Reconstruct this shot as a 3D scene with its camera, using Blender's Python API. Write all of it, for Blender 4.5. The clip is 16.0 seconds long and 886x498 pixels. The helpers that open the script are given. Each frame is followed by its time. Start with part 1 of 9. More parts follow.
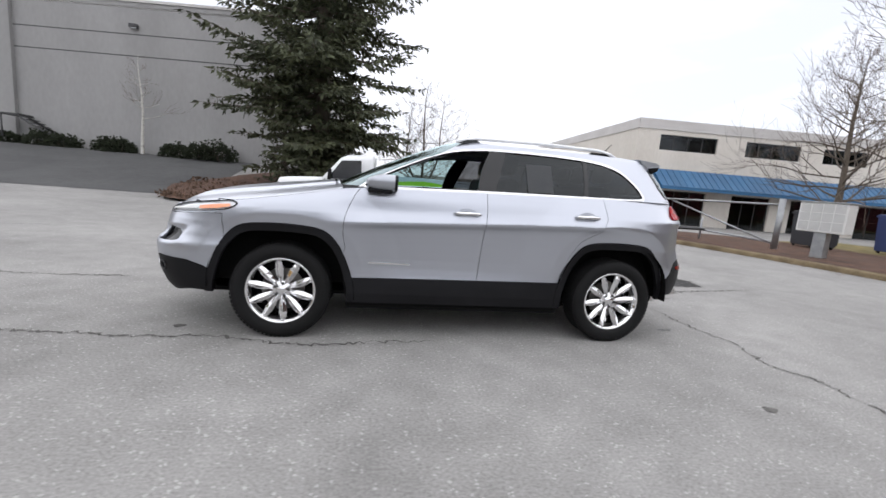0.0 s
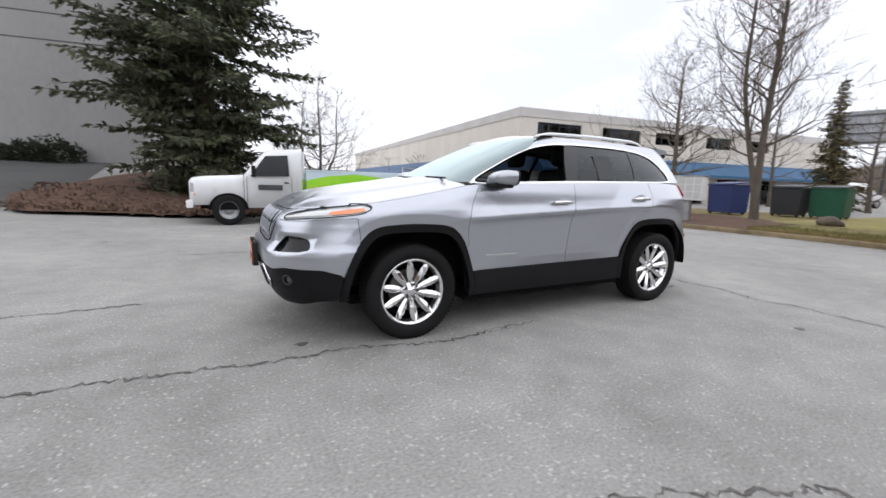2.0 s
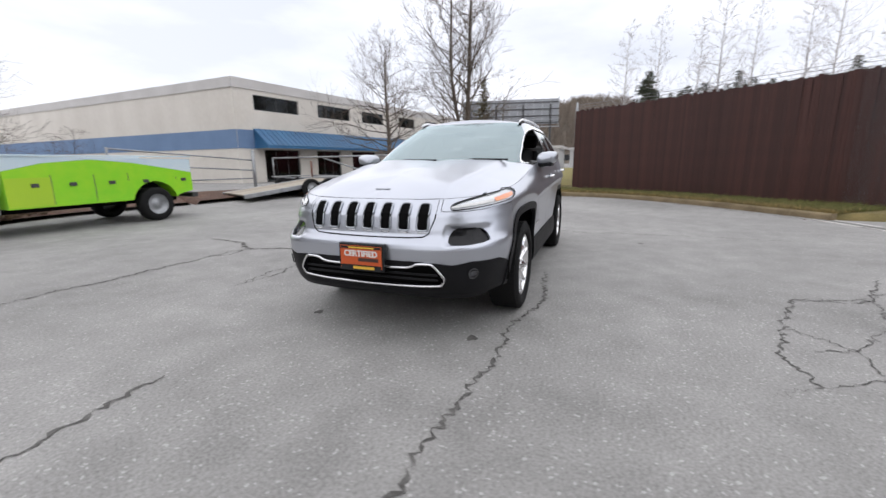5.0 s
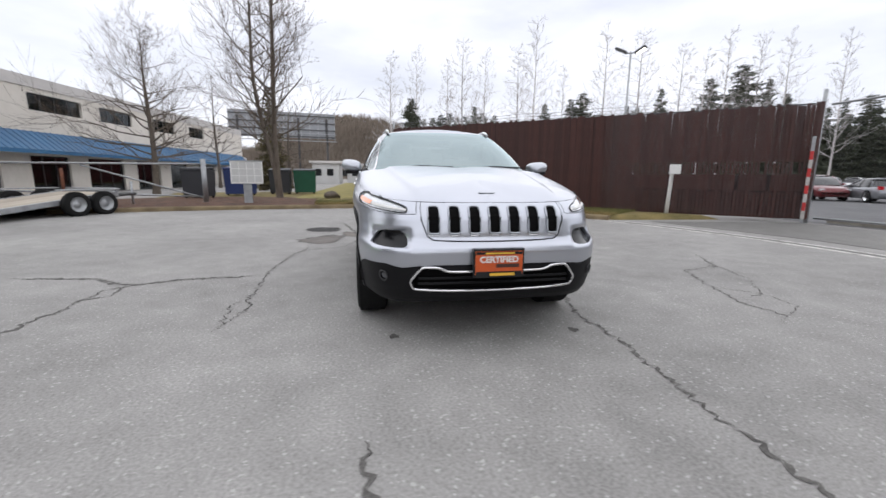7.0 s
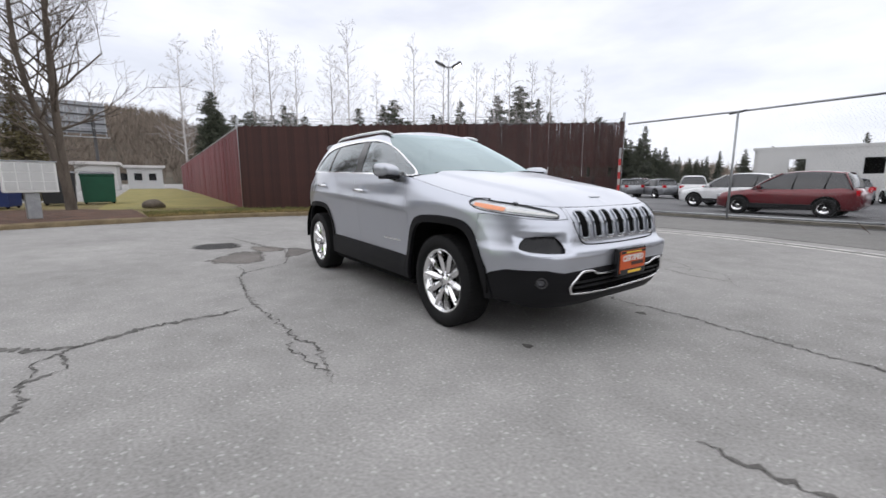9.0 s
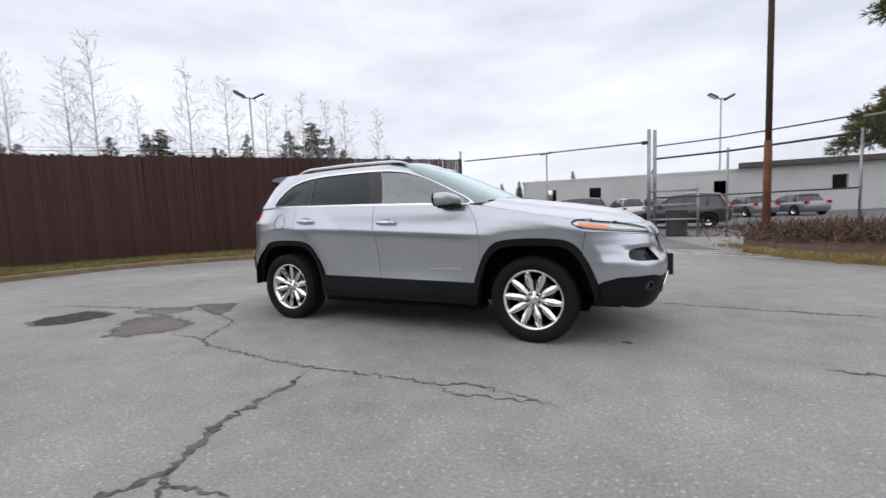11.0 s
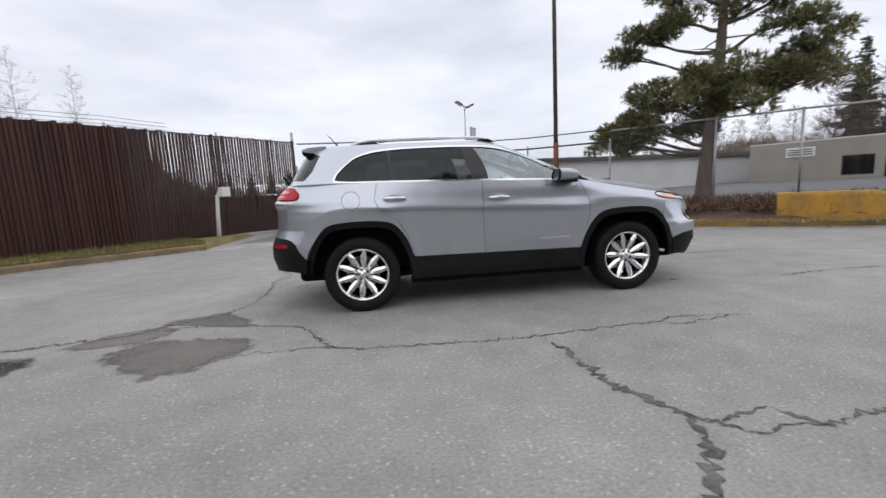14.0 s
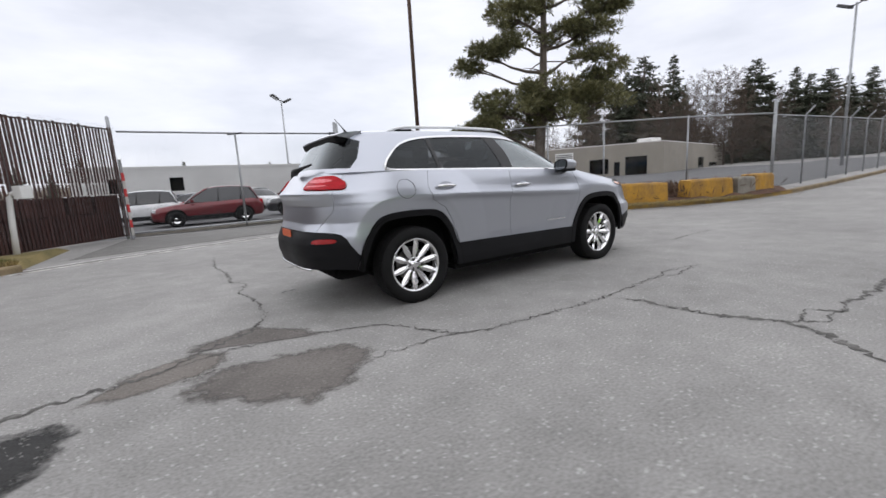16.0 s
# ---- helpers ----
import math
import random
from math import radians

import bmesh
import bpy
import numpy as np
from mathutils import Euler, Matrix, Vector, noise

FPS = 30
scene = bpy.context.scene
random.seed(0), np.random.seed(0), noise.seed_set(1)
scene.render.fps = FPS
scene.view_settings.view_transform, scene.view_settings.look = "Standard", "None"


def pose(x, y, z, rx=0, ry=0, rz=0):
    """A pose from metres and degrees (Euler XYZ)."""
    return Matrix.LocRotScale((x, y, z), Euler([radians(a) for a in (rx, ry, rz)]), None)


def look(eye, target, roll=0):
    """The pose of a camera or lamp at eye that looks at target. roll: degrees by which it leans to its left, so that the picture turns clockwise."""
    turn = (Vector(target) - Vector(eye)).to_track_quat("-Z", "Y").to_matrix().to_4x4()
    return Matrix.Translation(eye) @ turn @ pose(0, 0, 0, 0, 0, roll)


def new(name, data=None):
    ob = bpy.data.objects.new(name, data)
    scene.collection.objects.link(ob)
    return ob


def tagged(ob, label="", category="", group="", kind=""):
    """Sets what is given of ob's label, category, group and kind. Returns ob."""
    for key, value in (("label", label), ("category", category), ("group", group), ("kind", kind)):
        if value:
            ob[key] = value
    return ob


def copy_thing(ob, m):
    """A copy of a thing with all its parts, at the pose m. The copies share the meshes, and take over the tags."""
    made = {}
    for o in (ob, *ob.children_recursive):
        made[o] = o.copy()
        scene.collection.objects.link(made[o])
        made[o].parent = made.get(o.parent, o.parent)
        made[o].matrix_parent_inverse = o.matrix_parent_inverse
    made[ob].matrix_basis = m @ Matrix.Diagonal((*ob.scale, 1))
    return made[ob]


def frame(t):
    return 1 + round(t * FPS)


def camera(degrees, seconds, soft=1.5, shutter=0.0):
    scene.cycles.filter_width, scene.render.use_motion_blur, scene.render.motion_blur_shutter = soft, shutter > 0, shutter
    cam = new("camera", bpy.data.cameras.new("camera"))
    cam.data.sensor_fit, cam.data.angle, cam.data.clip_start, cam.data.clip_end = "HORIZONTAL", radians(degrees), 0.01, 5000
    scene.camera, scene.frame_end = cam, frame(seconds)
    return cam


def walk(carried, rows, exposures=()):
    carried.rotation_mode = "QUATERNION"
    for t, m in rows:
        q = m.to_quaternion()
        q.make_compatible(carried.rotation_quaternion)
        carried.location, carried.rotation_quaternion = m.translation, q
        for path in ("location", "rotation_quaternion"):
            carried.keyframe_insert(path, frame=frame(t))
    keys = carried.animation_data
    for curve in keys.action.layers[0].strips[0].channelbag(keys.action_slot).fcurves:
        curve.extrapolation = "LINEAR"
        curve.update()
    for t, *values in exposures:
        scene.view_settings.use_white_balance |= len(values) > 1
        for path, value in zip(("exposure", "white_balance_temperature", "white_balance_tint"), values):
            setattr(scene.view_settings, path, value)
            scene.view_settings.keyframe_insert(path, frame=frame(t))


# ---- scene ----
cam = camera(94.0, 16.0, soft=1.5, shutter=0.4)
PATH = [
    (0, (-0.739, -4.008, 1.218), (-0.376, -2.064, 0.919), 4.7),
    (0.5, (-1.148, -3.956, 1.197), (-0.691, -2.034, 0.885), 1.8),
    (1, (-1.573, -3.875, 1.167), (-0.991, -1.976, 0.928), -0.0),
    (1.5, (-2.046, -3.745, 1.164), (-1.333, -1.894, 0.904), 0.9),
    (2, (-2.542, -3.596, 1.163), (-1.624, -1.848, 0.845), 1.7),
    (2.5, (-2.977, -3.327, 1.15), (-1.869, -1.698, 0.811), 1.3),
    (3, (-3.411, -3.038, 1.154), (-2.083, -1.58, 0.822), 2.5),
    (3.2, (-3.592, -2.917, 1.137), (-2.218, -1.503, 0.805), 2.3),
    (5.3, (-4.75, -1.081, 1.186), (-2.872, -0.534, 0.771), 0.7),
    (5.5, (-4.805, -0.815, 1.179), (-2.898, -0.37, 0.771), 1.9),
    (6, (-4.858, -0.263, 1.152), (-2.9, -0.063, 0.794), 2.0),
    (6.5, (-4.887, 0.261, 1.148), (-2.921, 0.066, 0.837), 0.4),
    (7, (-4.817, 0.798, 1.106), (-2.878, 0.447, 0.764), 0.5),
    (7.5, (-4.691, 1.327, 1.116), (-2.823, 0.693, 0.79), 0.8),
    (8, (-4.471, 1.784, 1.092), (-2.684, 0.947, 0.767), -0.2),
    (8.5, (-4.197, 2.218, 1.121), (-2.494, 1.214, 0.816), -0.2),
    (9, (-3.885, 2.679, 1.117), (-2.283, 1.527, 0.792), 0.0),
    (9.5, (-3.493, 3.078, 1.118), (-1.984, 1.818, 0.75), 0.7),
    (10, (-3.08, 3.454, 1.124), (-1.788, 1.953, 0.851), 0.8),
    (10.2, (-2.91, 3.616, 1.099), (-1.713, 2.027, 0.889), -0.8),
    (12.3, (-0.812, 4.604, 1.122), (-0.418, 2.661, 0.858), -1.1),
    (12.5, (-0.583, 4.628, 1.08), (-0.286, 2.668, 0.809), -2.6),
    (13, (-0.04, 4.73, 1.108), (0.074, 2.748, 0.87), -2.6),
    (13.5, (0.521, 4.774, 1.095), (0.449, 2.796, 0.808), -2.7),
    (14, (1.09, 4.8, 1.109), (0.831, 2.836, 0.831), -2.8),
    (14.5, (1.654, 4.772, 1.108), (1.185, 2.848, 0.83), -3.2),
    (15, (2.203, 4.648, 1.113), (1.551, 2.782, 0.807), -3.2),
    (15.5, (2.723, 4.443, 1.113), (1.802, 2.694, 0.813), -2.9),
    (16, (3.203, 4.143, 1.106), (2.117, 2.495, 0.782), -3.4),
]
walk(cam, [(t, look(eye, target, roll)) for t, eye, target, roll in PATH], [(0, 0.81), (3, 0.76), (6, 0.66), (10, 0.56), (12.5, 0.44), (16, 0.48)])

# ---- sky and light: bright overcast ----
world = bpy.data.worlds.new("overcast_sky")
scene.world = world
world.use_nodes = True
wn, wl = world.node_tree.nodes, world.node_tree.links
wn.clear()
w_out = wn.new("ShaderNodeOutputWorld")
w_bg = wn.new("ShaderNodeBackground")
w_tc = wn.new("ShaderNodeTexCoord")
w_map = wn.new("ShaderNodeMapping")
w_map.inputs["Scale"].default_value = (1.0, 1.0, 3.2)
w_noise = wn.new("ShaderNodeTexNoise")
w_noise.inputs["Scale"].default_value = 2.2
w_noise.inputs["Detail"].default_value = 6
w_noise.inputs["Roughness"].default_value = 0.55
w_ramp = wn.new("ShaderNodeValToRGB")
w_ramp.color_ramp.elements[0].position = 0.34
w_ramp.color_ramp.elements[0].color = (0.60, 0.622, 0.70, 1)
w_ramp.color_ramp.elements[1].position = 0.68
w_ramp.color_ramp.elements[1].color = (0.84, 0.85, 0.925, 1)
w_sky = wn.new("ShaderNodeTexSky")
w_sky.sky_type = "NISHITA"
w_sky.sun_disc = False
w_sky.sun_elevation = radians(38)
w_sky.sun_rotation = radians(20)
w_mix = wn.new("ShaderNodeMix")
w_mix.data_type = "RGBA"
w_mix.inputs[0].default_value = 0.93
w_mul = wn.new("ShaderNodeMix")
w_mul.data_type = "RGBA"
w_mul.blend_type = "MULTIPLY"
w_mul.inputs[0].default_value = 1.0
w_mul.inputs[7].default_value = (9.2, 9.2, 9.2, 1)
wl.new(w_tc.outputs["Generated"], w_map.inputs["Vector"])
wl.new(w_map.outputs["Vector"], w_noise.inputs["Vector"])
wl.new(w_noise.outputs["Fac"], w_ramp.inputs["Fac"])
wl.new(w_ramp.outputs["Color"], w_mul.inputs[6])
wl.new(w_sky.outputs["Color"], w_mix.inputs[6])
wl.new(w_mul.outputs[2], w_mix.inputs[7])
wl.new(w_mix.outputs[2], w_bg.inputs["Color"])
w_bg.inputs["Strength"].default_value = 0.099
wl.new(w_bg.outputs["Background"], w_out.inputs["Surface"])

sun_data = bpy.data.lights.new("sun", "SUN")
sun_data.energy = 1.05
sun_data.angle = radians(180)
sun_data.color = (1.0, 0.97, 0.93)
sun = new("sun", sun_data)
sun.matrix_world = look((0, 0, 30), (2.5, -6, 0))

# ---- materials ----
def mat(name, col, col2=None, rough=0.6, metal=0.0, scale=4.0, fine=60.0, bump=0.0, bump_scale=80.0, coat=0.0, rough_var=0.08,
        amount=1.0, detail=5.0, stretch=(1, 1, 1), random_amount=0.0, spec=0.5, ramp=(0.35, 0.68), distance=0.01):
    """A surface with colour varying at two scales, uneven gloss and fine relief, in metres."""
    m = bpy.data.materials.new(name)
    m.use_nodes = True
    nt = m.node_tree
    n, l = nt.nodes, nt.links
    b = n["Principled BSDF"]
    col2 = col2 or tuple(c * 0.8 for c in col)
    tc = n.new("ShaderNodeTexCoord")
    mp = n.new("ShaderNodeMapping")
    mp.inputs["Scale"].default_value = stretch
    l.new(tc.outputs["Object"], mp.inputs["Vector"])
    n1 = n.new("ShaderNodeTexNoise")
    n1.inputs["Scale"].default_value = scale
    n1.inputs["Detail"].default_value = detail
    n2 = n.new("ShaderNodeTexNoise")
    n2.inputs["Scale"].default_value = fine
    n2.inputs["Detail"].default_value = 3
    l.new(mp.outputs["Vector"], n1.inputs["Vector"])
    l.new(mp.outputs["Vector"], n2.inputs["Vector"])
    add = n.new("ShaderNodeMath")
    add.operation = "MULTIPLY_ADD"
    add.inputs[1].default_value = 0.35
    l.new(n2.outputs["Fac"], add.inputs[0])
    sub = n.new("ShaderNodeMath")
    sub.operation = "MULTIPLY_ADD"
    sub.inputs[1].default_value = 0.65
    sub.inputs[2].default_value = 0.0
    l.new(n1.outputs["Fac"], sub.inputs[0])
    l.new(sub.outputs[0], add.inputs[2])
    rp = n.new("ShaderNodeValToRGB")
    rp.color_ramp.elements[0].position, rp.color_ramp.elements[1].position = ramp
    rp.color_ramp.elements[0].color = (*col2, 1)
    rp.color_ramp.elements[1].color = (*col, 1)
    l.new(add.outputs[0], rp.inputs["Fac"])
    out = rp.outputs["Color"]
    if random_amount:
        info = n.new("ShaderNodeObjectInfo")
        geo = n.new("ShaderNodeNewGeometry")
        s = n.new("ShaderNodeMath")
        s.operation = "ADD"
        l.new(info.outputs["Random"], s.inputs[0])
        l.new(geo.outputs["Random Per Island"], s.inputs[1])
        fr = n.new("ShaderNodeMath")
        fr.operation = "FRACT"
        l.new(s.outputs[0], fr.inputs[0])
        mr = n.new("ShaderNodeMapRange")
        mr.inputs["To Min"].default_value = 1 - random_amount
        mr.inputs["To Max"].default_value = 1 + random_amount
        l.new(fr.outputs[0], mr.inputs["Value"])
        hs = n.new("ShaderNodeHueSaturation")
        l.new(mr.outputs["Result"], hs.inputs["Value"])
        l.new(out, hs.inputs["Color"])
        out = hs.outputs["Color"]
    l.new(out, b.inputs["Base Color"])
    r = n.new("ShaderNodeMapRange")
    r.inputs["To Min"].default_value = max(0.02, rough - rough_var)
    r.inputs["To Max"].default_value = min(1.0, rough + rough_var)
    l.new(n1.outputs["Fac"], r.inputs["Value"])
    l.new(r.outputs["Result"], b.inputs["Roughness"])
    b.inputs["Metallic"].default_value = metal
    b.inputs["Coat Weight"].default_value = coat
    b.inputs["Coat Roughness"].default_value = 0.04
    b.inputs["Specular IOR Level"].default_value = spec
    if bump:
        n3 = n.new("ShaderNodeTexNoise")
        n3.inputs["Scale"].default_value = bump_scale
        n3.inputs["Detail"].default_value = 4
        l.new(mp.outputs["Vector"], n3.inputs["Vector"])
        bp = n.new("ShaderNodeBump")
        bp.inputs["Strength"].default_value = bump
        bp.inputs["Distance"].default_value = distance
        l.new(n3.outputs["Fac"], bp.inputs["Height"])
        l.new(bp.outputs["Normal"], b.inputs["Normal"])
    return m


def glass(name, tint, rough=0.02, ior=1.55, sheen=0.0, gloss=(0.9, 0.95, 0.97)):
    """Thin glazing: a mirror-like sheen over a tinted see-through pane."""
    m = bpy.data.materials.new(name)
    m.use_nodes = True
    n, l = m.node_tree.nodes, m.node_tree.links
    n.clear()
    out = n.new("ShaderNodeOutputMaterial")
    tr = n.new("ShaderNodeBsdfTransparent")
    tr.inputs["Color"].default_value = (*tint, 1)
    gl = n.new("ShaderNodeBsdfGlossy")
    gl.inputs["Roughness"].default_value = rough
    gl.inputs["Color"].default_value = (*gloss, 1)
    f0 = ((ior - 1) / (ior + 1)) ** 2
    lw = n.new("ShaderNodeLayerWeight")
    lw.inputs["Blend"].default_value = 0.5
    pw = n.new("ShaderNodeMath")
    pw.operation = "POWER"
    pw.inputs[1].default_value = 4.0
    l.new(lw.outputs["Facing"], pw.inputs[0])
    mx = n.new("ShaderNodeMixShader")
    ad = n.new("ShaderNodeMath")
    ad.operation = "MULTIPLY_ADD"
    ad.use_clamp = True
    ad.inputs[1].default_value = 1 - f0 - sheen
    ad.inputs[2].default_value = f0 + sheen
    l.new(pw.outputs[0], ad.inputs[0])
    l.new(ad.outputs[0], mx.inputs["Fac"])
    l.new(tr.outputs["BSDF"], mx.inputs[1])
    l.new(gl.outputs["BSDF"], mx.inputs[2])
    l.new(mx.outputs["Shader"], out.inputs["Surface"])
    return m


def asphalt(name, dark, light, chip):
    """Worn asphalt: broad stains, medium mottling and pale stone chips."""
    m = mat(name, light, dark, rough=0.88, scale=0.45, fine=3.5, bump=0.2, bump_scale=260.0, distance=0.006, spec=0.3, ramp=(0.3, 0.72))
    n, l = m.node_tree.nodes, m.node_tree.links
    b = n["Principled BSDF"]
    src = b.inputs["Base Color"].links[0].from_socket
    tc = next(x for x in n if x.type == "TEX_COORD")
    chips = n.new("ShaderNodeTexVoronoi")
    chips.inputs["Scale"].default_value = 52.0
    grain = n.new("ShaderNodeTexNoise")
    grain.inputs["Scale"].default_value = 60.0
    grain.inputs["Detail"].default_value = 7
    grain.inputs["Roughness"].default_value = 0.62
    warp = n.new("ShaderNodeTexNoise")
    warp.inputs["Scale"].default_value = 28.0
    warp.inputs["Detail"].default_value = 4
    l.new(tc.outputs["Object"], warp.inputs["Vector"])
    bent = n.new("ShaderNodeVectorMath")
    bent.operation = "MULTIPLY_ADD"
    bent.inputs[1].default_value = (0.035, 0.035, 0.0)
    l.new(warp.outputs["Color"], bent.inputs[0])
    l.new(tc.outputs["Object"], bent.inputs[2])
    l.new(bent.outputs[0], chips.inputs["Vector"])
    l.new(tc.outputs["Object"], grain.inputs["Vector"])
    sep = n.new("ShaderNodeSeparateColor")
    l.new(chips.outputs["Color"], sep.inputs["Color"])
    pick = n.new("ShaderNodeMath")
    pick.operation = "GREATER_THAN"
    pick.inputs[1].default_value = 0.90
    l.new(sep.outputs[0], pick.inputs[0])
    near = n.new("ShaderNodeMath")
    near.operation = "LESS_THAN"
    near.inputs[1].default_value = 0.42
    l.new(chips.outputs["Distance"], near.inputs[0])
    both = n.new("ShaderNodeMath")
    both.operation = "MULTIPLY"
    l.new(pick.outputs[0], both.inputs[0])
    l.new(near.outputs[0], both.inputs[1])
    soft = n.new("ShaderNodeMath")
    soft.operation = "MULTIPLY"
    soft.inputs[1].default_value = 0.34
    l.new(both.outputs[0], soft.inputs[0])
    mixg = n.new("ShaderNodeMix")
    mixg.data_type = "RGBA"
    mixg.blend_type = "OVERLAY"
    mixg.inputs[0].default_value = 0.7
    l.new(src, mixg.inputs[6])
    l.new(grain.outputs["Fac"], mixg.inputs[7])
    mixc = n.new("ShaderNodeMix")
    mixc.data_type = "RGBA"
    l.new(soft.outputs[0], mixc.inputs[0])
    l.new(mixg.outputs[2], mixc.inputs[6])
    mixc.inputs[7].default_value = (*chip, 1)
    l.new(mixc.outputs[2], b.inputs["Base Color"])
    return m


ASPHALT = asphalt("worn_asphalt", (0.200, 0.195, 0.187), (0.346, 0.338, 0.325), (0.62, 0.61, 0.59))
DRIVE = asphalt("dark_asphalt", (0.055, 0.055, 0.056), (0.10, 0.10, 0.10), (0.18, 0.18, 0.18))
LOT = asphalt("car_lot_asphalt", (0.085, 0.086, 0.09), (0.15, 0.15, 0.152), (0.26, 0.26, 0.26))
GATEWAY = asphalt("gateway_asphalt", (0.13, 0.127, 0.12), (0.215, 0.21, 0.20), (0.36, 0.35, 0.33))
CRACK = mat("crack_fill", (0.155, 0.149, 0.14), (0.055, 0.052, 0.048), rough=0.95, scale=9, fine=60, ramp=(0.38, 0.66))
def soft_edge(m, jitter=0.5):
    """Lets a stain fade out raggedly where its 'edge' value falls to nothing."""
    n, l = m.node_tree.nodes, m.node_tree.links
    at = n.new("ShaderNodeAttribute")
    at.attribute_name = "edge"
    tc = n.new("ShaderNodeTexCoord")
    nz = n.new("ShaderNodeTexNoise")
    nz.inputs["Scale"].default_value = 9.0
    nz.inputs["Detail"].default_value = 7
    nz.inputs["Roughness"].default_value = 0.7
    l.new(tc.outputs["Object"], nz.inputs["Vector"])
    ad = n.new("ShaderNodeMath")
    ad.operation = "MULTIPLY_ADD"
    ad.inputs[1].default_value = jitter * 2
    l.new(nz.outputs["Fac"], ad.inputs[0])
    l.new(at.outputs["Fac"], ad.inputs[2])
    mr = n.new("ShaderNodeMapRange")
    mr.inputs["From Min"].default_value = jitter + 0.12
    mr.inputs["From Max"].default_value = jitter + 0.42
    l.new(ad.outputs[0], mr.inputs["Value"])
    tr = n.new("ShaderNodeBsdfTransparent")
    mx = n.new("ShaderNodeMixShader")
    l.new(mr.outputs["Result"], mx.inputs["Fac"])
    l.new(tr.outputs["BSDF"], mx.inputs[1])
    l.new(n["Principled BSDF"].outputs["BSDF"], mx.inputs[2])
    l.new(mx.outputs["Shader"], n["Material Output"].inputs["Surface"])
    return m


DAMP = asphalt("damp_asphalt", (0.095, 0.086, 0.079), (0.19, 0.175, 0.162), (0.30, 0.285, 0.265))
RUSTY_STAIN = asphalt("rusty_asphalt", (0.12, 0.108, 0.096), (0.22, 0.20, 0.182), (0.36, 0.34, 0.31))
TAR = asphalt("black_asphalt_repair", (0.022, 0.022, 0.022), (0.055, 0.054, 0.052), (0.40, 0.39, 0.37))
soft_edge(TAR)
soft_edge(DAMP)
soft_edge(RUSTY_STAIN)
CHALK = mat("chalk_mark", (0.45, 0.45, 0.44), (0.2, 0.2, 0.2), rough=0.9, fine=90, ramp=(0.45, 0.55))
CONCRETE = mat("kerb_concrete", (0.30, 0.28, 0.24), (0.16, 0.145, 0.12), rough=0.9, scale=3, fine=45, bump=0.4)
STRIP = mat("worn_pale_strip", (0.62, 0.60, 0.57), (0.26, 0.25, 0.235), rough=0.9, scale=5, fine=40, bump=0.3, ramp=(0.40, 0.52))
LITTER_KERB = mat("litter_strewn_kerb", (0.30, 0.235, 0.14), (0.13, 0.095, 0.055), rough=0.95, scale=2.5, fine=30, bump=0.6)
YELLOW_KERB = mat("yellow_kerb_paint", (0.40, 0.25, 0.05), (0.20, 0.15, 0.09), rough=0.85, scale=2.5, fine=30, bump=0.4, ramp=(0.42, 0.6))
YELLOW_BLOCK = mat("yellow_block_paint", (0.52, 0.28, 0.035), (0.22, 0.13, 0.05), rough=0.85, scale=2.0, fine=14, bump=0.5, ramp=(0.30, 0.66), stretch=(1.2, 1.2, 0.8))
GRASS_SOIL = mat("verge_soil", (0.26, 0.20, 0.08), (0.11, 0.095, 0.035), rough=1.0, scale=1.8, fine=30, bump=0.8, bump_scale=40, distance=0.03)
MULCH = mat("bark_mulch", (0.150, 0.078, 0.050), (0.055, 0.032, 0.022), rough=1.0, scale=3, fine=30, bump=1.0, bump_scale=45, distance=0.03)
LAWN = mat("far_lawn", (0.28, 0.235, 0.075), (0.17, 0.155, 0.05), rough=1.0, scale=0.8, fine=18, bump=0.6)
GRASS = mat("grass_blades", (0.17, 0.165, 0.05), (0.10, 0.115, 0.03), rough=0.8, random_amount=0.4)
DRY_GRASS = mat("dry_grass_blades", (0.36, 0.27, 0.11), (0.22, 0.17, 0.07), rough=0.85, random_amount=0.4)
PAINT = mat("silver_car_paint", (0.505, 0.525, 0.575), (0.495, 0.515, 0.565), rough=0.30, metal=0.86, scale=0.8, fine=4, coat=0.35, rough_var=0.015)
BLACK_PLASTIC = mat("black_textured_plastic", (0.010, 0.010, 0.0115), (0.006, 0.006, 0.007), rough=0.52, spec=0.18, fine=200, bump=0.15, bump_scale=600, distance=0.002)
GLOSS_BLACK = mat("gloss_black", (0.010, 0.010, 0.011), rough=0.15, fine=80, rough_var=0.03)
# Near-black: the shade inside wheel wells and hollows is put into the colour.
HOLLOW_SHADE = mat("hollow_shade", (0.010, 0.010, 0.010), rough=0.95, spec=0.05)
MESH_BLACK = mat("black_mesh", (0.005, 0.005, 0.0055), (0.003, 0.003, 0.003), rough=0.8, spec=0.06, fine=300, bump=0.4, bump_scale=350)
CHROME = mat("chrome", (0.80, 0.80, 0.80), (0.74, 0.74, 0.75), rough=0.08, metal=1.0, rough_var=0.03)
ALLOY = mat("polished_alloy", (0.93, 0.93, 0.93), (0.86, 0.86, 0.87), rough=0.13, metal=1.0, fine=90, rough_var=0.05)
DARK_ALLOY = mat("shaded_alloy", (0.10, 0.10, 0.105), (0.06, 0.06, 0.06), rough=0.5, metal=0.7)
RAIL = mat("satin_silver_rail", (0.88, 0.89, 0.90), (0.82, 0.83, 0.85), rough=0.34, metal=0.1, scale=3, fine=30)
MIRROR_GLASS = mat("dark_mirror_glass", (0.16, 0.17, 0.18), (0.14, 0.15, 0.16), rough=0.04, metal=1.0, rough_var=0.01)
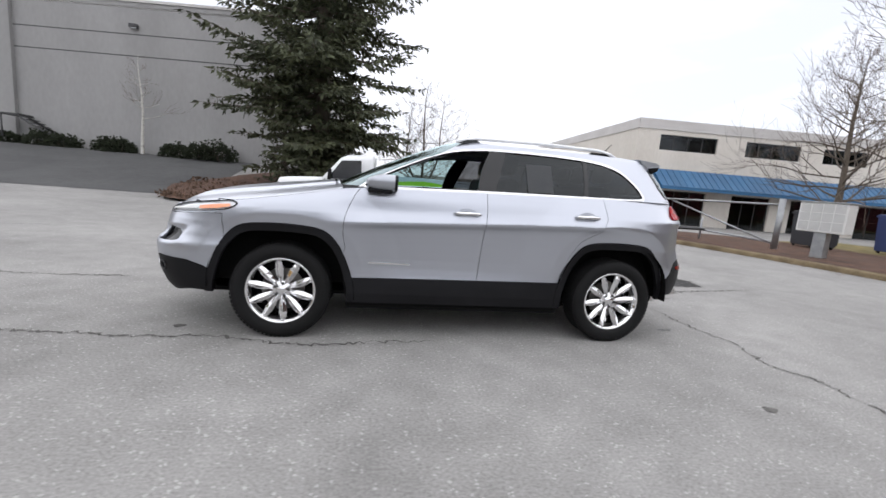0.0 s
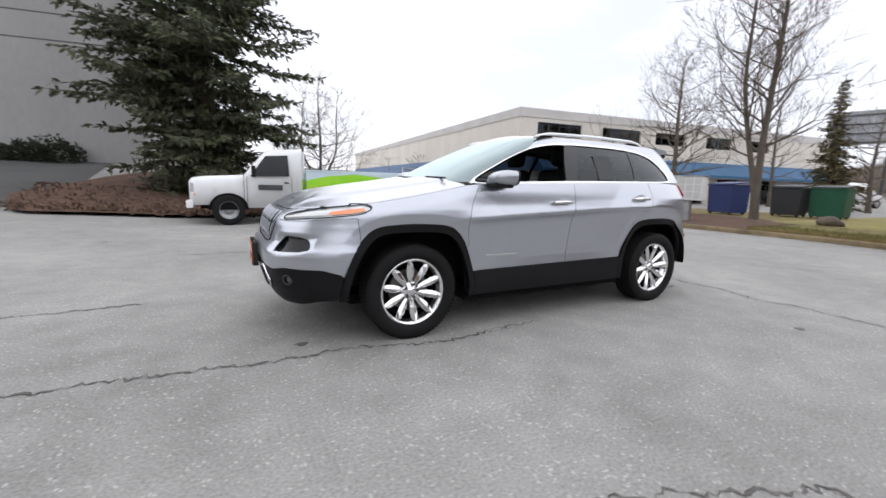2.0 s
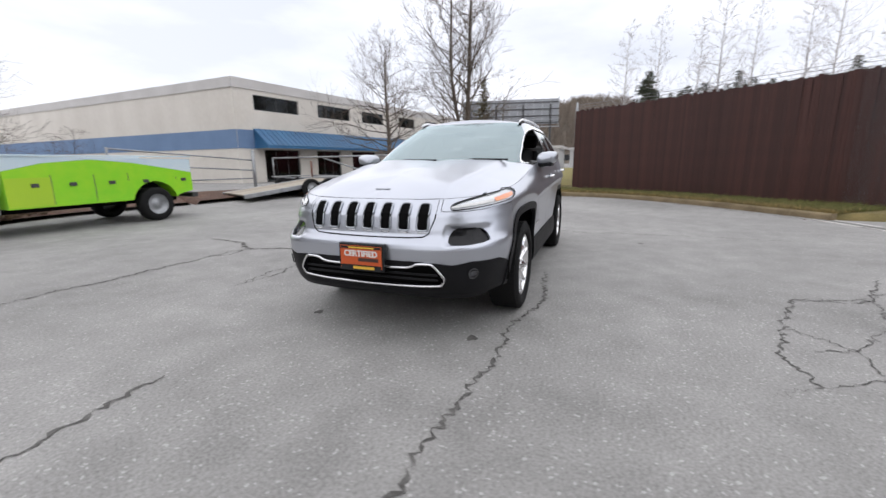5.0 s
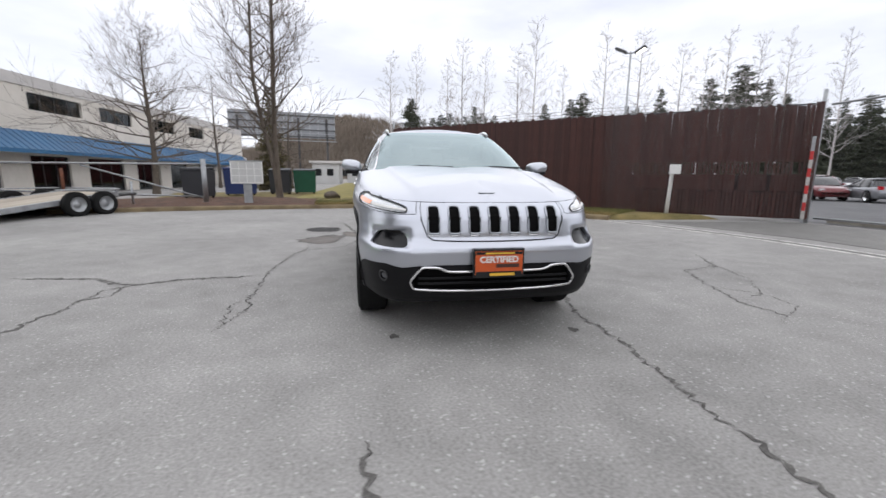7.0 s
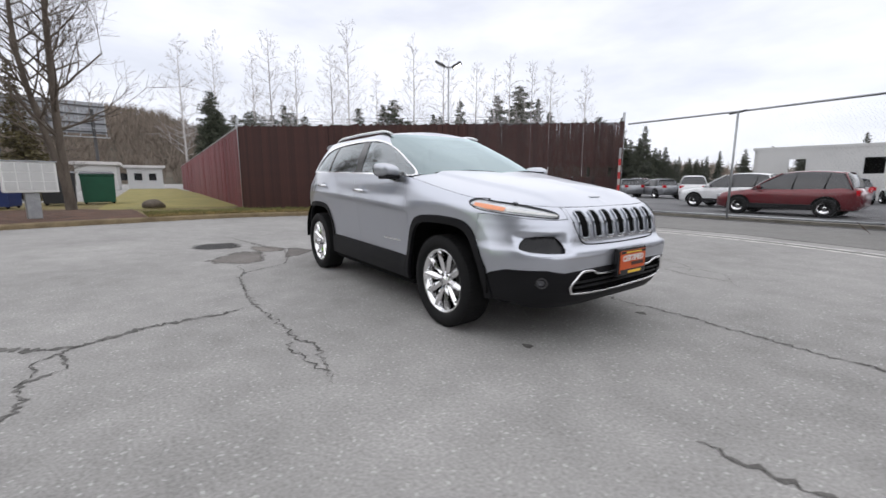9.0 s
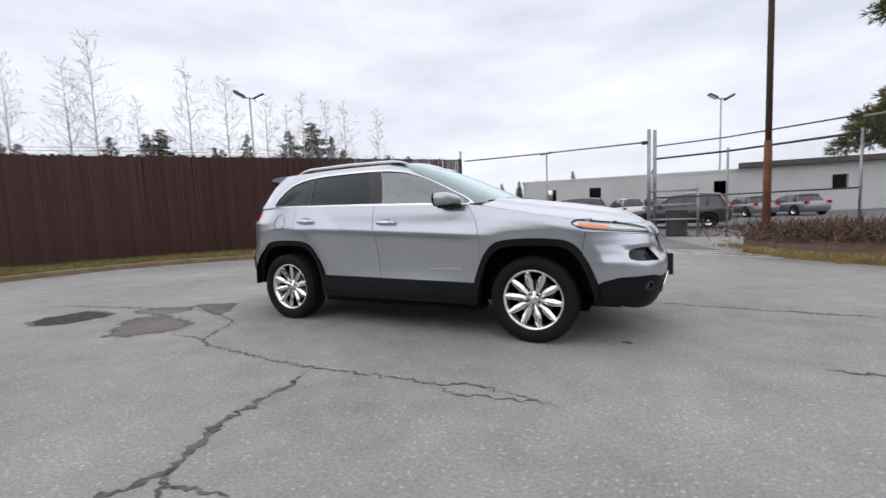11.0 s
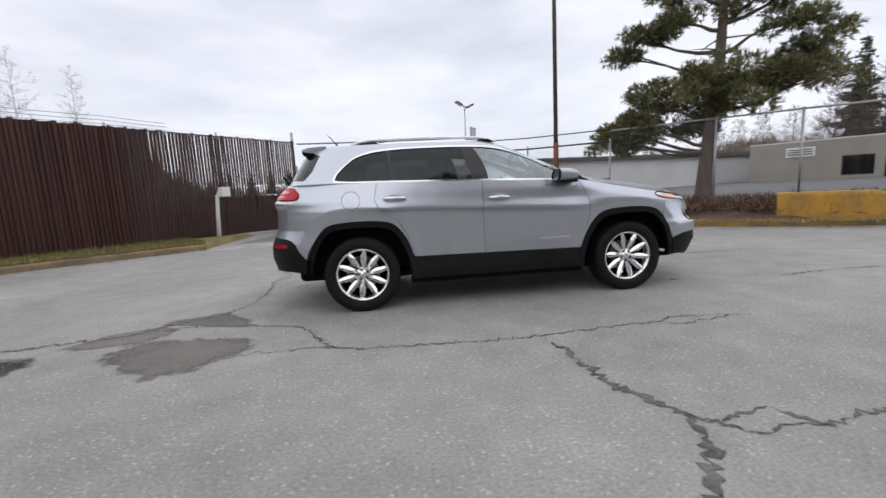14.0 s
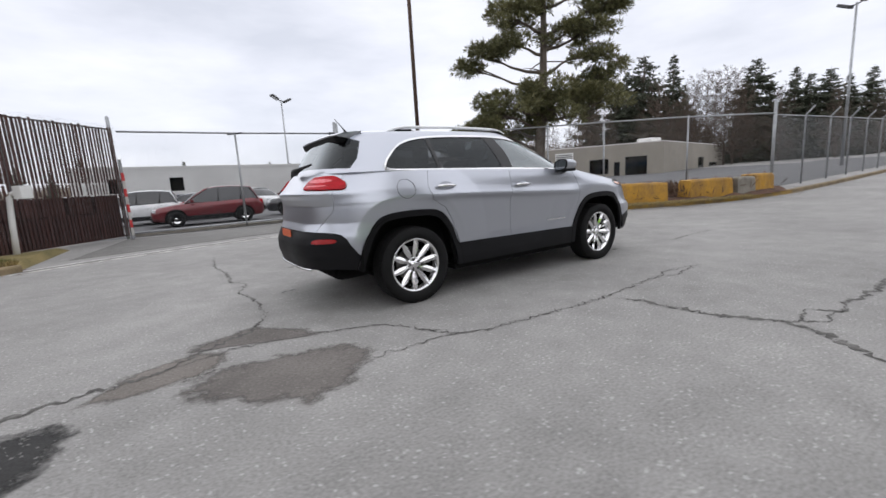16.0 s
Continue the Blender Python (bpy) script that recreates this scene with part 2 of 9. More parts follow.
MIRROR_CAP = mat("brushed_bright_cap", (0.44, 0.46, 0.50), (0.42, 0.44, 0.48), rough=0.30, metal=0.8, coat=0.5, scale=2, fine=5)
RUBBER = mat("tyre_rubber", (0.013, 0.013, 0.0135), (0.008, 0.008, 0.008), rough=0.75, spec=0.18, fine=120, bump=0.2, bump_scale=200)
DISC = mat("brake_disc", (0.30, 0.29, 0.28), (0.18, 0.17, 0.16), rough=0.35, metal=1.0)
TAIL_RED = mat("tail_lamp_red", (0.52, 0.006, 0.016), (0.30, 0.003, 0.007), rough=0.12, coat=0.1, spec=0.18, scale=9, fine=70, stretch=(1, 1, 4))
TAIL_PALE = mat("tail_lamp_reflector", (0.80, 0.22, 0.24), (0.70, 0.08, 0.10), rough=0.15, coat=0.3, scale=30, fine=90)
REFLECTOR = mat("reflector_red", (0.36, 0.012, 0.012), (0.22, 0.008, 0.008), rough=0.25, coat=0.2, spec=0.3)
AMBER = mat("amber_lens", (0.88, 0.38, 0.20), (0.80, 0.27, 0.11), rough=0.2, coat=0.8, fine=120)
LAMP_CLEAR = mat("lamp_silver", (0.74, 0.76, 0.78), (0.55, 0.57, 0.59), rough=0.18, metal=0.3, coat=1.0, scale=20, fine=90)
FOG_GLASS = mat("dim_fog_glass", (0.16, 0.165, 0.18), (0.06, 0.06, 0.065), rough=0.12, coat=0.6, scale=30, fine=120)
SMOKED = mat("smoked_lamp", (0.010, 0.010, 0.012), (0.005, 0.005, 0.006), rough=0.18, coat=0.12, spec=0.25, scale=18)
CLEAR_GLASS = glass("clear_glass", (0.46, 0.63, 0.63), sheen=0.17)
SCREEN_GLASS = glass("windscreen_glass", (0.06, 0.09, 0.095), ior=1.6, sheen=0.24, gloss=(0.72, 0.85, 0.87))
TINTED_GLASS = glass("privacy_glass", (0.12, 0.125, 0.13), ior=1.5)
SHOP_GLASS = glass("shop_glass", (0.30, 0.33, 0.35))
LEATHER = mat("black_leather", (0.035, 0.034, 0.034), (0.012, 0.012, 0.012), rough=0.5, bump=0.15, bump_scale=250)
DASH = mat("dashboard_plastic", (0.030, 0.030, 0.031), rough=0.6)
HEADLINER = mat("headliner_cloth", (0.32, 0.31, 0.29), rough=0.95)
ORANGE = mat("orange_plate", (0.58, 0.095, 0.018), (0.50, 0.08, 0.015), rough=0.45)
PLATE_YELLOW = mat("plate_yellow", (0.82, 0.50, 0.05), (0.70, 0.42, 0.04), rough=0.45)
WHITE_INK = mat("white_ink", (0.80, 0.79, 0.76), rough=0.5)
DARK_INK = mat("dark_ink", (0.06, 0.025, 0.02), rough=0.5)
DIMMED_PAPER = mat("tint_dimmed_paper", (0.115, 0.12, 0.125), (0.095, 0.10, 0.105), rough=0.5, scale=6)
PAPER = mat("white_paper", (0.80, 0.80, 0.78), rough=0.8)
SLAT = mat("brown_fence_slat", (0.080, 0.024, 0.016), (0.032, 0.011, 0.009), rough=0.65, scale=1.1, fine=26, stretch=(1, 1, 0.25), random_amount=0.22)
SLAT_GAP_SHADE = mat("slat_shadow_gap", (0.030, 0.013, 0.011), (0.016, 0.008, 0.007), rough=0.8)
MAROON = mat("maroon_fence_panel", (0.20, 0.038, 0.046), (0.125, 0.028, 0.033), rough=0.6, scale=1.0, fine=20, stretch=(1, 1, 0.2), random_amount=0.2)
GALV = mat("galvanised_steel", (0.42, 0.43, 0.44), (0.28, 0.29, 0.30), rough=0.5, metal=0.75, scale=6, fine=60)
DARK_STEEL = mat("dark_steel", (0.10, 0.10, 0.105), (0.06, 0.06, 0.06), rough=0.6, metal=0.6)
WIRE = mat("fence_wire", (0.30, 0.31, 0.32), (0.20, 0.20, 0.21), rough=0.5, metal=0.7)
RUST = mat("rusted_steel", (0.22, 0.075, 0.035), (0.10, 0.04, 0.025), rough=0.85, scale=6, fine=50, bump=0.3)
RED_PAINT = mat("red_stripe_paint", (0.55, 0.03, 0.03), (0.40, 0.03, 0.03), rough=0.5)
DIRTY_WHITE = mat("dirty_white_paint", (0.55, 0.54, 0.52), (0.36, 0.35, 0.33), rough=0.6, scale=5, fine=40)
WHITE_PAINT = mat("white_paint", (0.76, 0.76, 0.74), (0.62, 0.62, 0.60), rough=0.5, scale=3, fine=40)
STUCCO = mat("cream_stucco", (0.74, 0.70, 0.64), (0.62, 0.58, 0.52), rough=0.9, scale=0.5, fine=9, bump=0.2, bump_scale=60, stretch=(1, 1, 0.4))
GREY_TRIM = mat("grey_parapet", (0.62, 0.60, 0.585), (0.52, 0.50, 0.485), rough=0.9, scale=0.7)
BLUE_BAND = mat("faded_blue_band", (0.17, 0.26, 0.42), (0.13, 0.21, 0.35), rough=0.8, scale=0.7, fine=12)
BLUE_METAL = mat("blue_standing_seam", (0.045, 0.155, 0.30), (0.03, 0.11, 0.23), rough=0.4, scale=0.8, fine=20, random_amount=0.1)
GREY_WALL = mat("grey_tilt_up_concrete", (0.34, 0.335, 0.33), (0.28, 0.275, 0.27), rough=0.95, scale=0.35, fine=5, stretch=(1, 1, 0.5), bump=0.15)
DARK_LINE = mat("reveal_line", (0.10, 0.10, 0.10), rough=0.9)
# Near-black stands for the unlit rooms seen through the openings.
ROOM_SHADE = mat("unlit_room_shade", (0.035, 0.035, 0.035), (0.02, 0.02, 0.02), rough=0.9)
BEIGE = mat("beige_block_wall", (0.30, 0.275, 0.235), (0.24, 0.22, 0.19), rough=0.95, scale=0.6, fine=10)
OFF_WHITE = mat("off_white_metal_wall", (0.56, 0.56, 0.55), (0.46, 0.46, 0.45), rough=0.7, scale=0.5, fine=8)
VAN_WHITE = mat("white_truck_paint", (0.78, 0.79, 0.80), (0.72, 0.73, 0.74), rough=0.3, coat=0.5, fine=40)
LIME = mat("lime_green_wrap", (0.20, 0.62, 0.015), (0.34, 0.66, 0.02), rough=0.35, scale=0.9, fine=6, coat=0.3)
LIME_LIGHT = mat("yellow_green_wrap", (0.42, 0.62, 0.03), (0.36, 0.58, 0.03), rough=0.35, scale=0.9, coat=0.3)
SKY_WRAP = mat("pale_blue_wrap", (0.48, 0.62, 0.70), (0.62, 0.70, 0.74), rough=0.35, scale=1.2, coat=0.3)
BIN_BLUE = mat("blue_bin", (0.022, 0.042, 0.15), (0.016, 0.03, 0.11), rough=0.5, scale=3)
BIN_GREEN = mat("green_bin", (0.012, 0.105, 0.06), (0.008, 0.075, 0.045), rough=0.5, scale=3)
BIN_DARK = mat("charcoal_bin", (0.03, 0.032, 0.038), rough=0.6)
WOOD = mat("weathered_deck_wood", (0.42, 0.37, 0.30), (0.30, 0.26, 0.21), rough=0.85, scale=2, fine=30, stretch=(0.3, 2, 2), random_amount=0.2)
BARK = mat("grey_bark", (0.15, 0.125, 0.10), (0.075, 0.06, 0.048), rough=0.95, scale=6, fine=40, bump=0.6, bump_scale=30, stretch=(1, 1, 0.3), distance=0.02)
TWIG = mat("bare_twigs", (0.16, 0.125, 0.10), (0.10, 0.08, 0.065), rough=0.9, random_amount=0.25)
# Twigs paled towards the sky, so distance haze sits in their colour.
HAZED_TWIG = mat("hazed_bare_twigs", (0.48, 0.455, 0.45), (0.36, 0.34, 0.33), rough=0.95, random_amount=0.25)
BROWN_TWIG = mat("far_brown_twigs", (0.115, 0.086, 0.066), (0.075, 0.056, 0.044), rough=0.95, random_amount=0.3)
OLIVE_NEEDLE = mat("olive_brown_needles", (0.125, 0.105, 0.045), (0.065, 0.055, 0.026), rough=0.85, random_amount=0.4)
BIRCH = mat("birch_bark", (0.55, 0.53, 0.49), (0.16, 0.14, 0.12), rough=0.8, scale=5, fine=30, stretch=(0.6, 0.6, 2.5), ramp=(0.32, 0.5))
NEEDLE = mat("spruce_needles", (0.085, 0.094, 0.046), (0.040, 0.048, 0.025), rough=0.75, scale=0.8, fine=25, random_amount=0.45)
PINE_NEEDLE = mat("pine_needles", (0.185, 0.175, 0.075), (0.085, 0.090, 0.040), rough=0.75, scale=0.8, fine=25, random_amount=0.45)
FAR_FIR = mat("far_fir_needles", (0.080, 0.090, 0.058), (0.046, 0.054, 0.037), rough=0.9, random_amount=0.35)
HEDGE = mat("hedge_leaves", (0.030, 0.040, 0.018), (0.018, 0.024, 0.011), rough=0.8, random_amount=0.4)
BRUSH = mat("dead_brush", (0.16, 0.10, 0.065), (0.08, 0.05, 0.035), rough=0.95, random_amount=0.4)
WOODS = mat("far_woods_twigs", (0.25, 0.205, 0.165), (0.14, 0.115, 0.092), rough=0.95, random_amount=0.35)
HILL = mat("wooded_hill", (0.175, 0.148, 0.12), (0.085, 0.08, 0.062), rough=1.0, scale=0.07, fine=0.6, ramp=(0.4, 0.6))
RED_CAR = mat("dark_red_car_paint", (0.14, 0.008, 0.014), (0.11, 0.006, 0.01), rough=0.3, coat=0.8, metal=0.3)
DARK_CAR = mat("dark_car_paint", (0.03, 0.032, 0.036), rough=0.3, coat=0.8)
WHITE_CAR = mat("white_car_paint", (0.72, 0.73, 0.74), rough=0.3, coat=0.8)
GREY_CAR = mat("grey_car_paint", (0.26, 0.27, 0.29), rough=0.3, coat=0.8, metal=0.4)
CAR_GLASS = mat("dark_car_glass", (0.02, 0.022, 0.025), rough=0.06, spec=0.8)
RUST_EAVE = mat("brown_roof_edge", (0.10, 0.078, 0.065), (0.06, 0.048, 0.042), rough=0.8)
LAMP_GLOW = bpy.data.materials.new("lit_lamp_lens")
LAMP_GLOW.use_nodes = True
LAMP_GLOW.node_tree.nodes["Principled BSDF"].inputs["Emission Color"].default_value = (1.0, 0.95, 0.85, 1)
LAMP_GLOW.node_tree.nodes["Principled BSDF"].inputs["Emission Strength"].default_value = 3.0


# ---- mesh helpers ----
def link_mesh(name, me, material, parent=None, label="", smooth=False):
    if smooth:
        me.polygons.foreach_set("use_smooth", [True] * len(me.polygons))
    for mm in (material if isinstance(material, (list, tuple)) else [material]):
        me.materials.append(mm)
    ob = new(name, me)
    if parent is not None:
        ob.parent = parent
    if label:
        ob["label"] = label
    return ob


def part(name, bm, material, parent=None, label="", smooth=False):
    """Links a bmesh as one mesh object under a thing or a part."""
    me = bpy.data.meshes.new(name)
    bmesh.ops.recalc_face_normals(bm, faces=bm.faces)
    bm.to_mesh(me)
    bm.free()
    return link_mesh(name, me, material, parent, label, smooth)


def raw(name, verts, faces, material, parent=None, label="", smooth=False):
    me = bpy.data.meshes.new(name)
    me.from_pydata([tuple(v) for v in verts], [], [tuple(f) for f in faces])
    me.update()
    return link_mesh(name, me, material, parent, label, smooth)


def thing(name, m=None, label="", category="", group="", kind=""):
    ob = new(name)
    ob.empty_display_size = 0.2
    if m is not None:
        ob.matrix_world = m
    return tagged(ob, label, category, group, kind)


def box(bm, x0, y0, z0, x1, y1, z1, bevel=0.0, m=None):
    vs = [bm.verts.new(v) for v in ((x0, y0, z0), (x1, y0, z0), (x1, y1, z0), (x0, y1, z0), (x0, y0, z1), (x1, y0, z1), (x1, y1, z1), (x0, y1, z1))]
    fs = [bm.faces.new([vs[i] for i in f]) for f in ((3, 2, 1, 0), (4, 5, 6, 7), (0, 1, 5, 4), (1, 2, 6, 5), (2, 3, 7, 6), (3, 0, 4, 7))]
    if m is not None:
        bmesh.ops.transform(bm, matrix=m, verts=vs)
    if bevel:
        es = list({e for f in fs for e in f.edges})
        bmesh.ops.bevel(bm, geom=es, offset=bevel, segments=2, affect="EDGES", profile=0.5)
    return bm


def boxed(*args, **kw):
    return box(bmesh.new(), *args, **kw)


def tube(bm, pts, radii, sides=8, cap=True):
    """A round bar along points; radii: one number or one a point."""
    pts = [Vector(p) for p in pts]
    rr = radii if isinstance(radii, (list, tuple)) else [radii] * len(pts)
    rings = []
    for i, p in enumerate(pts):
        d = (pts[min(i + 1, len(pts) - 1)] - pts[max(i - 1, 0)])
        d = d.normalized() if d.length > 1e-9 else Vector((0, 0, 1))
        a = d.orthogonal().normalized() if abs(d.z) > 0.95 else d.cross(Vector((0, 0, 1))).normalized()
        b = d.cross(a)
        rings.append([bm.verts.new(p + (a * math.cos(k * math.tau / sides) + b * math.sin(k * math.tau / sides)) * rr[i]) for k in range(sides)])
    for r0, r1 in zip(rings, rings[1:]):
        for k in range(sides):
            bm.faces.new((r0[k], r0[(k + 1) % sides], r1[(k + 1) % sides], r1[k]))
    if cap:
        bm.faces.new(rings[0][::-1])
        bm.faces.new(rings[-1])
    return bm


def lathe(bm, profile, sides=32, axis="y", m=None):
    """A turned shape: profile rows of (radius, along the axis)."""
    rings = []
    for r, h in profile:
        ring = []
        for k in range(sides):
            a = k * math.tau / sides
            p = {"y": (r * math.cos(a), h, r * math.sin(a)), "z": (r * math.cos(a), r * math.sin(a), h), "x": (h, r * math.cos(a), r * math.sin(a))}[axis]
            ring.append(bm.verts.new(m @ Vector(p) if m is not None else p))
        rings.append(ring)
    for r0, r1 in zip(rings, rings[1:]):
        for k in range(sides):
            bm.faces.new((r0[k], r0[(k + 1) % sides], r1[(k + 1) % sides], r1[k]))
    return bm


def prism(bm, outline, z0, z1, m=None):
    """A slab over an outline in x and y."""
    lo = [bm.verts.new((x, y, z0)) for x, y in outline]
    hi = [bm.verts.new((x, y, z1)) for x, y in outline]
    bm.faces.new(hi)
    bm.faces.new(lo[::-1])
    n = len(lo)
    for i in range(n):
        bm.faces.new((lo[i], lo[(i + 1) % n], hi[(i + 1) % n], hi[i]))
    if m is not None:
        bmesh.ops.transform(bm, matrix=m, verts=lo + hi)
    return bm


def smooth_line(pts, steps=6, closed=False):
    """A curve through points."""
    p = np.array(pts, float)
    n = len(p)
    out = []
    for i in range(n if closed else n - 1):
        a, b, c, d = (p[(i + k) % n] if closed else p[min(max(i + k, 0), n - 1)] for k in (-1, 0, 1, 2))
        for s in range(steps):
            t = s / steps
            out.append(0.5 * (2 * b + (c - a) * t + (2 * a - 5 * b + 4 * c - d) * t * t + (3 * b - a - 3 * c + d) * t**3))
    if not closed:
        out.append(p[-1])
    return np.array(out)

# ---- the ground ----
def ease(a, b, v):
    t = min(max((v - a) / (b - a), 0.0), 1.0)
    return t * t * (3 - 2 * t)


def terrain(x, y):
    z = 1.7 * ease(11.5, 25.0, y) * ease(1.0, -6.0, x)
    z += 0.02 * max(0.0, -x - 12) * ease(14, 4, y)
    z -= 0.20 * ease(-11.2, -13.6, y)
    z -= 0.10 * ease(5.0, 8.0, y) * ease(-6.0, -3.0, x) * ease(7.5, 5.0, x)
    return z


def sheet(name, xs, ys, material, lift=0.0, noise_amp=0.0, **tags):
    vs = [(x, y, terrain(x, y) + lift + noise_amp * noise.noise((x * 0.9, y * 0.9, 3.1))) for y in ys for x in xs]
    nx = len(xs)
    fs = [(j * nx + i, j * nx + i + 1, (j + 1) * nx + i + 1, (j + 1) * nx + i) for j in range(len(ys) - 1) for i in range(nx - 1)]
    return tagged(raw(name, vs, fs, material, smooth=True), **tags)


def spread(lo, hi, n, far):
    near = np.linspace(lo, hi, n)
    k = np.array([1, 2, 4, 8, 16, 32, 64]) / 64 * far
    return [*(lo - k[::-1]), *near, *(hi + k)]


sheet("ground", spread(-45, 45, 91, 1500), spread(-50, 45, 96, 1500), ASPHALT, kind="structure", category="ground",
      label="worn grey asphalt parking lot with pale stone chips")
sheet("road", np.linspace(-60, 52, 57), np.linspace(-62, -10.75, 64), LOT, lift=0.012, kind="structure", category="road", label="darker damp asphalt of the car lot beyond the gate")
# Dark sheet added here puts the fence mesh's dimming into the ground colour.
sheet("road", np.linspace(-60, -16.2, 40), np.linspace(-10.7, -2.3, 10), LOT, lift=0.012, kind="structure", category="road", label="asphalt behind the bent-arm fence, darkened as if dimmed by its mesh")
sheet("road", np.linspace(-60, -7.5, 60), np.linspace(13.2, 25.2, 20), DRIVE, lift=0.012, kind="structure", category="road",
      label="darker asphalt drive climbing towards the warehouse")

KERB_EAST = [(8.4, 9.6), (8.85, 8.2), (9.65, 5.3), (10.05, 2.6), (10.15, 0.6), (9.65, -1.6), (8.2, -3.4), (6.5, -4.75), (5.35, -5.55)]
KERB_WEST = [(-4.0, -6.4), (-4.6, -5.05), (-5.9, -4.05), (-7.2, -3.05), (-8.5, -2.35), (-9.6, -1.8), (-11.4, -1.35), (-14.0, -0.85), (-18.5, -0.75), (-26.0, -0.75), (-40.0, -0.75)]


def sweep(bm, line, profile, lift=0.0):
    """A profile of (outward, up) carried along a ground line; outward is to the right of the way."""
    line = smooth_line(line, 6)
    rings = []
    for i, p in enumerate(line):
        d = line[min(i + 1, len(line) - 1)] - line[max(i - 1, 0)]
        d /= np.linalg.norm(d)
        z = terrain(*p) + lift
        rings.append([bm.verts.new((p[0] + d[1] * u, p[1] - d[0] * u, z + v)) for u, v in profile])
    for a, b in zip(rings, rings[1:]):
        for k in range(len(profile) - 1):
            bm.faces.new((a[k], a[k + 1], b[k + 1], b[k]))
    bm.faces.new(rings[0][::-1])
    bm.faces.new(rings[-1])
    return bm


KERB_SHAPE = [(0.0, -0.05), (0.0, 0.09), (0.012, 0.118), (0.035, 0.128), (0.13, 0.13), (0.15, 0.12), (0.15, -0.05)]
tagged(part("kerb", sweep(bmesh.new(), KERB_EAST[::-1], KERB_SHAPE), LITTER_KERB, smooth=False), "weathered concrete kerb strewn with leaf litter", "kerb", kind="structure")
tagged(part("kerb", sweep(bmesh.new(), KERB_WEST[7:][::-1], KERB_SHAPE), LITTER_KERB), "dirty grey concrete kerb below the bent-arm fence", "kerb", kind="structure")
tagged(part("kerb", sweep(bmesh.new(), KERB_WEST[:8][::-1], KERB_SHAPE), YELLOW_KERB), "faded yellow painted concrete kerb", "kerb", kind="structure")


def verge(name, inner, outer, material, lift, label, category, amp=0.03, across=8, along=10):
    a, b = smooth_line(inner, along), smooth_line(outer, along)
    n = min(len(a), len(b))
    vs, fs = [], []
    for i in range(n):
        for k in range(across + 1):
            t = k / across
            p = a[i] * (1 - t) + b[i] * t
            edge = 4 * t * (1 - t)
            low = k == across or i in (0, n - 1)
            vs.append((p[0], p[1], terrain(*p) - 0.02) if low else (p[0], p[1], terrain(*p) + lift + amp * (edge * 0.7 + 0.6 * noise.noise((p[0] * 1.7, p[1] * 1.7, 0)) * min(1, edge * 3))))
    w = across + 1
    fs = [(i * w + k, i * w + k + 1, (i + 1) * w + k + 1, (i + 1) * w + k) for i in range(n - 1) for k in range(across)]
    return tagged(raw(name, vs, fs, material, smooth=True), label, category, kind="structure")


verge("verge", [(p[0] + 0.1, p[1]) for p in KERB_EAST[1:]],
      [(22, 12), (24, 8), (24, 4.5), (22, 0.8), (13.0, -0.4), (10.2, -3.7), (7.6, -6.7), (5.2, -9.0)], GRASS_SOIL, 0.118, "rough verge of yellowed grass and bare soil", "verge")
verge("planting_bed", [(5.0, 10.9), (7.6, 9.9), (8.5, 9.4), (9.05, 8.2), (9.7, 6.0), (10.1, 3.6), (10.25, 2.6)], [(6.5, 14.5), (9.5, 13.2), (12.5, 12.2), (16.2, 9.5), (16.6, 7), (16.0, 4.6), (14.5, 3.0)], MULCH, 0.134,
      "bed of dark bark mulch behind the kerb", "planting bed")
verge("planting_bed", [(-4.0, -6.3), (-4.7, -4.95), (-6.0, -3.95), (-7.3, -2.95), (-8.6, -2.25), (-9.7, -1.7), (-11.5, -1.25), (-12.6, -1.05), (-14.0, -0.85)],
      [(-4.6, -9.8), (-5.6, -9.4), (-7.2, -8.4), (-8.6, -7.4), (-9.4, -6.4), (-10.6, -5.2), (-12.2, -3.9), (-13.4, -2.6), (-14.3, -1.6)], MULCH, 0.122, "low bed of dead brush behind the yellow kerb", "planting bed", amp=0.16)
verge("planting_bed", [(-8.2, 12.8), (-7.4, 11.4), (-5.6, 10.6), (-3.8, 10.5), (-1.0, 10.9), (2.0, 11.4), (5.0, 11.0)], [(-8.9, 15.0), (-8.0, 17.5), (-6, 20.5), (-2, 24), (2, 24), (6, 22), (9, 18)], MULCH, 0.10,
      "mulched island under the tall spruce", "planting bed", amp=0.09)
sheet("lawn", np.linspace(14, 60, 30), np.linspace(-0.9, 4.0, 8), LAWN, lift=0.15, kind="structure", category="lawn", label="strip of yellowing lawn beside the maroon fence")

# gate track: two pale concrete strips let into the asphalt
TRACK = [(5.6, -5.6), (4.0, -6.2), (1.6, -6.75), (-0.6, -6.85), (-2.8, -6.4), (-4.6, -5.5)]
for off, wide, stuff_ in ((0.0, 0.09, STRIP), (0.09, 0.20, GATEWAY), (0.29, 0.09, STRIP)):
    tagged(part("pavement", sweep(bmesh.new(), TRACK, [(off, -0.03), (off, 0.006), (off + wide, 0.006), (off + wide, -0.03)]), stuff_),
           "narrow worn pale strip across the gateway" if stuff_ is STRIP else "dark groove between the gate's pale strips", "strip", kind="structure")
DRIVE_IN = [(x, y) for x, y in ((4.9, -6.55), (4.2, -10.4), (-2.6, -10.6), (-3.6, -6.75), (-0.6, -7.45), (1.6, -7.4))]
tagged(part("pavement", prism(bmesh.new(), DRIVE_IN, -0.02, 0.008), GATEWAY), "strip of darker asphalt in the gateway", "pavement", kind="structure")

# ---- slatted fence ----
FC, FE = Vector((12.88, -0.26, 0)), Vector((4.13, -10.5, 0))
f_dir = (FE - FC).normalized()
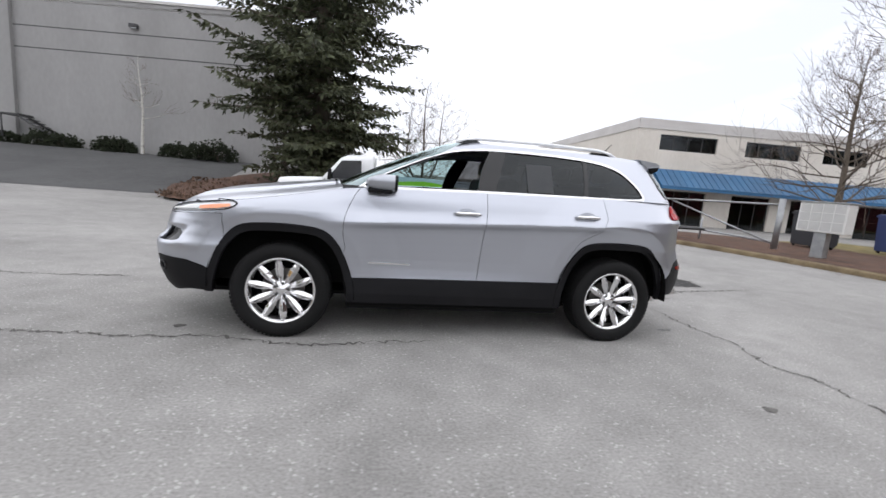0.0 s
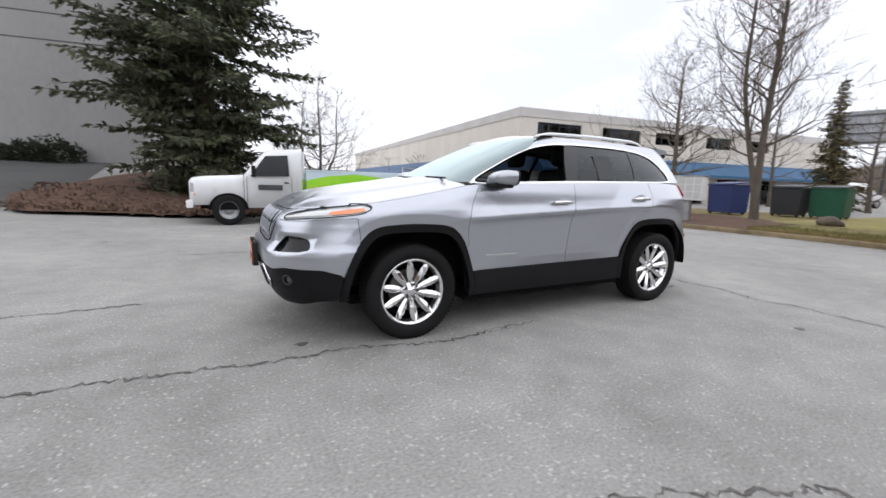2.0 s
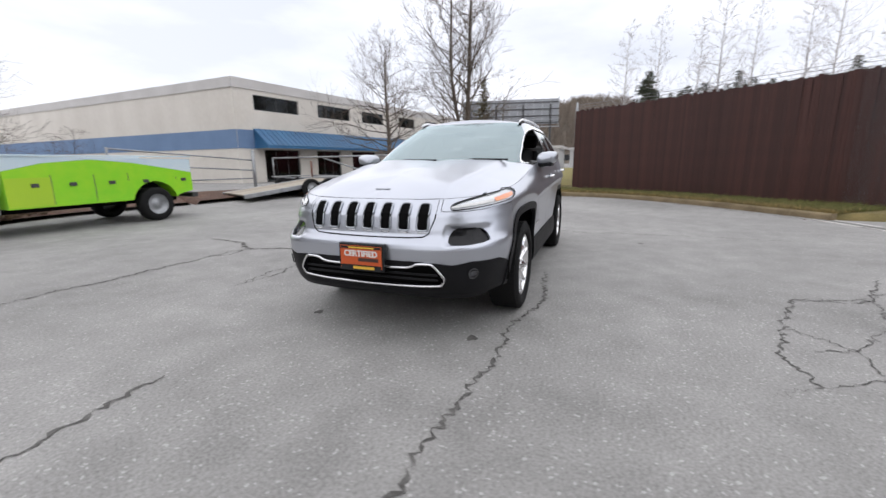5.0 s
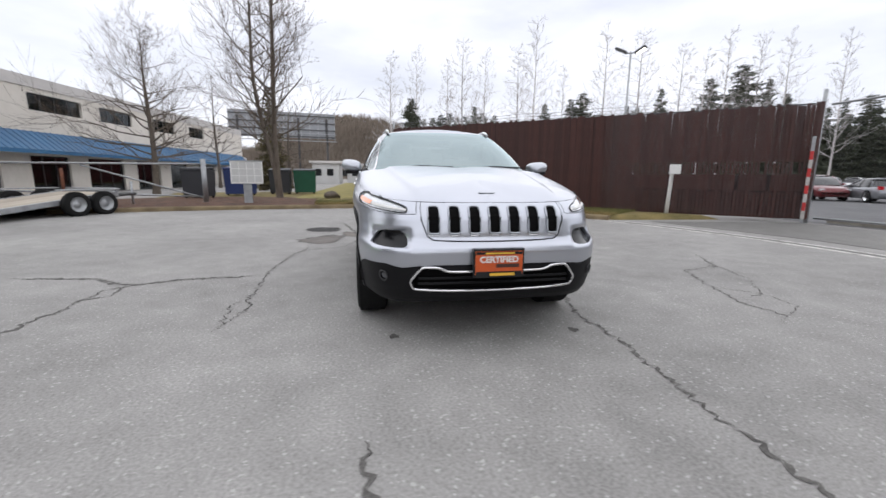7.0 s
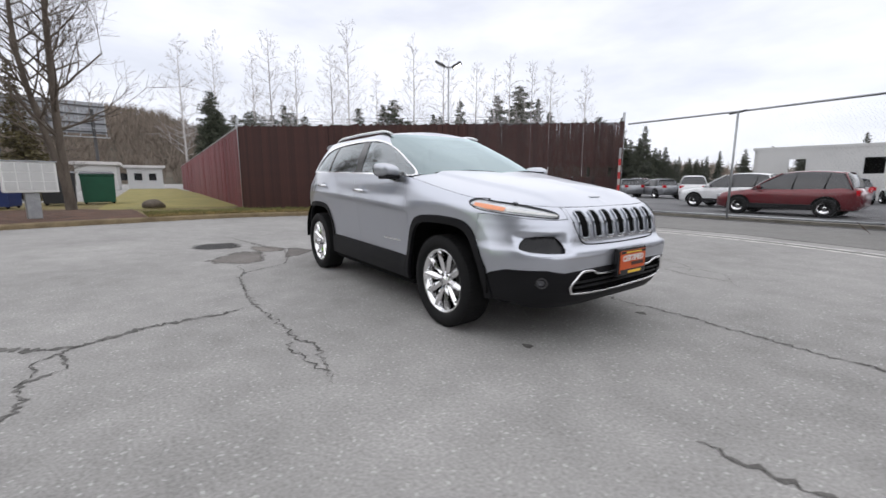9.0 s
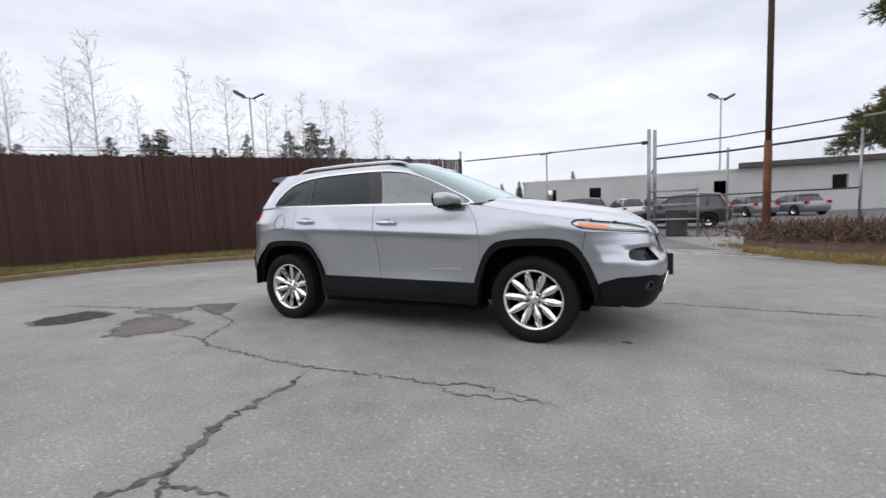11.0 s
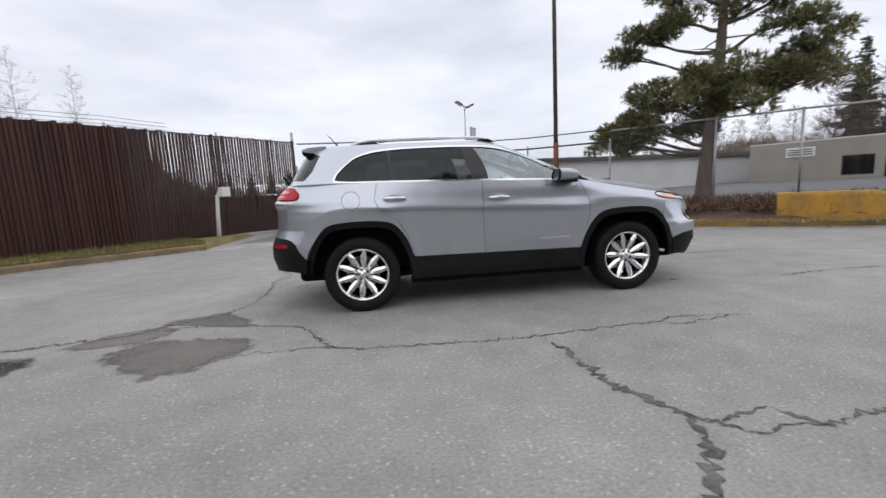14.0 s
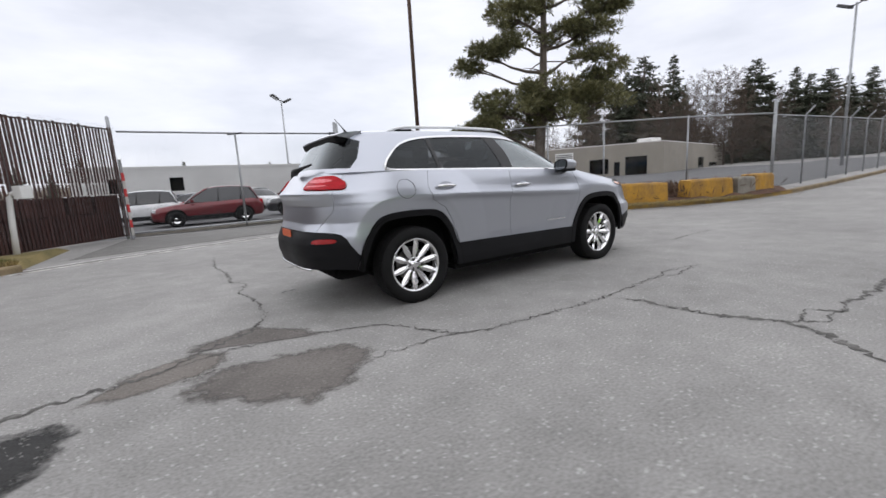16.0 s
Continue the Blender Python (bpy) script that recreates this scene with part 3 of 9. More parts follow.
f_len = (FE - FC).length
f_out = Vector((f_dir.y, -f_dir.x, 0))
fence = thing("slat_fence", label="tall chain-link fence filled with brown slats, ragged towards the gate", category="fence")
gapped = f_len - 4.8
rng = random.Random(4)


def on_fence(s, z, out=0.0):
    p = FC + f_dir * s + f_out * out
    return Vector((p.x, p.y, z))


wire = bmesh.new()
for k in range(int(5.2 / 0.065)):
    s0 = f_len - 5.15 + k * 0.065
    zz = [0.15 + 0.065 * j for j in range(47)]
    for j in range(46):
        a = on_fence(s0 + (0.065 if j % 2 else 0.0) + 0.0, zz[j], 0.02)
        b = on_fence(s0 + (0.0 if j % 2 else 0.065), zz[j + 1], 0.02)
        n_ = f_dir * 0.0022
        vs = [wire.verts.new(v) for v in (a - n_, a + n_, b + n_, b - n_)]
        wire.faces.new(vs)
tagged(part("wire_mesh", wire, WIRE, fence), kind="stuff")
for s in [0.0, 2.7, 5.4, 8.1, 10.8, f_len]:
    top = 3.35 if s in (0.0, f_len) else 3.12
    r = 0.045 if s in (0.0, f_len) else 0.03
    part("post", tube(bmesh.new(), [on_fence(s, -0.05, -0.07), on_fence(s, top, -0.07), on_fence(s, top + 0.02, -0.07)], [r, r, r * 0.5], 10), GALV, fence, smooth=True)
for z in (3.02, 0.12):
    part("rail", tube(bmesh.new(), [on_fence(0, z, -0.06), on_fence(f_len, z, -0.06)], 0.022, 8), DARK_STEEL, fence, smooth=True)
for j, z in enumerate((3.10, 3.20, 3.30)):
    pts = [on_fence(s, z - 0.03 * math.sin(math.pi * ((s % 2.7) / 2.7)), -0.07 - 0.05 * j) for s in np.linspace(0, 9.5, 40)]
    part("barbed_wire", tube(bmesh.new(), pts, 0.006, 4), WIRE, fence)

# ---- maroon fence running away from the corner ----
maroon = thing("panel_fence", label="long maroon slatted fence running away beside a lawn", category="fence")
part("rail", tube(bmesh.new(), [(12.95, -0.28, 3.02), (62, -1.7, 3.02)], 0.025, 8), GALV, maroon)
for k in range(9):
    x = 12.95 + k * 6
    part("post", tube(bmesh.new(), [(x, -0.33 - k * 0.175, 0), (x, -0.33 - k * 0.175, 3.1)], 0.03, 8), GALV, maroon)


# ---- buildings ----
def wall_grid(bm, p0, p1, z0, z1, holes, depth=0.25):
    """An upright wall from p0 to p1 with rectangular openings (along0, along1, z0, z1) cut through its depth; the face is on the right of the way."""
    p0, p1 = Vector((*p0, 0)), Vector((*p1, 0))
    d = (p1 - p0).normalized()
    back = Vector((-d.y, d.x, 0)) * depth
    L = (p1 - p0).length
    us = sorted({0.0, L, *[h[0] for h in holes], *[h[1] for h in holes]})
    zs = sorted({z0, z1, *[h[2] for h in holes], *[h[3] for h in holes]})
    cache = {}

    def v(u, z, b):
        key = (round(u, 4), round(z, 4), b)
        if key not in cache:
            cache[key] = bm.verts.new(p0 + d * u + Vector((0, 0, z)) + (back if b else Vector()))
        return cache[key]

    def open_at(u, z):
        return any(h[0] < u < h[1] and h[2] < z < h[3] for h in holes)

    for i in range(len(us) - 1):
        for j in range(len(zs) - 1):
            a, b, c, e = us[i], us[i + 1], zs[j], zs[j + 1]
            if open_at((a + b) / 2, (c + e) / 2):
                continue
            bm.faces.new((v(a, c, 0), v(b, c, 0), v(b, e, 0), v(a, e, 0)))
            bm.faces.new((v(a, e, 1), v(b, e, 1), v(b, c, 1), v(a, c, 1)))
    for h in holes:
        a, b, c, e = h
        for q in (((a, c), (b, c)), ((b, c), (b, e)), ((b, e), (a, e)), ((a, e), (a, c))):
            (u0, y0), (u1, y1) = q
            bm.faces.new((v(u0, y0, 0), v(u0, y0, 1), v(u1, y1, 1), v(u1, y1, 0)))
    for q in (((0, z0), (L, z0)), ((L, z0), (L, z1)), ((L, z1), (0, z1)), ((0, z1), (0, z0))):
        (u0, y0), (u1, y1) = q
        bm.faces.new((v(u0, y0, 1), v(u0, y0, 0), v(u1, y1, 0), v(u1, y1, 1)))
    return bm


def framed_window(parent, p0, d, a, b, z0, z1, glass_mat, bars=2, recess=0.12, frame_mat=None, back=None):
    """A glazed frame set into an opening of a wall that starts at p0 and runs along d."""
    frame_mat = frame_mat or DARK_STEEL
    n = Vector((-d.y, d.x, 0))
    m = Matrix.Translation(Vector((*p0, 0)) + n * recess) @ Matrix(((d.x, n.x, 0, 0), (d.y, n.y, 0, 0), (0, 0, 1, 0), (0, 0, 0, 1)))
    bm = bmesh.new()
    f = 0.05
    corners = [[bm.verts.new((u, y, z)) for u, z in ((a + o, z0 + o), (b - o, z0 + o), (b - o, z1 - o), (a + o, z1 - o))] for o, y in ((0, 0), (f, 0), (f, 0.06), (0, 0.06))]
    for r0, r1 in zip(corners, corners[1:] + corners[:1]):
        for k in range(4):
            bm.faces.new((r0[k], r0[(k + 1) % 4], r1[(k + 1) % 4], r1[k]))
    bmesh.ops.transform(bm, matrix=m, verts=bm.verts)
    w = part("window", bm, frame_mat, parent)
    for k in range(1, bars):
        u = a + (b - a) * k / bars
        bm = boxed(u - 0.02, 0.005, z0 + f, u + 0.02, 0.055, z1 - f)
        bmesh.ops.transform(bm, matrix=m, verts=bm.verts)
        part("mullion", bm, frame_mat, w)
    g = boxed(a + f, 0.028, z0 + f, b - f, 0.034, z1 - f)
    bmesh.ops.transform(g, matrix=m, verts=g.verts)
    part("pane", g, glass_mat, w)
    return w


B0, BD = Vector((15.3, 19.72, 0)), Vector((10.3, -1.3, 0)).normalized()
BS = Vector((1.3, 14.3, 0)).normalized()
BL, SL = 34.0, 60.0
office = thing("office_building", label="two-storey cream office block with a blue metal awning and grey parapet", category="building")
WINS = [(1.4, 5.1), (6.95, 10.6), (12.1, 15.2), (17.6, 20.6), (22.8, 25.4)]
DOORS = [(1.9, 4.9, 0.0, 2.1), (6.6, 9.2, 0.0, 2.1), (10.6, 13.8, 0.0, 2.1), (15.2, 18.0, 0.0, 2.1), (19.4, 22.0, 0.0, 2.1), (24, 27, 0.0, 2.1)]
holes = [(a, b, 4.55, 5.48) for a, b in WINS] + DOORS
B1 = B0 + BD * BL
B2 = B0 + BS * SL
part("wall", wall_grid(bmesh.new(), (B0.x, B0.y), (B1.x, B1.y), -0.3, 5.75, holes), STUCCO, office)
part("wall", wall_grid(bmesh.new(), (B2.x, B2.y), (B0.x, B0.y), -0.3, 5.75, []), STUCCO, office)
for i, h in enumerate(holes):
    framed_window(office, (B0.x, B0.y), BD, h[0], h[1], h[2], h[3], SHOP_GLASS, bars=4 if i < len(WINS) else 3)
n_in = Vector((-BD.y, BD.x, 0))
# Room back and floors, with the indoor shade put into their colour.
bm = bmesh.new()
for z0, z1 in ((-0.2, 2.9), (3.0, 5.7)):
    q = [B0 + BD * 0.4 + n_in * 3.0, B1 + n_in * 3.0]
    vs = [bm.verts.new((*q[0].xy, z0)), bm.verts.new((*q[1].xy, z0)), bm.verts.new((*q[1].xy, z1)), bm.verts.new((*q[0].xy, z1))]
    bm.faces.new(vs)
part("room_back", bm, ROOM_SHADE, office)
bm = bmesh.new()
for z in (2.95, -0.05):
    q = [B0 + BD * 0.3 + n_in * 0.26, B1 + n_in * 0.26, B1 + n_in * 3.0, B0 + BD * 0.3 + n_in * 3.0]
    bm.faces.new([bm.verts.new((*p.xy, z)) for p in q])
part("floor_slab", bm, ROOM_SHADE, office)
# parapet, stepping a little proud of the walls
for p, q in ((B0, B1), (B2, B0)):
    d = (q - p).normalized()
    o = Vector((d.y, -d.x, 0))
    e0, e1 = (0.06, 0.0) if p is B0 else (0.0, 0.06)
    bm = bmesh.new()
    vs = []
    for z in (5.75, 6.34):
        for w in (0.06, -0.32):
            vs.append([bm.verts.new((*(p - d * e0 + o * w).xy, z)), bm.verts.new((*(q + d * e1 + o * w).xy, z))])
    a, b, c, e = vs
    for f_ in ((a[0], a[1], c[1], c[0]), (c[0], c[1], e[1], e[0]), (e[0], e[1], b[1], b[0]), (b[0], b[1], a[1], a[0]), (a[0], c[0], e[0], b[0]), (a[1], b[1], e[1], c[1])):
        bm.faces.new(f_)
    part("parapet", bm, GREY_TRIM, office)
bm = bmesh.new()
o = Vector((-BS.y, BS.x, 0))
for zz in ((2.15, 3.3),):
    vs = [bm.verts.new((*(p + o * w).xy, z)) for p in (B0 - BS * 0.004, B2) for w in (0.0, 0.025) for z in zz]
    for f_ in ((0, 1, 5, 4), (2, 3, 7, 6), (1, 3, 7, 5), (0, 2, 6, 4), (0, 1, 3, 2), (4, 5, 7, 6)):
        bm.faces.new([vs[i] for i in f_])
part("blue_band", bm, BLUE_BAND, office)
bm = bmesh.new()
vs = [bm.verts.new((*(p - n_in * w).xy, z)) for p in (B0 + BD * 0.03, B0 + BD * 1.2) for w in (0.0, 0.025) for z in (2.15, 3.3)]
for f_ in ((0, 1, 5, 4), (2, 3, 7, 6), (1, 3, 7, 5), (0, 2, 6, 4), (0, 1, 3, 2), (4, 5, 7, 6)):
    bm.faces.new([vs[i] for i in f_])
part("blue_band", bm, BLUE_BAND, office)
bm = bmesh.new()
q = [B0 - BD * 0.0, B1, B1 + BS * SL, B2]
bm.faces.new([bm.verts.new((*p.xy, 5.9)) for p in q])
part("roof", bm, GREY_TRIM, office)
# sloping awning: pans with standing seams
awning = part("awning", wall_grid(bmesh.new(), tuple((B0 + BD * 1.2 - n_in * 1.25).xy), tuple((B1 - n_in * 1.25).xy), 2.16, 2.36, [], 0.04), BLUE_METAL, office)
u = 1.2
while u < BL - 0.5:
    a0, a1 = B0 + BD * u, B0 + BD * (u + 0.405)
    vs = [(*(a0 - n_in * 1.27).xy, 2.36), (*(a1 - n_in * 1.27).xy, 2.36), (*(a1 - n_in * 0.01).xy, 3.4), (*(a0 - n_in * 0.01).xy, 3.4)]
    pan = bmesh.new()
    pan.faces.new([pan.verts.new(v) for v in vs])
    tube(pan, [Vector(vs[0]) + Vector((0, 0, 0.02)), Vector(vs[3]) + Vector((0, 0, 0.02))], 0.028, 4)
    part("panel", pan, BLUE_METAL, awning)
    u += 0.405
bm = bmesh.new()
for e in (B0 + BD * 1.2,):
    bm.faces.new([bm.verts.new((*(e - n_in * 1.27).xy, 2.16)), bm.verts.new((*e.xy, 2.16)), bm.verts.new((*e.xy, 3.4)), bm.verts.new((*(e - n_in * 1.27).xy, 2.36))])
part("awning_end", bm, BLUE_METAL, awning)

# grey warehouse up the drive
warehouse = thing("warehouse", label="large plain grey tilt-up concrete warehouse wall", category="building")
W0, W1 = Vector((-21.9, 25.70, 0)), Vector((-6.2, 23.11, 0))
wd_ = (W1 - W0).normalized()


def at_wall(u, out, z):
    """A place along the warehouse front, out from its face."""
    p = W0 + wd_ * u + Vector((wd_.y, -wd_.x, 0)) * out
    return (p.x, p.y, z)


part("wall", wall_grid(bmesh.new(), tuple(W0.xy), tuple(W1.xy), 0.8, 10.25, []), GREY_WALL, warehouse)
part("wall", wall_grid(bmesh.new(), tuple(W1.xy), (W1.x + 3.0, W1.y + 22), 0.8, 10.25, []), GREY_WALL, warehouse)
part("wall", wall_grid(bmesh.new(), (-60.0, 25.4), (-21.6, 25.4), 0.5, 11.5, []), GREY_WALL, warehouse)
for z in (7.25, 8.45):
    a_, b_ = at_wall(0.2, 0.003, z), at_wall((W1 - W0).length, 0.003, z)
    part("reveal", wall_grid(bmesh.new(), a_[:2], b_[:2], z, z + 0.07, [], 0.02), DARK_LINE, warehouse)
a_, b_ = at_wall(0.35, 0.06, 0), at_wall((W1 - W0).length + 0.06, 0.06, 0)
part("coping", wall_grid(bmesh.new(), a_[:2], b_[:2], 10.25, 10.40, [], 0.4), GREY_TRIM, warehouse)
part("roof", prism(bmesh.new(), [tuple(W0.xy), tuple(W1.xy), (W1.x + 3, W1.y + 22), (-30, 48)], 9.9, 10.0), GREY_TRIM, warehouse)

# low buildings beyond the fences
white_shed = thing("long_shed", label="long low off-white metal building behind the car lot", category="building")
part("wall", wall_grid(bmesh.new(), (-60, -44.0), (8.5, -36.5), -0.4, 3.4, [(62.0, 63.0, 1.6, 2.7), (66.0, 67, 1.6, 2.7), (52, 53, 1.6, 2.7), (44, 45, 1.6, 2.7)]), OFF_WHITE, white_shed)
part("wall", wall_grid(bmesh.new(), (8.5, -36.5), (9.3, -46.5), -0.4, 3.4, []), OFF_WHITE, white_shed)
part("room_back", boxed(-60, -52, 0, 8, -47.0, 3.2), ROOM_SHADE, white_shed)
part("roof", prism(bmesh.new(), [(-60.2, -43.6), (8.8, -36.2), (9.6, -46.5), (-60, -54)], 3.4, 3.62), OFF_WHITE, white_shed)
part("eave", prism(bmesh.new(), [(-60.0, -43.2), (-9.0, -37.6), (-9.1, -38.4), (-60, -44.0)], 3.63, 4.05), RUST_EAVE, white_shed)
beige = thing("beige_building", label="low beige block building with dark windows", category="building")
G0, G1, G2 = Vector((-39.3, -36.95, 0)), Vector((-47.8, -23.4, 0)), Vector((-77.0, -29.0, 0))
g_holes = [(7.45, 9.75, 0.75, 2.65), (10.4, 11.1, 0.1, 2.2), (11.7, 14.2, 0.4, 2.76)]
part("wall", wall_grid(bmesh.new(), tuple(G0.xy), tuple(G1.xy), -0.3, 4.3, g_holes), BEIGE, beige)
side_holes = [(14.9, 17.9, 0.1, 2.4), (21.0, 26.0, 0.2, 1.6)]
part("wall", wall_grid(bmesh.new(), tuple(G1.xy), tuple(G2.xy), -0.3, 4.3, side_holes), BEIGE, beige)
for h in g_holes:
    framed_window(beige, tuple(G0.xy), (G1 - G0).normalized(), *h, SHOP_GLASS, bars=1 if h[1] - h[0] < 1 else 2)
for h in side_holes:
    framed_window(beige, tuple(G1.xy), (G2 - G1).normalized(), *h, SHOP_GLASS, bars=2)
part("roof", prism(bmesh.new(), [tuple(G0.xy), tuple(G1.xy), tuple(G2.xy), (-70.0, -40.0)], 4.3, 4.42), GREY_TRIM, beige)
part("room_back", prism(bmesh.new(), [(-42.0, -37.0), (-49.0, -26.0), (-76.0, -31.2), (-69.0, -39.0)], 0.05, 3.5), ROOM_SHADE, beige)
part("roof_unit", boxed(-51.2, -27.6, 4.42, -48.9, -25.6, 5.0, 0.08), WHITE_PAINT, beige, "white rooftop unit")
sign = part("wall_sign", wall_grid(bmesh.new(), (-40.85, -34.2), (-42.1, -32.25), 2.8, 3.75, [], 0.06), WHITE_PAINT, beige, "white sign board with dark bars")
for z in (2.98, 3.22, 3.46):
    part("sign_bar", wall_grid(bmesh.new(), (-40.87, -34.05), (-41.95, -32.38), z, z + 0.10, [], 0.02), DARK_LINE, sign)

# wooded hill all round the horizon
hv, hf = [], []
N = 220
for i in range(N + 1):
    a = i * math.tau / N
    for k, (r, base) in enumerate(((170, 0.0), (210, 0.6), (260, 1.0), (330, 0.9))):
        south = ease(0.1, -0.9, math.sin(a)) * 0.5 + 0.5
        tall = 44 * math.exp(-(((a - 0.03 + math.pi) % math.tau - math.pi) / 0.20) ** 2) + 9 + 8 * noise.noise((math.cos(a) * 2.2, math.sin(a) * 2.2, 5)) + 5 * noise.noise((math.cos(a) * 9, math.sin(a) * 9, 1))
        hv.append((r * math.cos(a), r * math.sin(a), -0.5 + base * tall * (0.35 + 0.65 * south)))
for i in range(N):
    for k in range(3):
        hf.append((i * 4 + k, (i + 1) * 4 + k, (i + 1) * 4 + k + 1, i * 4 + k + 1))
tagged(raw("backdrop", hv, hf, HILL, smooth=True), "low wooded hills in the grey distance", "hills", kind="structure")

# ---- the silver SUV ----
# Its own axes: nose towards -x, left side towards -y, wheels on z = 0.
suv = thing("suv", label="silver compact SUV with black lower cladding, driver's window lowered", category="car")


def unit_curve(nf, nr, ax, ay, n):
    """Half an outline seen from above, from nose centre (-1, 0) to tail centre (1, 0), evenly spaced; also its running length."""
    phi = np.linspace(0, math.pi, 6000)
    c, s = np.cos(phi), np.sin(phi)
    e = np.where(c > 0, 2 / nf, 2 / nr)
    x, y = -np.sign(c) * np.abs(c) ** e, np.abs(s) ** e
    L = np.r_[0, np.cumsum(np.hypot(np.diff(x) * ax, np.diff(y) * ay))]
    S = np.linspace(0, L[-1], n)
    return S, np.interp(S, L, x), np.interp(S, L, y)


class Shell:
    """Half a body shell lofted round an outline, cut into named regions given as polygons in running length and height."""

    def __init__(self, curve, ncol, nrow, place, zspan):
        self.S, self.cx, self.cy = curve
        self.place, self.zspan = place, zspan
        self.ss = np.linspace(0, self.S[-1], ncol)
        self.vv = np.linspace(0, 1, nrow)
        self.ncol, self.nrow = ncol, nrow
        V, Sg = np.meshgrid(self.vv, self.ss, indexing="ij")
        z0, z1 = zspan(Sg)
        self.sz = np.stack([Sg, z0 + (z1 - z0) * V], -1).reshape(-1, 2)
        a = np.arange(nrow * ncol).reshape(nrow, ncol)
        self.faces = np.stack([a[:-1, :-1], a[:-1, 1:], a[1:, 1:], a[1:, :-1]], -1).reshape(-1, 4)
        self.region = np.full(len(self.faces), -1)
        self.polys = []

    def s_at_x(self, x, ax):
        return np.interp(np.clip(np.asarray(x) / ax, -1, 1), self.cx, self.S)

    def s_at_y(self, y, w, rear=False):
        half = np.argmax(self.cy)
        y = np.clip(np.asarray(y) / w, 0, 1)
        if rear:
            return np.interp(-y, -self.cy[half:], self.S[half:])
        return np.interp(y, self.cy[:half], self.S[:half])

    def xy(self, s):
        return np.interp(s, self.S, self.cx), np.interp(s, self.S, self.cy)

    def assign(self, polys):
        """polys: (name, points); the first that holds a face's middle takes it. Borders are then drawn onto the polygons."""
        self.names = [p[0] for p in polys]
        mid = self.sz[self.faces].mean(1)
        for k, (_, pts) in enumerate(polys):
            free = self.region < 0
            self.region[free & inside(mid, np.asarray(pts))] = k
        n = len(self.sz)
        lo, hi = np.full(n, 10**6), np.full(n, -2)
        for c in range(4):
            np.minimum.at(lo, self.faces[:, c], self.region)
            np.maximum.at(hi, self.faces[:, c], self.region)
        cell = 0.9 * (self.ss[1] - self.ss[0])
        zmin, zmax = self.zspan(self.sz[:, 0])
        for i in np.nonzero(lo != hi)[0]:
            best, spot = 1e9, None
            for k in {lo[i], hi[i]}:
                if k < 0:
                    continue
                q, d = nearest(self.sz[i], np.asarray(polys[k][1]))
                if d < best:
                    best, spot = d, q
            if spot is not None and best < cell * 1.6 and zmin[i] + 1e-4 < self.sz[i, 1] < zmax[i] - 1e-4:
                if 1e-4 < self.sz[i, 0] < self.S[-1] - 1e-4:
                    self.sz[i] = spot
        return self

    def piece(self, name, side, material, parent, label="", out=0.0, gap=0.0022, lip=0.018, mesh_name=None, both=False):
        """The region as a mesh of its own, with a turned-in edge all round; side +1 is the right flank; both: the two halves in one."""
        k = self.names.index(name) if isinstance(name, str) else name
        f = self.faces[self.region == k]
        used, inv = np.unique(f, return_inverse=True)
        f = inv.reshape(-1, 4)
        sz = self.sz[used]
        if gap:
            edge = {}
            for q in f:
                for a, b in zip(q, np.roll(q, -1)):
                    edge[(min(a, b), max(a, b))] = edge.get((min(a, b), max(a, b)), 0) + 1
            rim = {v for e, c in edge.items() if c == 1 for v in e}
            pull, cnt = np.zeros_like(sz), np.zeros(len(sz))
            mids = sz[f].mean(1)
            for q, m in zip(f, mids):
                for v in q:
                    pull[v] += m - sz[v]
                    cnt[v] += 1
            for v in rim:
                d = pull[v] / max(cnt[v], 1)
                L = np.hypot(*d)
                if L > 1e-6 and 1e-4 < sz[v, 0] < self.S[-1] - 1e-4:
                    sz[v] = sz[v] + d / L * gap
        p = self.place(self, sz[:, 0], sz[:, 1])
        if out:
            e = 1e-3
            ds = self.place(self, sz[:, 0] + e, sz[:, 1]) - self.place(self, sz[:, 0] - e, sz[:, 1])
            dz = self.place(self, sz[:, 0], sz[:, 1] + e) - self.place(self, sz[:, 0], sz[:, 1] - e)
            nrm = np.cross(dz, ds)
            nrm /= np.linalg.norm(nrm, axis=1, keepdims=True) + 1e-9
            nrm *= np.sign(nrm[:, 1:2] + 1e-6 + (np.abs(nrm[:, 1:2]) < 0.02) * 1e-3)
            p = p + nrm * out
        bm = bmesh.new()
        for sg in ((1, -1) if both else (side,)):
            vs = [bm.verts.new((x, y * sg, z)) for x, y, z in p]
            fs = []
            for q in f:
                try:
                    fs.append(bm.faces.new([vs[i] for i in (q if sg < 0 else q[::-1])]))
                except ValueError:
                    pass
        if both:
            bmesh.ops.remove_doubles(bm, verts=[v for v in bm.verts if abs(v.co.y) < 2e-4], dist=1e-3)
        bmesh.ops.recalc_face_normals(bm, faces=bm.faces)
        bm.normal_update()
        c = bm.faces
        tot = sum((fc.normal.dot(fc.calc_center_median() - Vector((0, 0, 0.8))) for fc in c))
        if tot < 0:
            bmesh.ops.reverse_faces(bm, faces=bm.faces)
            bm.normal_update()
        if lip:
            rim = [e for e in bm.edges if len(e.link_faces) == 1]
            r = bmesh.ops.extrude_edge_only(bm, edges=rim)
            nv = [g for g in r["geom"] if isinstance(g, bmesh.types.BMVert)]
            src = {}
            for v in nv:
                o = [e.other_vert(v) for e in v.link_edges if e.other_vert(v) not in nv]
                src[v] = o[0] if o else v
            for v in nv:
                v.co = src[v].co - src[v].normal * lip
            for e in rim:
                e.smooth = False
        me = bpy.data.meshes.new(mesh_name or "panel")
        bm.to_mesh(me)
        bm.free()
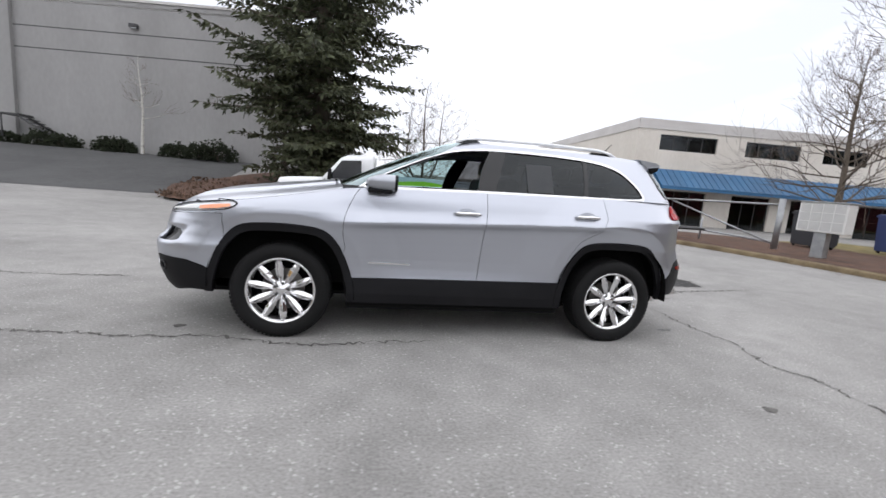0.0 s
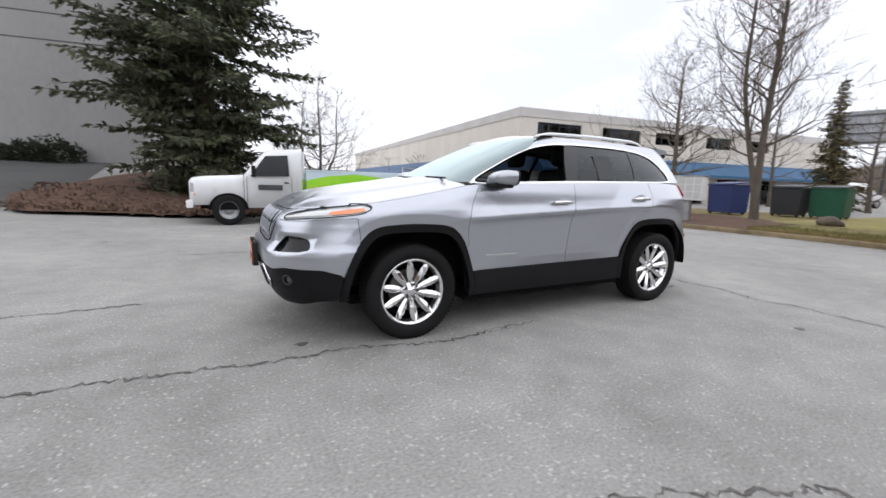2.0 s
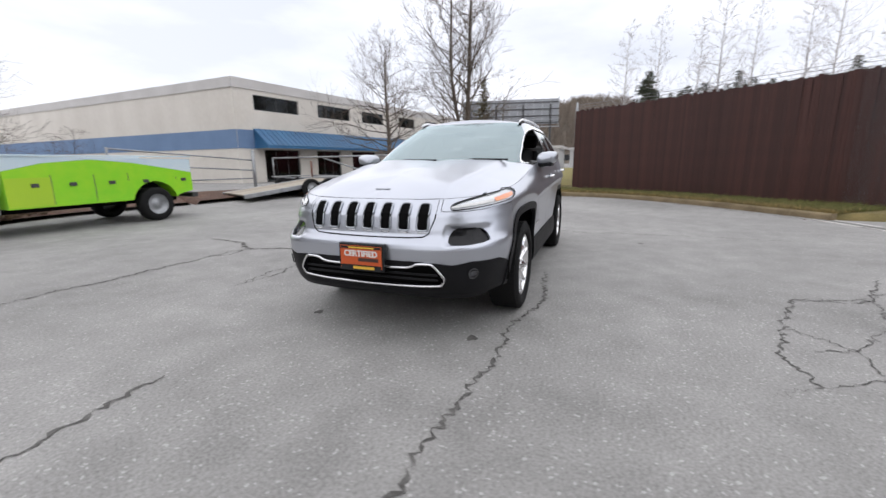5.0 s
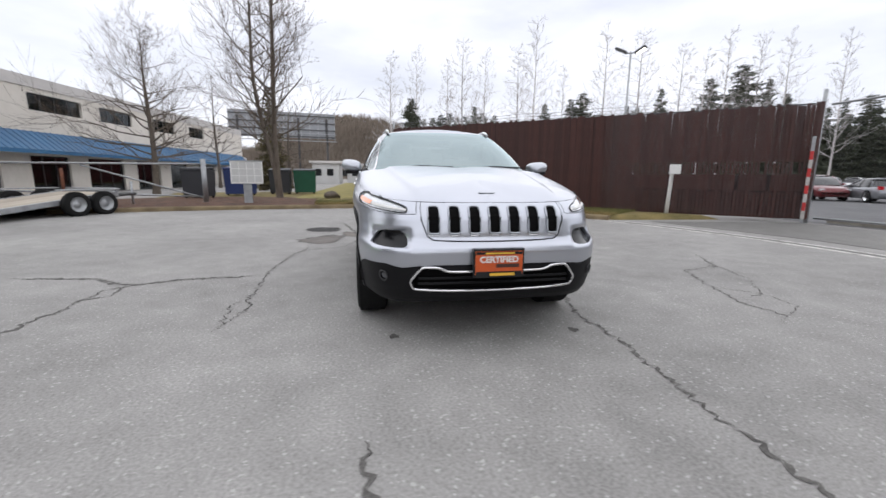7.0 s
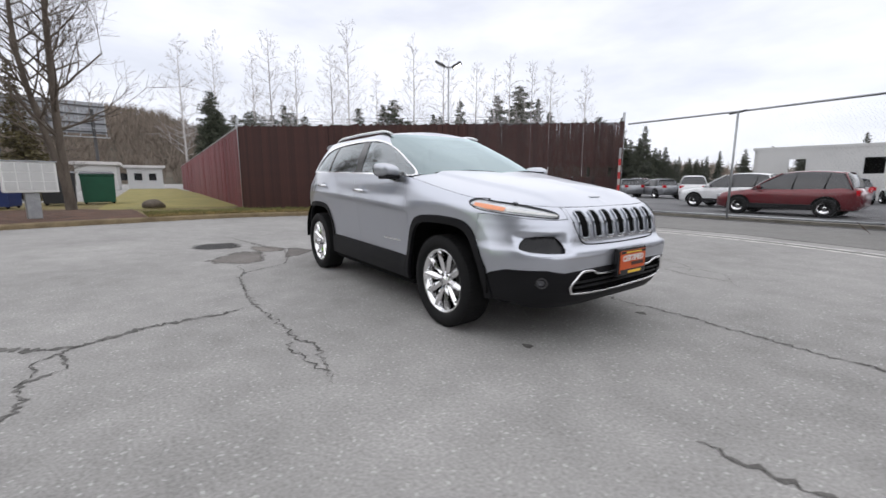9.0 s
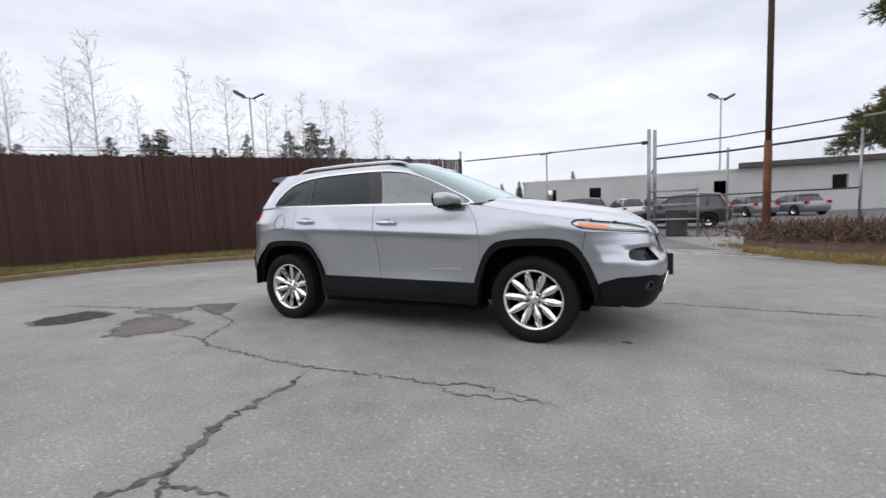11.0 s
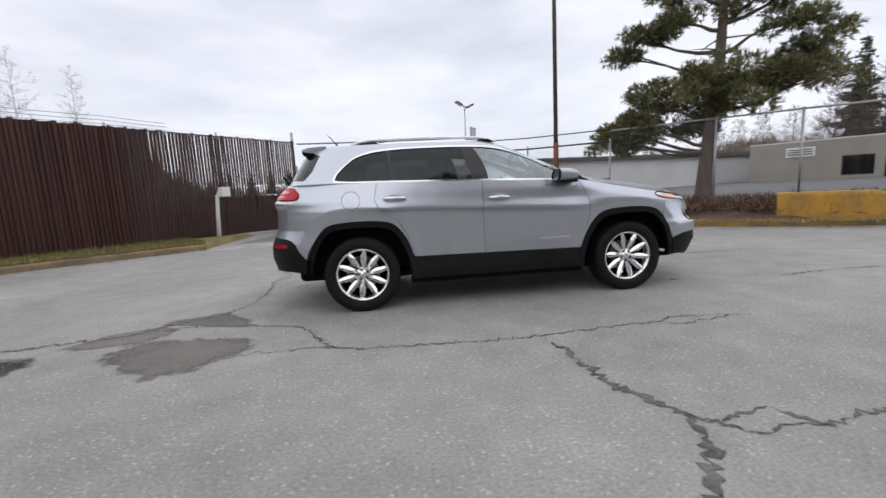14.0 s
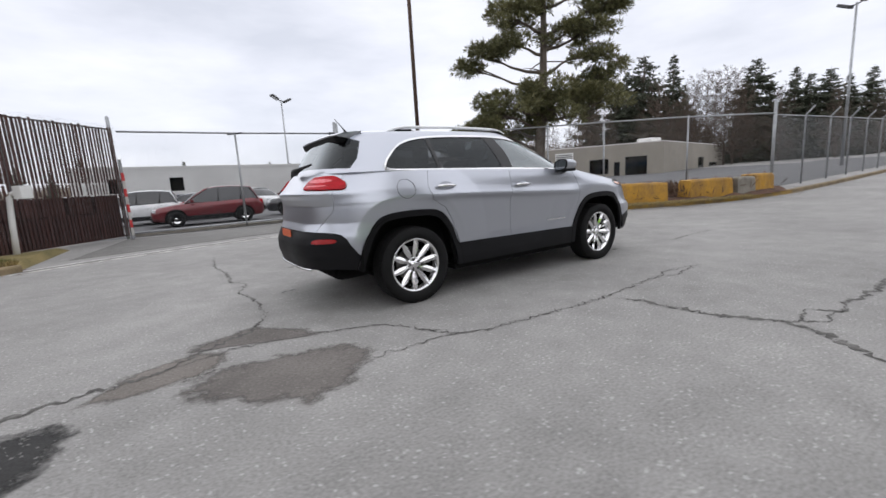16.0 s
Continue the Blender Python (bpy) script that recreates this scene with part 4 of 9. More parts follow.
        return link_mesh(mesh_name or (name if isinstance(name, str) else "panel"), me, material, parent, label, smooth=True)


def inside(p, poly):
    x, y = p[:, 0], p[:, 1]
    r = np.zeros(len(p), bool)
    a = poly
    b = np.roll(poly, -1, 0)
    for (x0, y0), (x1, y1) in zip(a, b):
        if y0 == y1:
            continue
        r ^= ((y0 > y) != (y1 > y)) & (x < (x1 - x0) * (y - y0) / (y1 - y0) + x0)
    return r


def nearest(p, poly):
    a, b = poly, np.roll(poly, -1, 0)
    d = b - a
    t = np.clip(((p - a) * d).sum(1) / np.maximum((d * d).sum(1), 1e-12), 0, 1)
    q = a + d * t[:, None]
    r = np.hypot(*(q - p).T)
    i = r.argmin()
    return q[i], r[i]


NOSE_Z = [0.20, 0.26, 0.34, 0.42, 0.50, 0.58, 0.64, 0.675, 0.700, 0.725, 0.76, 0.84, 0.90, 0.94, 0.98]
NOSE_X = [2.10, 2.20, 2.27, 2.305, 2.322, 2.336, 2.340, 2.333, 2.302, 2.286, 2.283, 2.27, 2.245, 2.215, 2.17]
TAIL_Z = [0.20, 0.30, 0.40, 0.52, 0.62, 0.68, 0.73, 0.80, 0.95, 1.01, 1.045, 1.065, 1.09, 1.14, 1.20, 1.26]
TAIL_X = [2.06, 2.18, 2.25, 2.285, 2.285, 2.265, 2.24, 2.21, 2.195, 2.205, 2.222, 2.222, 2.195, 2.15, 2.10, 2.05]
SIDE_Z = [0.20, 0.28, 0.36, 0.44, 0.50, 0.56, 0.64, 0.72, 0.80, 0.86, 0.905, 0.93, 0.947, 0.959, 0.972, 0.985, 1.0, 1.06, 1.12, 1.17, 1.22, 1.26]
SIDE_CREASE = [0.84, 0.866, 0.874, 0.868, 0.859, 0.854, 0.855, 0.861, 0.868, 0.875, 0.882, 0.890, 0.901, 0.913, 0.9235, 0.9245, 0.9205, 0.9035, 0.890, 0.878, 0.865, 0.85]
PLAIN_Z = [0.20, 0.28, 0.36, 0.46, 0.72, 0.80, 0.85, 0.92, 0.965, 1.0, 1.06, 1.12, 1.17, 1.22, 1.26]
SIDE_PLAIN = [0.84, 0.875, 0.90, 0.910, 0.912, 0.914, 0.917, 0.920, 0.920, 0.915, 0.9035, 0.890, 0.878, 0.865, 0.85]
WHEELS_X = (-1.35, 1.35)
HUB_Z = 0.355


def sm(a, b, v):
    t = np.clip((v - a) / (b - a), 0, 1)
    return t * t * (3 - 2 * t)


def curve_at(z, zs, vs):
    """A smoothed table look-up."""
    h = 0.003
    return sum(np.interp(z + k * h, zs, vs) for k in (-2, -1, 0, 1, 2)) / 5


def lower_top(s):
    """Height of the shoulder: front lip, bonnet edge, window sill, tail."""
    cx, cy = np.interp(s, LOW[0], LOW[1]), np.interp(s, LOW[0], LOW[2])
    x = cx * 2.27
    return np.interp(x, [-2.27, -2.2, -2.1, -1.9, -1.7, -1.4, -1.1, -0.95, -0.8, 0.2, 1.0, 1.5, 2.0, 2.3],
                     [0.945, 0.955, 0.965, 0.99, 1.015, 1.065, 1.12, 1.15, 1.165, 1.195, 1.215, 1.23, 1.235, 1.235])


def low_place(sh, s, z):
    cx, cy = sh.xy(s)
    xf, xr = curve_at(z, NOSE_Z, NOSE_X), curve_at(z, TAIL_Z, TAIL_X)
    x = np.where(cx < 0, cx * xf, cx * xr)
    k = sm(-1.15, -0.7, x) * (1 - sm(1.0, 1.5, x))
    zc = z + 0.045 * np.clip(0.9 - x, 0, 2) * sm(0.55, 0.85, z) * (1 - sm(0.98, 1.12, z))
    w = curve_at(zc, SIDE_Z, SIDE_CREASE) * k + curve_at(z, PLAIN_Z, SIDE_PLAIN) * (1 - k)
    top = lower_top(s)
    front = 1 - sm(-1.1, -0.8, x)
    tuck = np.clip((z - (top - 0.10)) / 0.10, 0, 1) ** 2 * front
    for wx in WHEELS_X:
        high, much = (0.535, 0.018) if wx < 0 else (0.60, 0.030)
        rho = ((np.abs(x - wx) / 0.585) ** 2.6 + (np.clip(z - 0.40, 0, 1) / high) ** 2.6) ** (1 / 2.6)
        w = w + much * np.clip((1.5 - rho) / 0.5, 0, 1) * np.clip((rho - 0.70) / 0.30, 0, 1) * sm(0.42, 0.66, z)
    low = 1 - sm(0.62, 0.88, z)
    square = (1 - np.clip(np.abs(cx), 0, 1) ** 5.6) ** (1 / 5.6)
    cy = np.where(cx < 0, cy * (1 - low) + square * low, cy)
    y = cy * (w - 0.03 * tuck)
    x = np.where(cx < 0, x + 0.04 * tuck * np.abs(cx) ** 3, x)
    # pockets for the main lamps, sunk into the corners of the bumper above a sharp lower ledge
    pocket = sm(0.53, 0.575, y) * (1 - sm(0.74, 0.80, y)) * sm(0.660, 0.682, z) * (1 - sm(0.755, 0.80, z)) * sm(0.55, 0.75, -cx)
    x = x + 0.034 * pocket
    return np.stack([x, y, z + 0 * x], -1)


LOW = unit_curve(4.6, 4.2, 2.3, 0.93, 900)
lower = Shell(LOW, 420, 96, low_place, lambda s: (0.285 + 0.045 * (1 - sm(-1.86, -1.72, np.interp(s, LOW[0], LOW[1]) * 2.3)) - 0.03 * (1 - sm(-2.2, -2.0, np.interp(s, LOW[0], LOW[1]) * 2.3)) + 0.085 * sm(1.55, 1.8, np.interp(s, LOW[0], LOW[1]) * 2.3) + 0.03 * sm(1.85, 2.1, np.interp(s, LOW[0], LOW[1]) * 2.3), lower_top(s)))


RINGS = {}


def ring_at(z):
    """The outline at one height, kept for reuse."""
    k = round(float(z), 3)
    if k not in RINGS:
        RINGS[k] = low_place(lower, LOW[0], np.full(len(LOW[0]), k))
    return RINGS[k]


def SX(x, z):
    return float(np.interp(x, ring_at(z)[:, 0], LOW[0]))


def SF(y, z):
    half = 330
    return float(np.interp(y, ring_at(z)[:half, 1], LOW[0][:half]))


def SR(y, z):
    half = 570
    return float(np.interp(-y, -ring_at(z)[half:, 1], LOW[0][half:]))


def arch(wx, grow):
    g = grow
    pts = [(-0.475 - g, -0.2), (-0.475 - g, 0.26), (-0.465 - g, 0.42), (-0.405 - g, 0.61), (-0.33 - g * 0.9, 0.728 + g * 0.5), (-0.245 - g * 0.6, 0.785 + g * 0.9), (-0.10, 0.803 + g),
           (0.10, 0.803 + g), (0.245 + g * 0.6, 0.785 + g * 0.9), (0.33 + g * 0.9, 0.728 + g * 0.5), (0.405 + g, 0.61), (0.465 + g, 0.42), (0.475 + g, 0.26), (0.475 + g, -0.2)]
    line = smooth_line(pts, 5)
    return [(SX(wx + x, max(z, 0.2)), z) for x, z in line]


def poly(kind, pts, steps=0):
    fn = {"x": SX, "f": SF, "r": SR}[kind]
    if steps:
        pts = smooth_line(pts, steps, closed=True)
    return [(fn(a, z), z) for a, z in pts]


s_end = LOW[0][-1]
sill = lambda x: 0.475 + 0.025 * (x + 1.0) / 2.0
REGIONS = [
    ("opening", arch(-1.35, 0.0)), ("opening", arch(1.35, 0.0)),
    ("arch_front", arch(-1.35, 0.058)), ("arch_rear", arch(1.35, 0.058)),
    ("headlight", [(SF(0.560, 0.90), 0.908), (SF(0.60, 0.925), 0.930), (SF(0.70, 0.96), 0.962), (SF(0.79, 0.985), 0.988), (SX(-1.80, 1.0), 1.000), (SX(-1.70, 1.0), 0.998), (SX(-1.665, 0.97), 0.975),
                   (SX(-1.73, 0.94), 0.935), (SX(-1.90, 0.91), 0.912), (SF(0.70, 0.89), 0.893), (SF(0.60, 0.88), 0.882), (SF(0.565, 0.885), 0.884)]),
    ("upper_fog", poly("f", [(0.562, 0.685), (0.560, 0.718), (0.574, 0.750), (0.60, 0.768), (0.69, 0.768), (0.735, 0.758), (0.765, 0.725), (0.790, 0.690), (0.75, 0.676), (0.66, 0.672), (0.585, 0.673)])),
    ("intake", poly("f", [(0.0, 0.520), (0.30, 0.520), (0.40, 0.548), (0.47, 0.545), (0.535, 0.455), (0.52, 0.41), (0.30, 0.395), (0.0, 0.39), (-0.1, 0.39), (-0.1, 0.52)])),
    ("fog_lamp", poly("f", [(0.69, 0.475), (0.70, 0.495), (0.715, 0.50), (0.73, 0.495), (0.735, 0.472), (0.72, 0.458), (0.70, 0.46)], 2)),
    ("grille_face", poly("f", [(-0.1, 1.05), (0.46, 1.05), (0.475, 0.90), (0.475, 0.84), (0.435, 0.735), (0.40, 0.715), (-0.1, 0.705)])),
    ("lower_bumper", [(0.0 - 0.1, 0.1), (-0.1, 0.56), (SF(0.42, 0.56), 0.562), (SF(0.52, 0.555), 0.555), (SF(0.60, 0.545), 0.545), (SF(0.70, 0.56), 0.565), (SX(-2.0, 0.55), 0.555), (SX(-1.88, 0.52), 0.52), (SX(-1.80, 0.5), 0.46), (SX(-1.76, 0.45), 0.1)]),
    ("front_bumper", [(-0.1, 0.3), (-0.1, 1.2), (SF(0.50, 0.95), 1.2), (SF(0.50, 0.9), 0.875), (SF(0.6, 0.87), 0.872), (SF(0.72, 0.88), 0.880), (SX(-1.90, 0.90), 0.898), (SX(-1.76, 0.90), 0.905), (SX(-1.745, 0.8), 0.80), (SX(-1.74, 0.6), 0.3)]),
    ("tail_light", [(SR(0.40, 1.12), 1.096), (SR(0.40, 1.12), 1.150), (SR(0.46, 1.18), 1.196), (SR(0.60, 1.18), 1.203), (SX(1.955, 1.2), 1.201), (SX(1.925, 1.2), 1.186), (SX(1.900, 1.15), 1.150), (SX(1.895, 1.12), 1.118),
                   (SX(1.905, 1.1), 1.092), (SX(1.94, 1.09), 1.082), (SR(0.60, 1.08), 1.086)]),
    ("reflector", poly("r", [(0.575, 0.632), (0.575, 0.660), (0.63, 0.675), (0.71, 0.672), (0.735, 0.655), (0.71, 0.632)], 3)),
    ("rear_lower", [(SX(1.70, 0.40), 0.1), (SX(1.82, 0.50), 0.50), (SX(1.87, 0.52), 0.525), (SX(1.92, 0.6), 0.590), (SX(1.96, 0.66), 0.665), (SX(1.99, 0.7), 0.700), (SX(2.04, 0.72), 0.718), (SR(0.62, 0.73), 0.728), (SR(0.50, 0.74), 0.735), (s_end + 0.1, 0.74), (s_end + 0.1, 0.1)]),
    ("liftgate", [(s_end + 0.1, 0.70), (s_end + 0.1, 1.4), (SR(0.69, 1.2), 1.4), (SR(0.70, 1.05), 1.08), (SR(0.69, 0.95), 0.90), (SR(0.62, 0.80), 0.80), (SR(0.56, 0.745), 0.70)]),
    ("sill", [(SX(-0.9, 0.4), 0.1)] + [(SX(x, sill(x)), sill(x)) for x in np.linspace(-0.93, 0.93, 12)] + [(SX(0.9, 0.4), 0.1)]),
    ("front_fender", [(0.0, 0.3), (0.0, 1.3), (SX(-0.80, 1.1), 1.30), (SX(-0.80, 1.16), 1.165), (SX(-0.845, 1.1), 1.10), (SX(-0.895, 1.0), 0.99), (SX(-0.915, 0.8), 0.80), (SX(-0.89, 0.6), 0.60), (SX(-0.86, 0.46), 0.45), (SX(-0.9, 0.3), 0.2)]),
    ("front_door", [(SX(-0.95, 0.5), 0.2), (SX(-0.95, 1.2), 1.5), (SX(0.165, 1.2), 1.5), (SX(0.165, 0.9), 0.9), (SX(0.14, 0.5), 0.50), (SX(0.12, 0.3), 0.2)]),
    ("rear_door", [(SX(0.1, 0.4), 0.2), (SX(0.1, 1.2), 1.5), (SX(1.17, 1.2), 1.5), (SX(1.17, 1.18), 1.18), (SX(1.19, 1.05), 1.05), (SX(1.15, 0.93), 0.95), (SX(1.0, 0.85), 0.86), (SX(0.90, 0.7), 0.70), (SX(0.86, 0.55), 0.52), (SX(0.85, 0.4), 0.2)]),
    ("rear_quarter", [(SX(0.5, 0.5), 0.1), (SX(0.5, 1.2), 1.6), (s_end + 0.1, 1.6), (s_end + 0.1, 0.1)]),
]
lower.assign(REGIONS)
BLACK_SET = ("arch_front", "arch_rear", "sill")
for sd in (1, -1):
    for nm in ("front_fender", "rear_quarter"):
        lower.piece(nm, sd, PAINT, suv)
    for nm in ("front_door", "rear_door"):
        d_ob = lower.piece(nm, sd, PAINT, suv)
        hx, hz = ((0.010, 1.024), (1.005, 1.062))[nm == "rear_door"]
        hy = float(low_place(lower, np.array([SX(hx, hz)]), np.array([hz]))[0, 1])
        bm = bmesh.new()
        tube(bm, [(hx - 0.105, (hy + 0.004) * sd, hz - 0.004), (hx - 0.085, (hy + 0.032) * sd, hz), (hx, (hy + 0.040) * sd, hz + 0.004), (hx + 0.085, (hy + 0.032) * sd, hz + 0.002), (hx + 0.105, (hy + 0.004) * sd, hz)], [0.010, 0.015, 0.016, 0.015, 0.010], 8)
        part("door_handle", bm, CHROME, d_ob, "chrome pull handle", smooth=True)
        bm = lathe(bmesh.new(), [(0.0, 0.002), (0.045, 0.002), (0.05, 0.004)], 20, "y", Matrix.Translation((hx, hy * sd + 0.001 * sd, hz)) @ Matrix.Diagonal((1.5, sd, 0.8, 1)))
        part("handle_cup", bm, PAINT, d_ob, smooth=True)
        if nm == "front_door":
            yb = float(low_place(lower, np.array([SX(-0.62, 0.60)]), np.array([0.60]))[0, 1])
            part("badge", boxed(-0.725, (yb + 0.001) * sd, 0.592, -0.41, (yb + 0.005) * sd, 0.604), CHROME, d_ob, "slim chrome badge strip")
    for nm in BLACK_SET:
        lower.piece(nm, sd, BLACK_PLASTIC, suv, "black textured cladding", out=0.010, lip=0.03, mesh_name="cladding")
    hl = lower.piece("headlight", sd, LAMP_CLEAR, suv, "slim clear headlight with an amber marker", out=-0.006)
    lower.piece("upper_fog", sd, SMOKED, suv, "smoked lamp in a recessed pocket", out=-0.020, mesh_name="main_lamp")
    lower.piece("fog_lamp", sd, FOG_GLASS, suv, out=-0.012, mesh_name="fog_lamp")
    lower.piece("tail_light", sd, TAIL_RED, suv, "red wraparound tail light", out=0.014, lip=0.05)
    lower.piece("reflector", sd, REFLECTOR, suv, "red bumper reflector", out=0.008)
for nm, mt, lb in (("front_bumper", PAINT, ""), ("lower_bumper", BLACK_PLASTIC, "black lower bumper"), ("intake", MESH_BLACK, "black mesh lower intake"), ("grille_face", PAINT, "silver seven-slot grille"),
                   ("rear_lower", BLACK_PLASTIC, "black rear bumper"), ("liftgate", PAINT, "")):
    ob_ = lower.piece(nm, 1, mt, suv, lb, both=True, out=-0.02 if nm == "intake" else 0.0, mesh_name={"grille_face": "grille", "rear_lower": "rear_bumper", "intake": "lower_grille"}.get(nm, nm))
    if nm == "grille_face":
        grille = ob_
    if nm == "liftgate":
        gate = ob_


def low_pt(s, z, out=0.0, sd=1):
    p = low_place(lower, np.array([s]), np.array([z]))[0]
    e = 2e-3
    a = low_place(lower, np.array([s + e]), np.array([z]))[0] - low_place(lower, np.array([max(s - e, 0)]), np.array([z]))[0]
    b = low_place(lower, np.array([s]), np.array([z + e]))[0] - low_place(lower, np.array([s]), np.array([z - e]))[0]
    n_ = np.cross(b, a)
    n_ /= np.linalg.norm(n_) + 1e-9
    if n_ @ (p - np.array([0, 0, p[2]])) < 0:
        n_ = -n_
    p = p + n_ * out
    return Vector((p[0], p[1] * sd, p[2]))


# bonnet: from the shoulder to a domed middle
def bonnet_grid(sd):
    s_c = SX(-0.93, 1.15)
    n, k = 80, 44
    vs, fs = [], []
    for i in range(n + 1):
        t = i / n
        s = s_c * t
        P = np.array(low_place(lower, np.array([s]), np.array([float(lower_top(np.array([s]))[0])]))[0])
        xq = -2.16 + (2.16 - 1.075) * t**0.8
        zq = np.interp(xq, [-2.17, -2.1, -2.0, -1.8, -1.5, -1.2, -1.0], [0.950, 0.985, 1.020, 1.068, 1.12, 1.158, 1.178])
        Q = np.array([xq if t > 0 else P[0], 0, zq if t > 0 else P[2]])
        for j in range(k + 1):
            u = j / k
            p = P * (1 - u) + Q * u
            span = np.linalg.norm(Q - P)
            p[2] += 0.035 * min(1, span / 0.5) * (4 * u * (1 - u)) ** 0.7 * (1 - 0.4 * u) * min(1, t * 3)
            # raised centre panel with soft flanks
            yy = p[1]
            fold = 0.455 + 0.15 * (p[0] + 2.2) / 1.2
            p[2] += 0.020 * (1 - sm(fold - 0.015, fold + 0.05, yy)) * min(1, t * 4) * sm(-2.2, -1.95, p[0])
            vs.append((p[0], p[1] * sd, p[2]))
    w = k + 1
    for i in range(n):
        for j in range(k):
            q = (i * w + j, i * w + j + 1, (i + 1) * w + j + 1, (i + 1) * w + j)
            fs.append(q if sd < 0 else q[::-1])
    return vs, fs


bv, bf = bonnet_grid(1)
bv2, bf2 = bonnet_grid(-1)
bm = bmesh.new()
vv_ = [bm.verts.new(v) for v in bv + bv2]
for q in bf + [tuple(i + len(bv) for i in q) for q in bf2]:
    try:
        bm.faces.new([vv_[i] for i in q])
    except ValueError:
        pass
bmesh.ops.remove_doubles(bm, verts=bm.verts, dist=0.0008)
bmesh.ops.recalc_face_normals(bm, faces=bm.faces)
if sum(f.normal.z for f in bm.faces) < 0:
    bmesh.ops.reverse_faces(bm, faces=bm.faces)
bonnet = part("bonnet", bm, PAINT, suv, smooth=True)
bm = boxed(-0.010, -0.055, 0.0, 0.010, 0.055, 0.004, 0.0015)
bmesh.ops.transform(bm, matrix=Matrix.Translation((-2.055, 0, 1.004)) @ Matrix.Rotation(radians(-19), 4, "Y"), verts=bm.verts)
part("bonnet_badge", bm, MIRROR_CAP, suv, "small chrome badge strip on the bonnet lip")

# ---- greenhouse ----
UPC = unit_curve(4.2, 4.6, 1.5, 0.78, 900)
XM = 0.45


def up_span(s):
    cx = np.interp(s, UPC[0], UPC[1])
    x = XM + cx * 1.55
    return np.interp(x, [-1.1, -0.8, 0.2, 1.0, 1.5, 2.1], [1.150, 1.160, 1.19, 1.21, 1.225, 1.228]), np.interp(x, [-1.1, -0.9, 0.0, 1.2, 2.1], [1.612, 1.598, 1.590, 1.592, 1.578])


def up_place(sh, s, z):
    cx, cy = sh.xy(s)
    t = np.clip((z - 1.15) / (1.60 - 1.15), -0.2, 1.05)
    af = XM + 1.085 - 1.0 * t**0.94 * (t > 0) + 0.05 * np.sin(np.pi * np.clip(t, 0, 1))
    ar = 2.085 - XM - 0.26 * np.clip(t, 0, 1) ** 1.15
    w = 0.872 - 0.245 * np.clip(t, 0, 1.1) ** 1.12 + 0.018 * np.sin(np.pi * np.clip(t, 0, 1))
    tuck = np.clip((t - 0.88) / 0.12, 0, 1) ** 2
    x = XM + np.where(cx < 0, cx * (af - 0.02 * tuck), cx * ar)
    y = cy * (w - 0.022 * tuck)
    return np.stack([x, y, z + 0 * x], -1)


upper = Shell(UPC, 300, 44, up_place, up_span)


def UX(x, z):
    t = np.clip((z - 1.15) / 0.45, 0, 1)
    af = XM + 1.085 - 1.0 * t**0.94 + 0.05 * math.sin(math.pi * t)
    ar = 2.085 - XM - 0.26 * t**1.15
    return float(upper.s_at_x(x - XM, af if x < XM else ar))


def UY(y, z, rear=False):
    t = np.clip((z - 1.15) / 0.45, 0, 1)
    w = 0.872 - 0.245 * t**1.12 + 0.018 * math.sin(math.pi * t)
    return float(upper.s_at_y(y, w, rear))


def grow_poly(pts, d):
    p = np.array(pts)
    t = np.roll(p, -1, 0) - np.roll(p, 1, 0)
    t /= np.linalg.norm(t, axis=1, keepdims=True) + 1e-9
    n_ = np.stack([t[:, 1], -t[:, 0]], 1)
    area = (p[:, 0] * np.roll(p[:, 1], -1) - np.roll(p[:, 0], -1) * p[:, 1]).sum()
    return p + n_ * d * (1 if area > 0 else -1)


DLO = smooth_line([(-0.775, 1.178), (-0.56, 1.305), (-0.30, 1.425), (-0.08, 1.495), (0.2, 1.527), (0.7, 1.532), (1.10, 1.514), (1.33, 1.462), (1.46, 1.37), (1.535, 1.280), (1.49, 1.240), (1.0, 1.226), (0.2, 1.208), (-0.5, 1.184)], 5, closed=True)
dlo_s = np.array([(UX(x, z), z) for x, z in DLO])
chrome_s = grow_poly(dlo_s, 0.021)
s_top = UPC[0][-1]
UREG = [
    ("front_glass", None), ("b_pillar", None), ("rear_glass", None), ("divider", None), ("quarter_glass", None),
    ("window_trim", chrome_s),
    ("windscreen", [(-0.1, 1.165), (UY(0.70, 1.17), 1.165), (UY(0.735, 1.19), 1.185), (UY(0.70, 1.35), 1.35), (UY(0.645, 1.48), 1.48), (UY(0.575, 1.58), 1.575), (UY(0.5, 1.6), 1.592), (-0.1, 1.597)]),
    ("rear_screen", [(s_top + 0.1, 1.29), (s_top + 0.1, 1.56), (UY(0.46, 1.55, True), 1.555), (UY(0.60, 1.5, True), 1.50), (UY(0.685, 1.35, True), 1.35), (UY(0.70, 1.26, True), 1.262), (UY(0.5, 1.27, True), 1.272)]),
    ("pillar_shell", [(-0.1, 1.0), (s_top + 0.1, 1.0), (s_top + 0.1, 1.8), (-0.1, 1.8)]),
]


def strip_x(x_top0, x_bot0, x_top1, x_bot1):
    """The window opening between two leaning lines."""
    def ln(xt, xb):
        return [(UX(xb, 1.152), 1.152), (UX(xt, 1.575), 1.575)]
    return np.array(ln(x_top0, x_bot0) + ln(x_top1, x_bot1)[::-1])


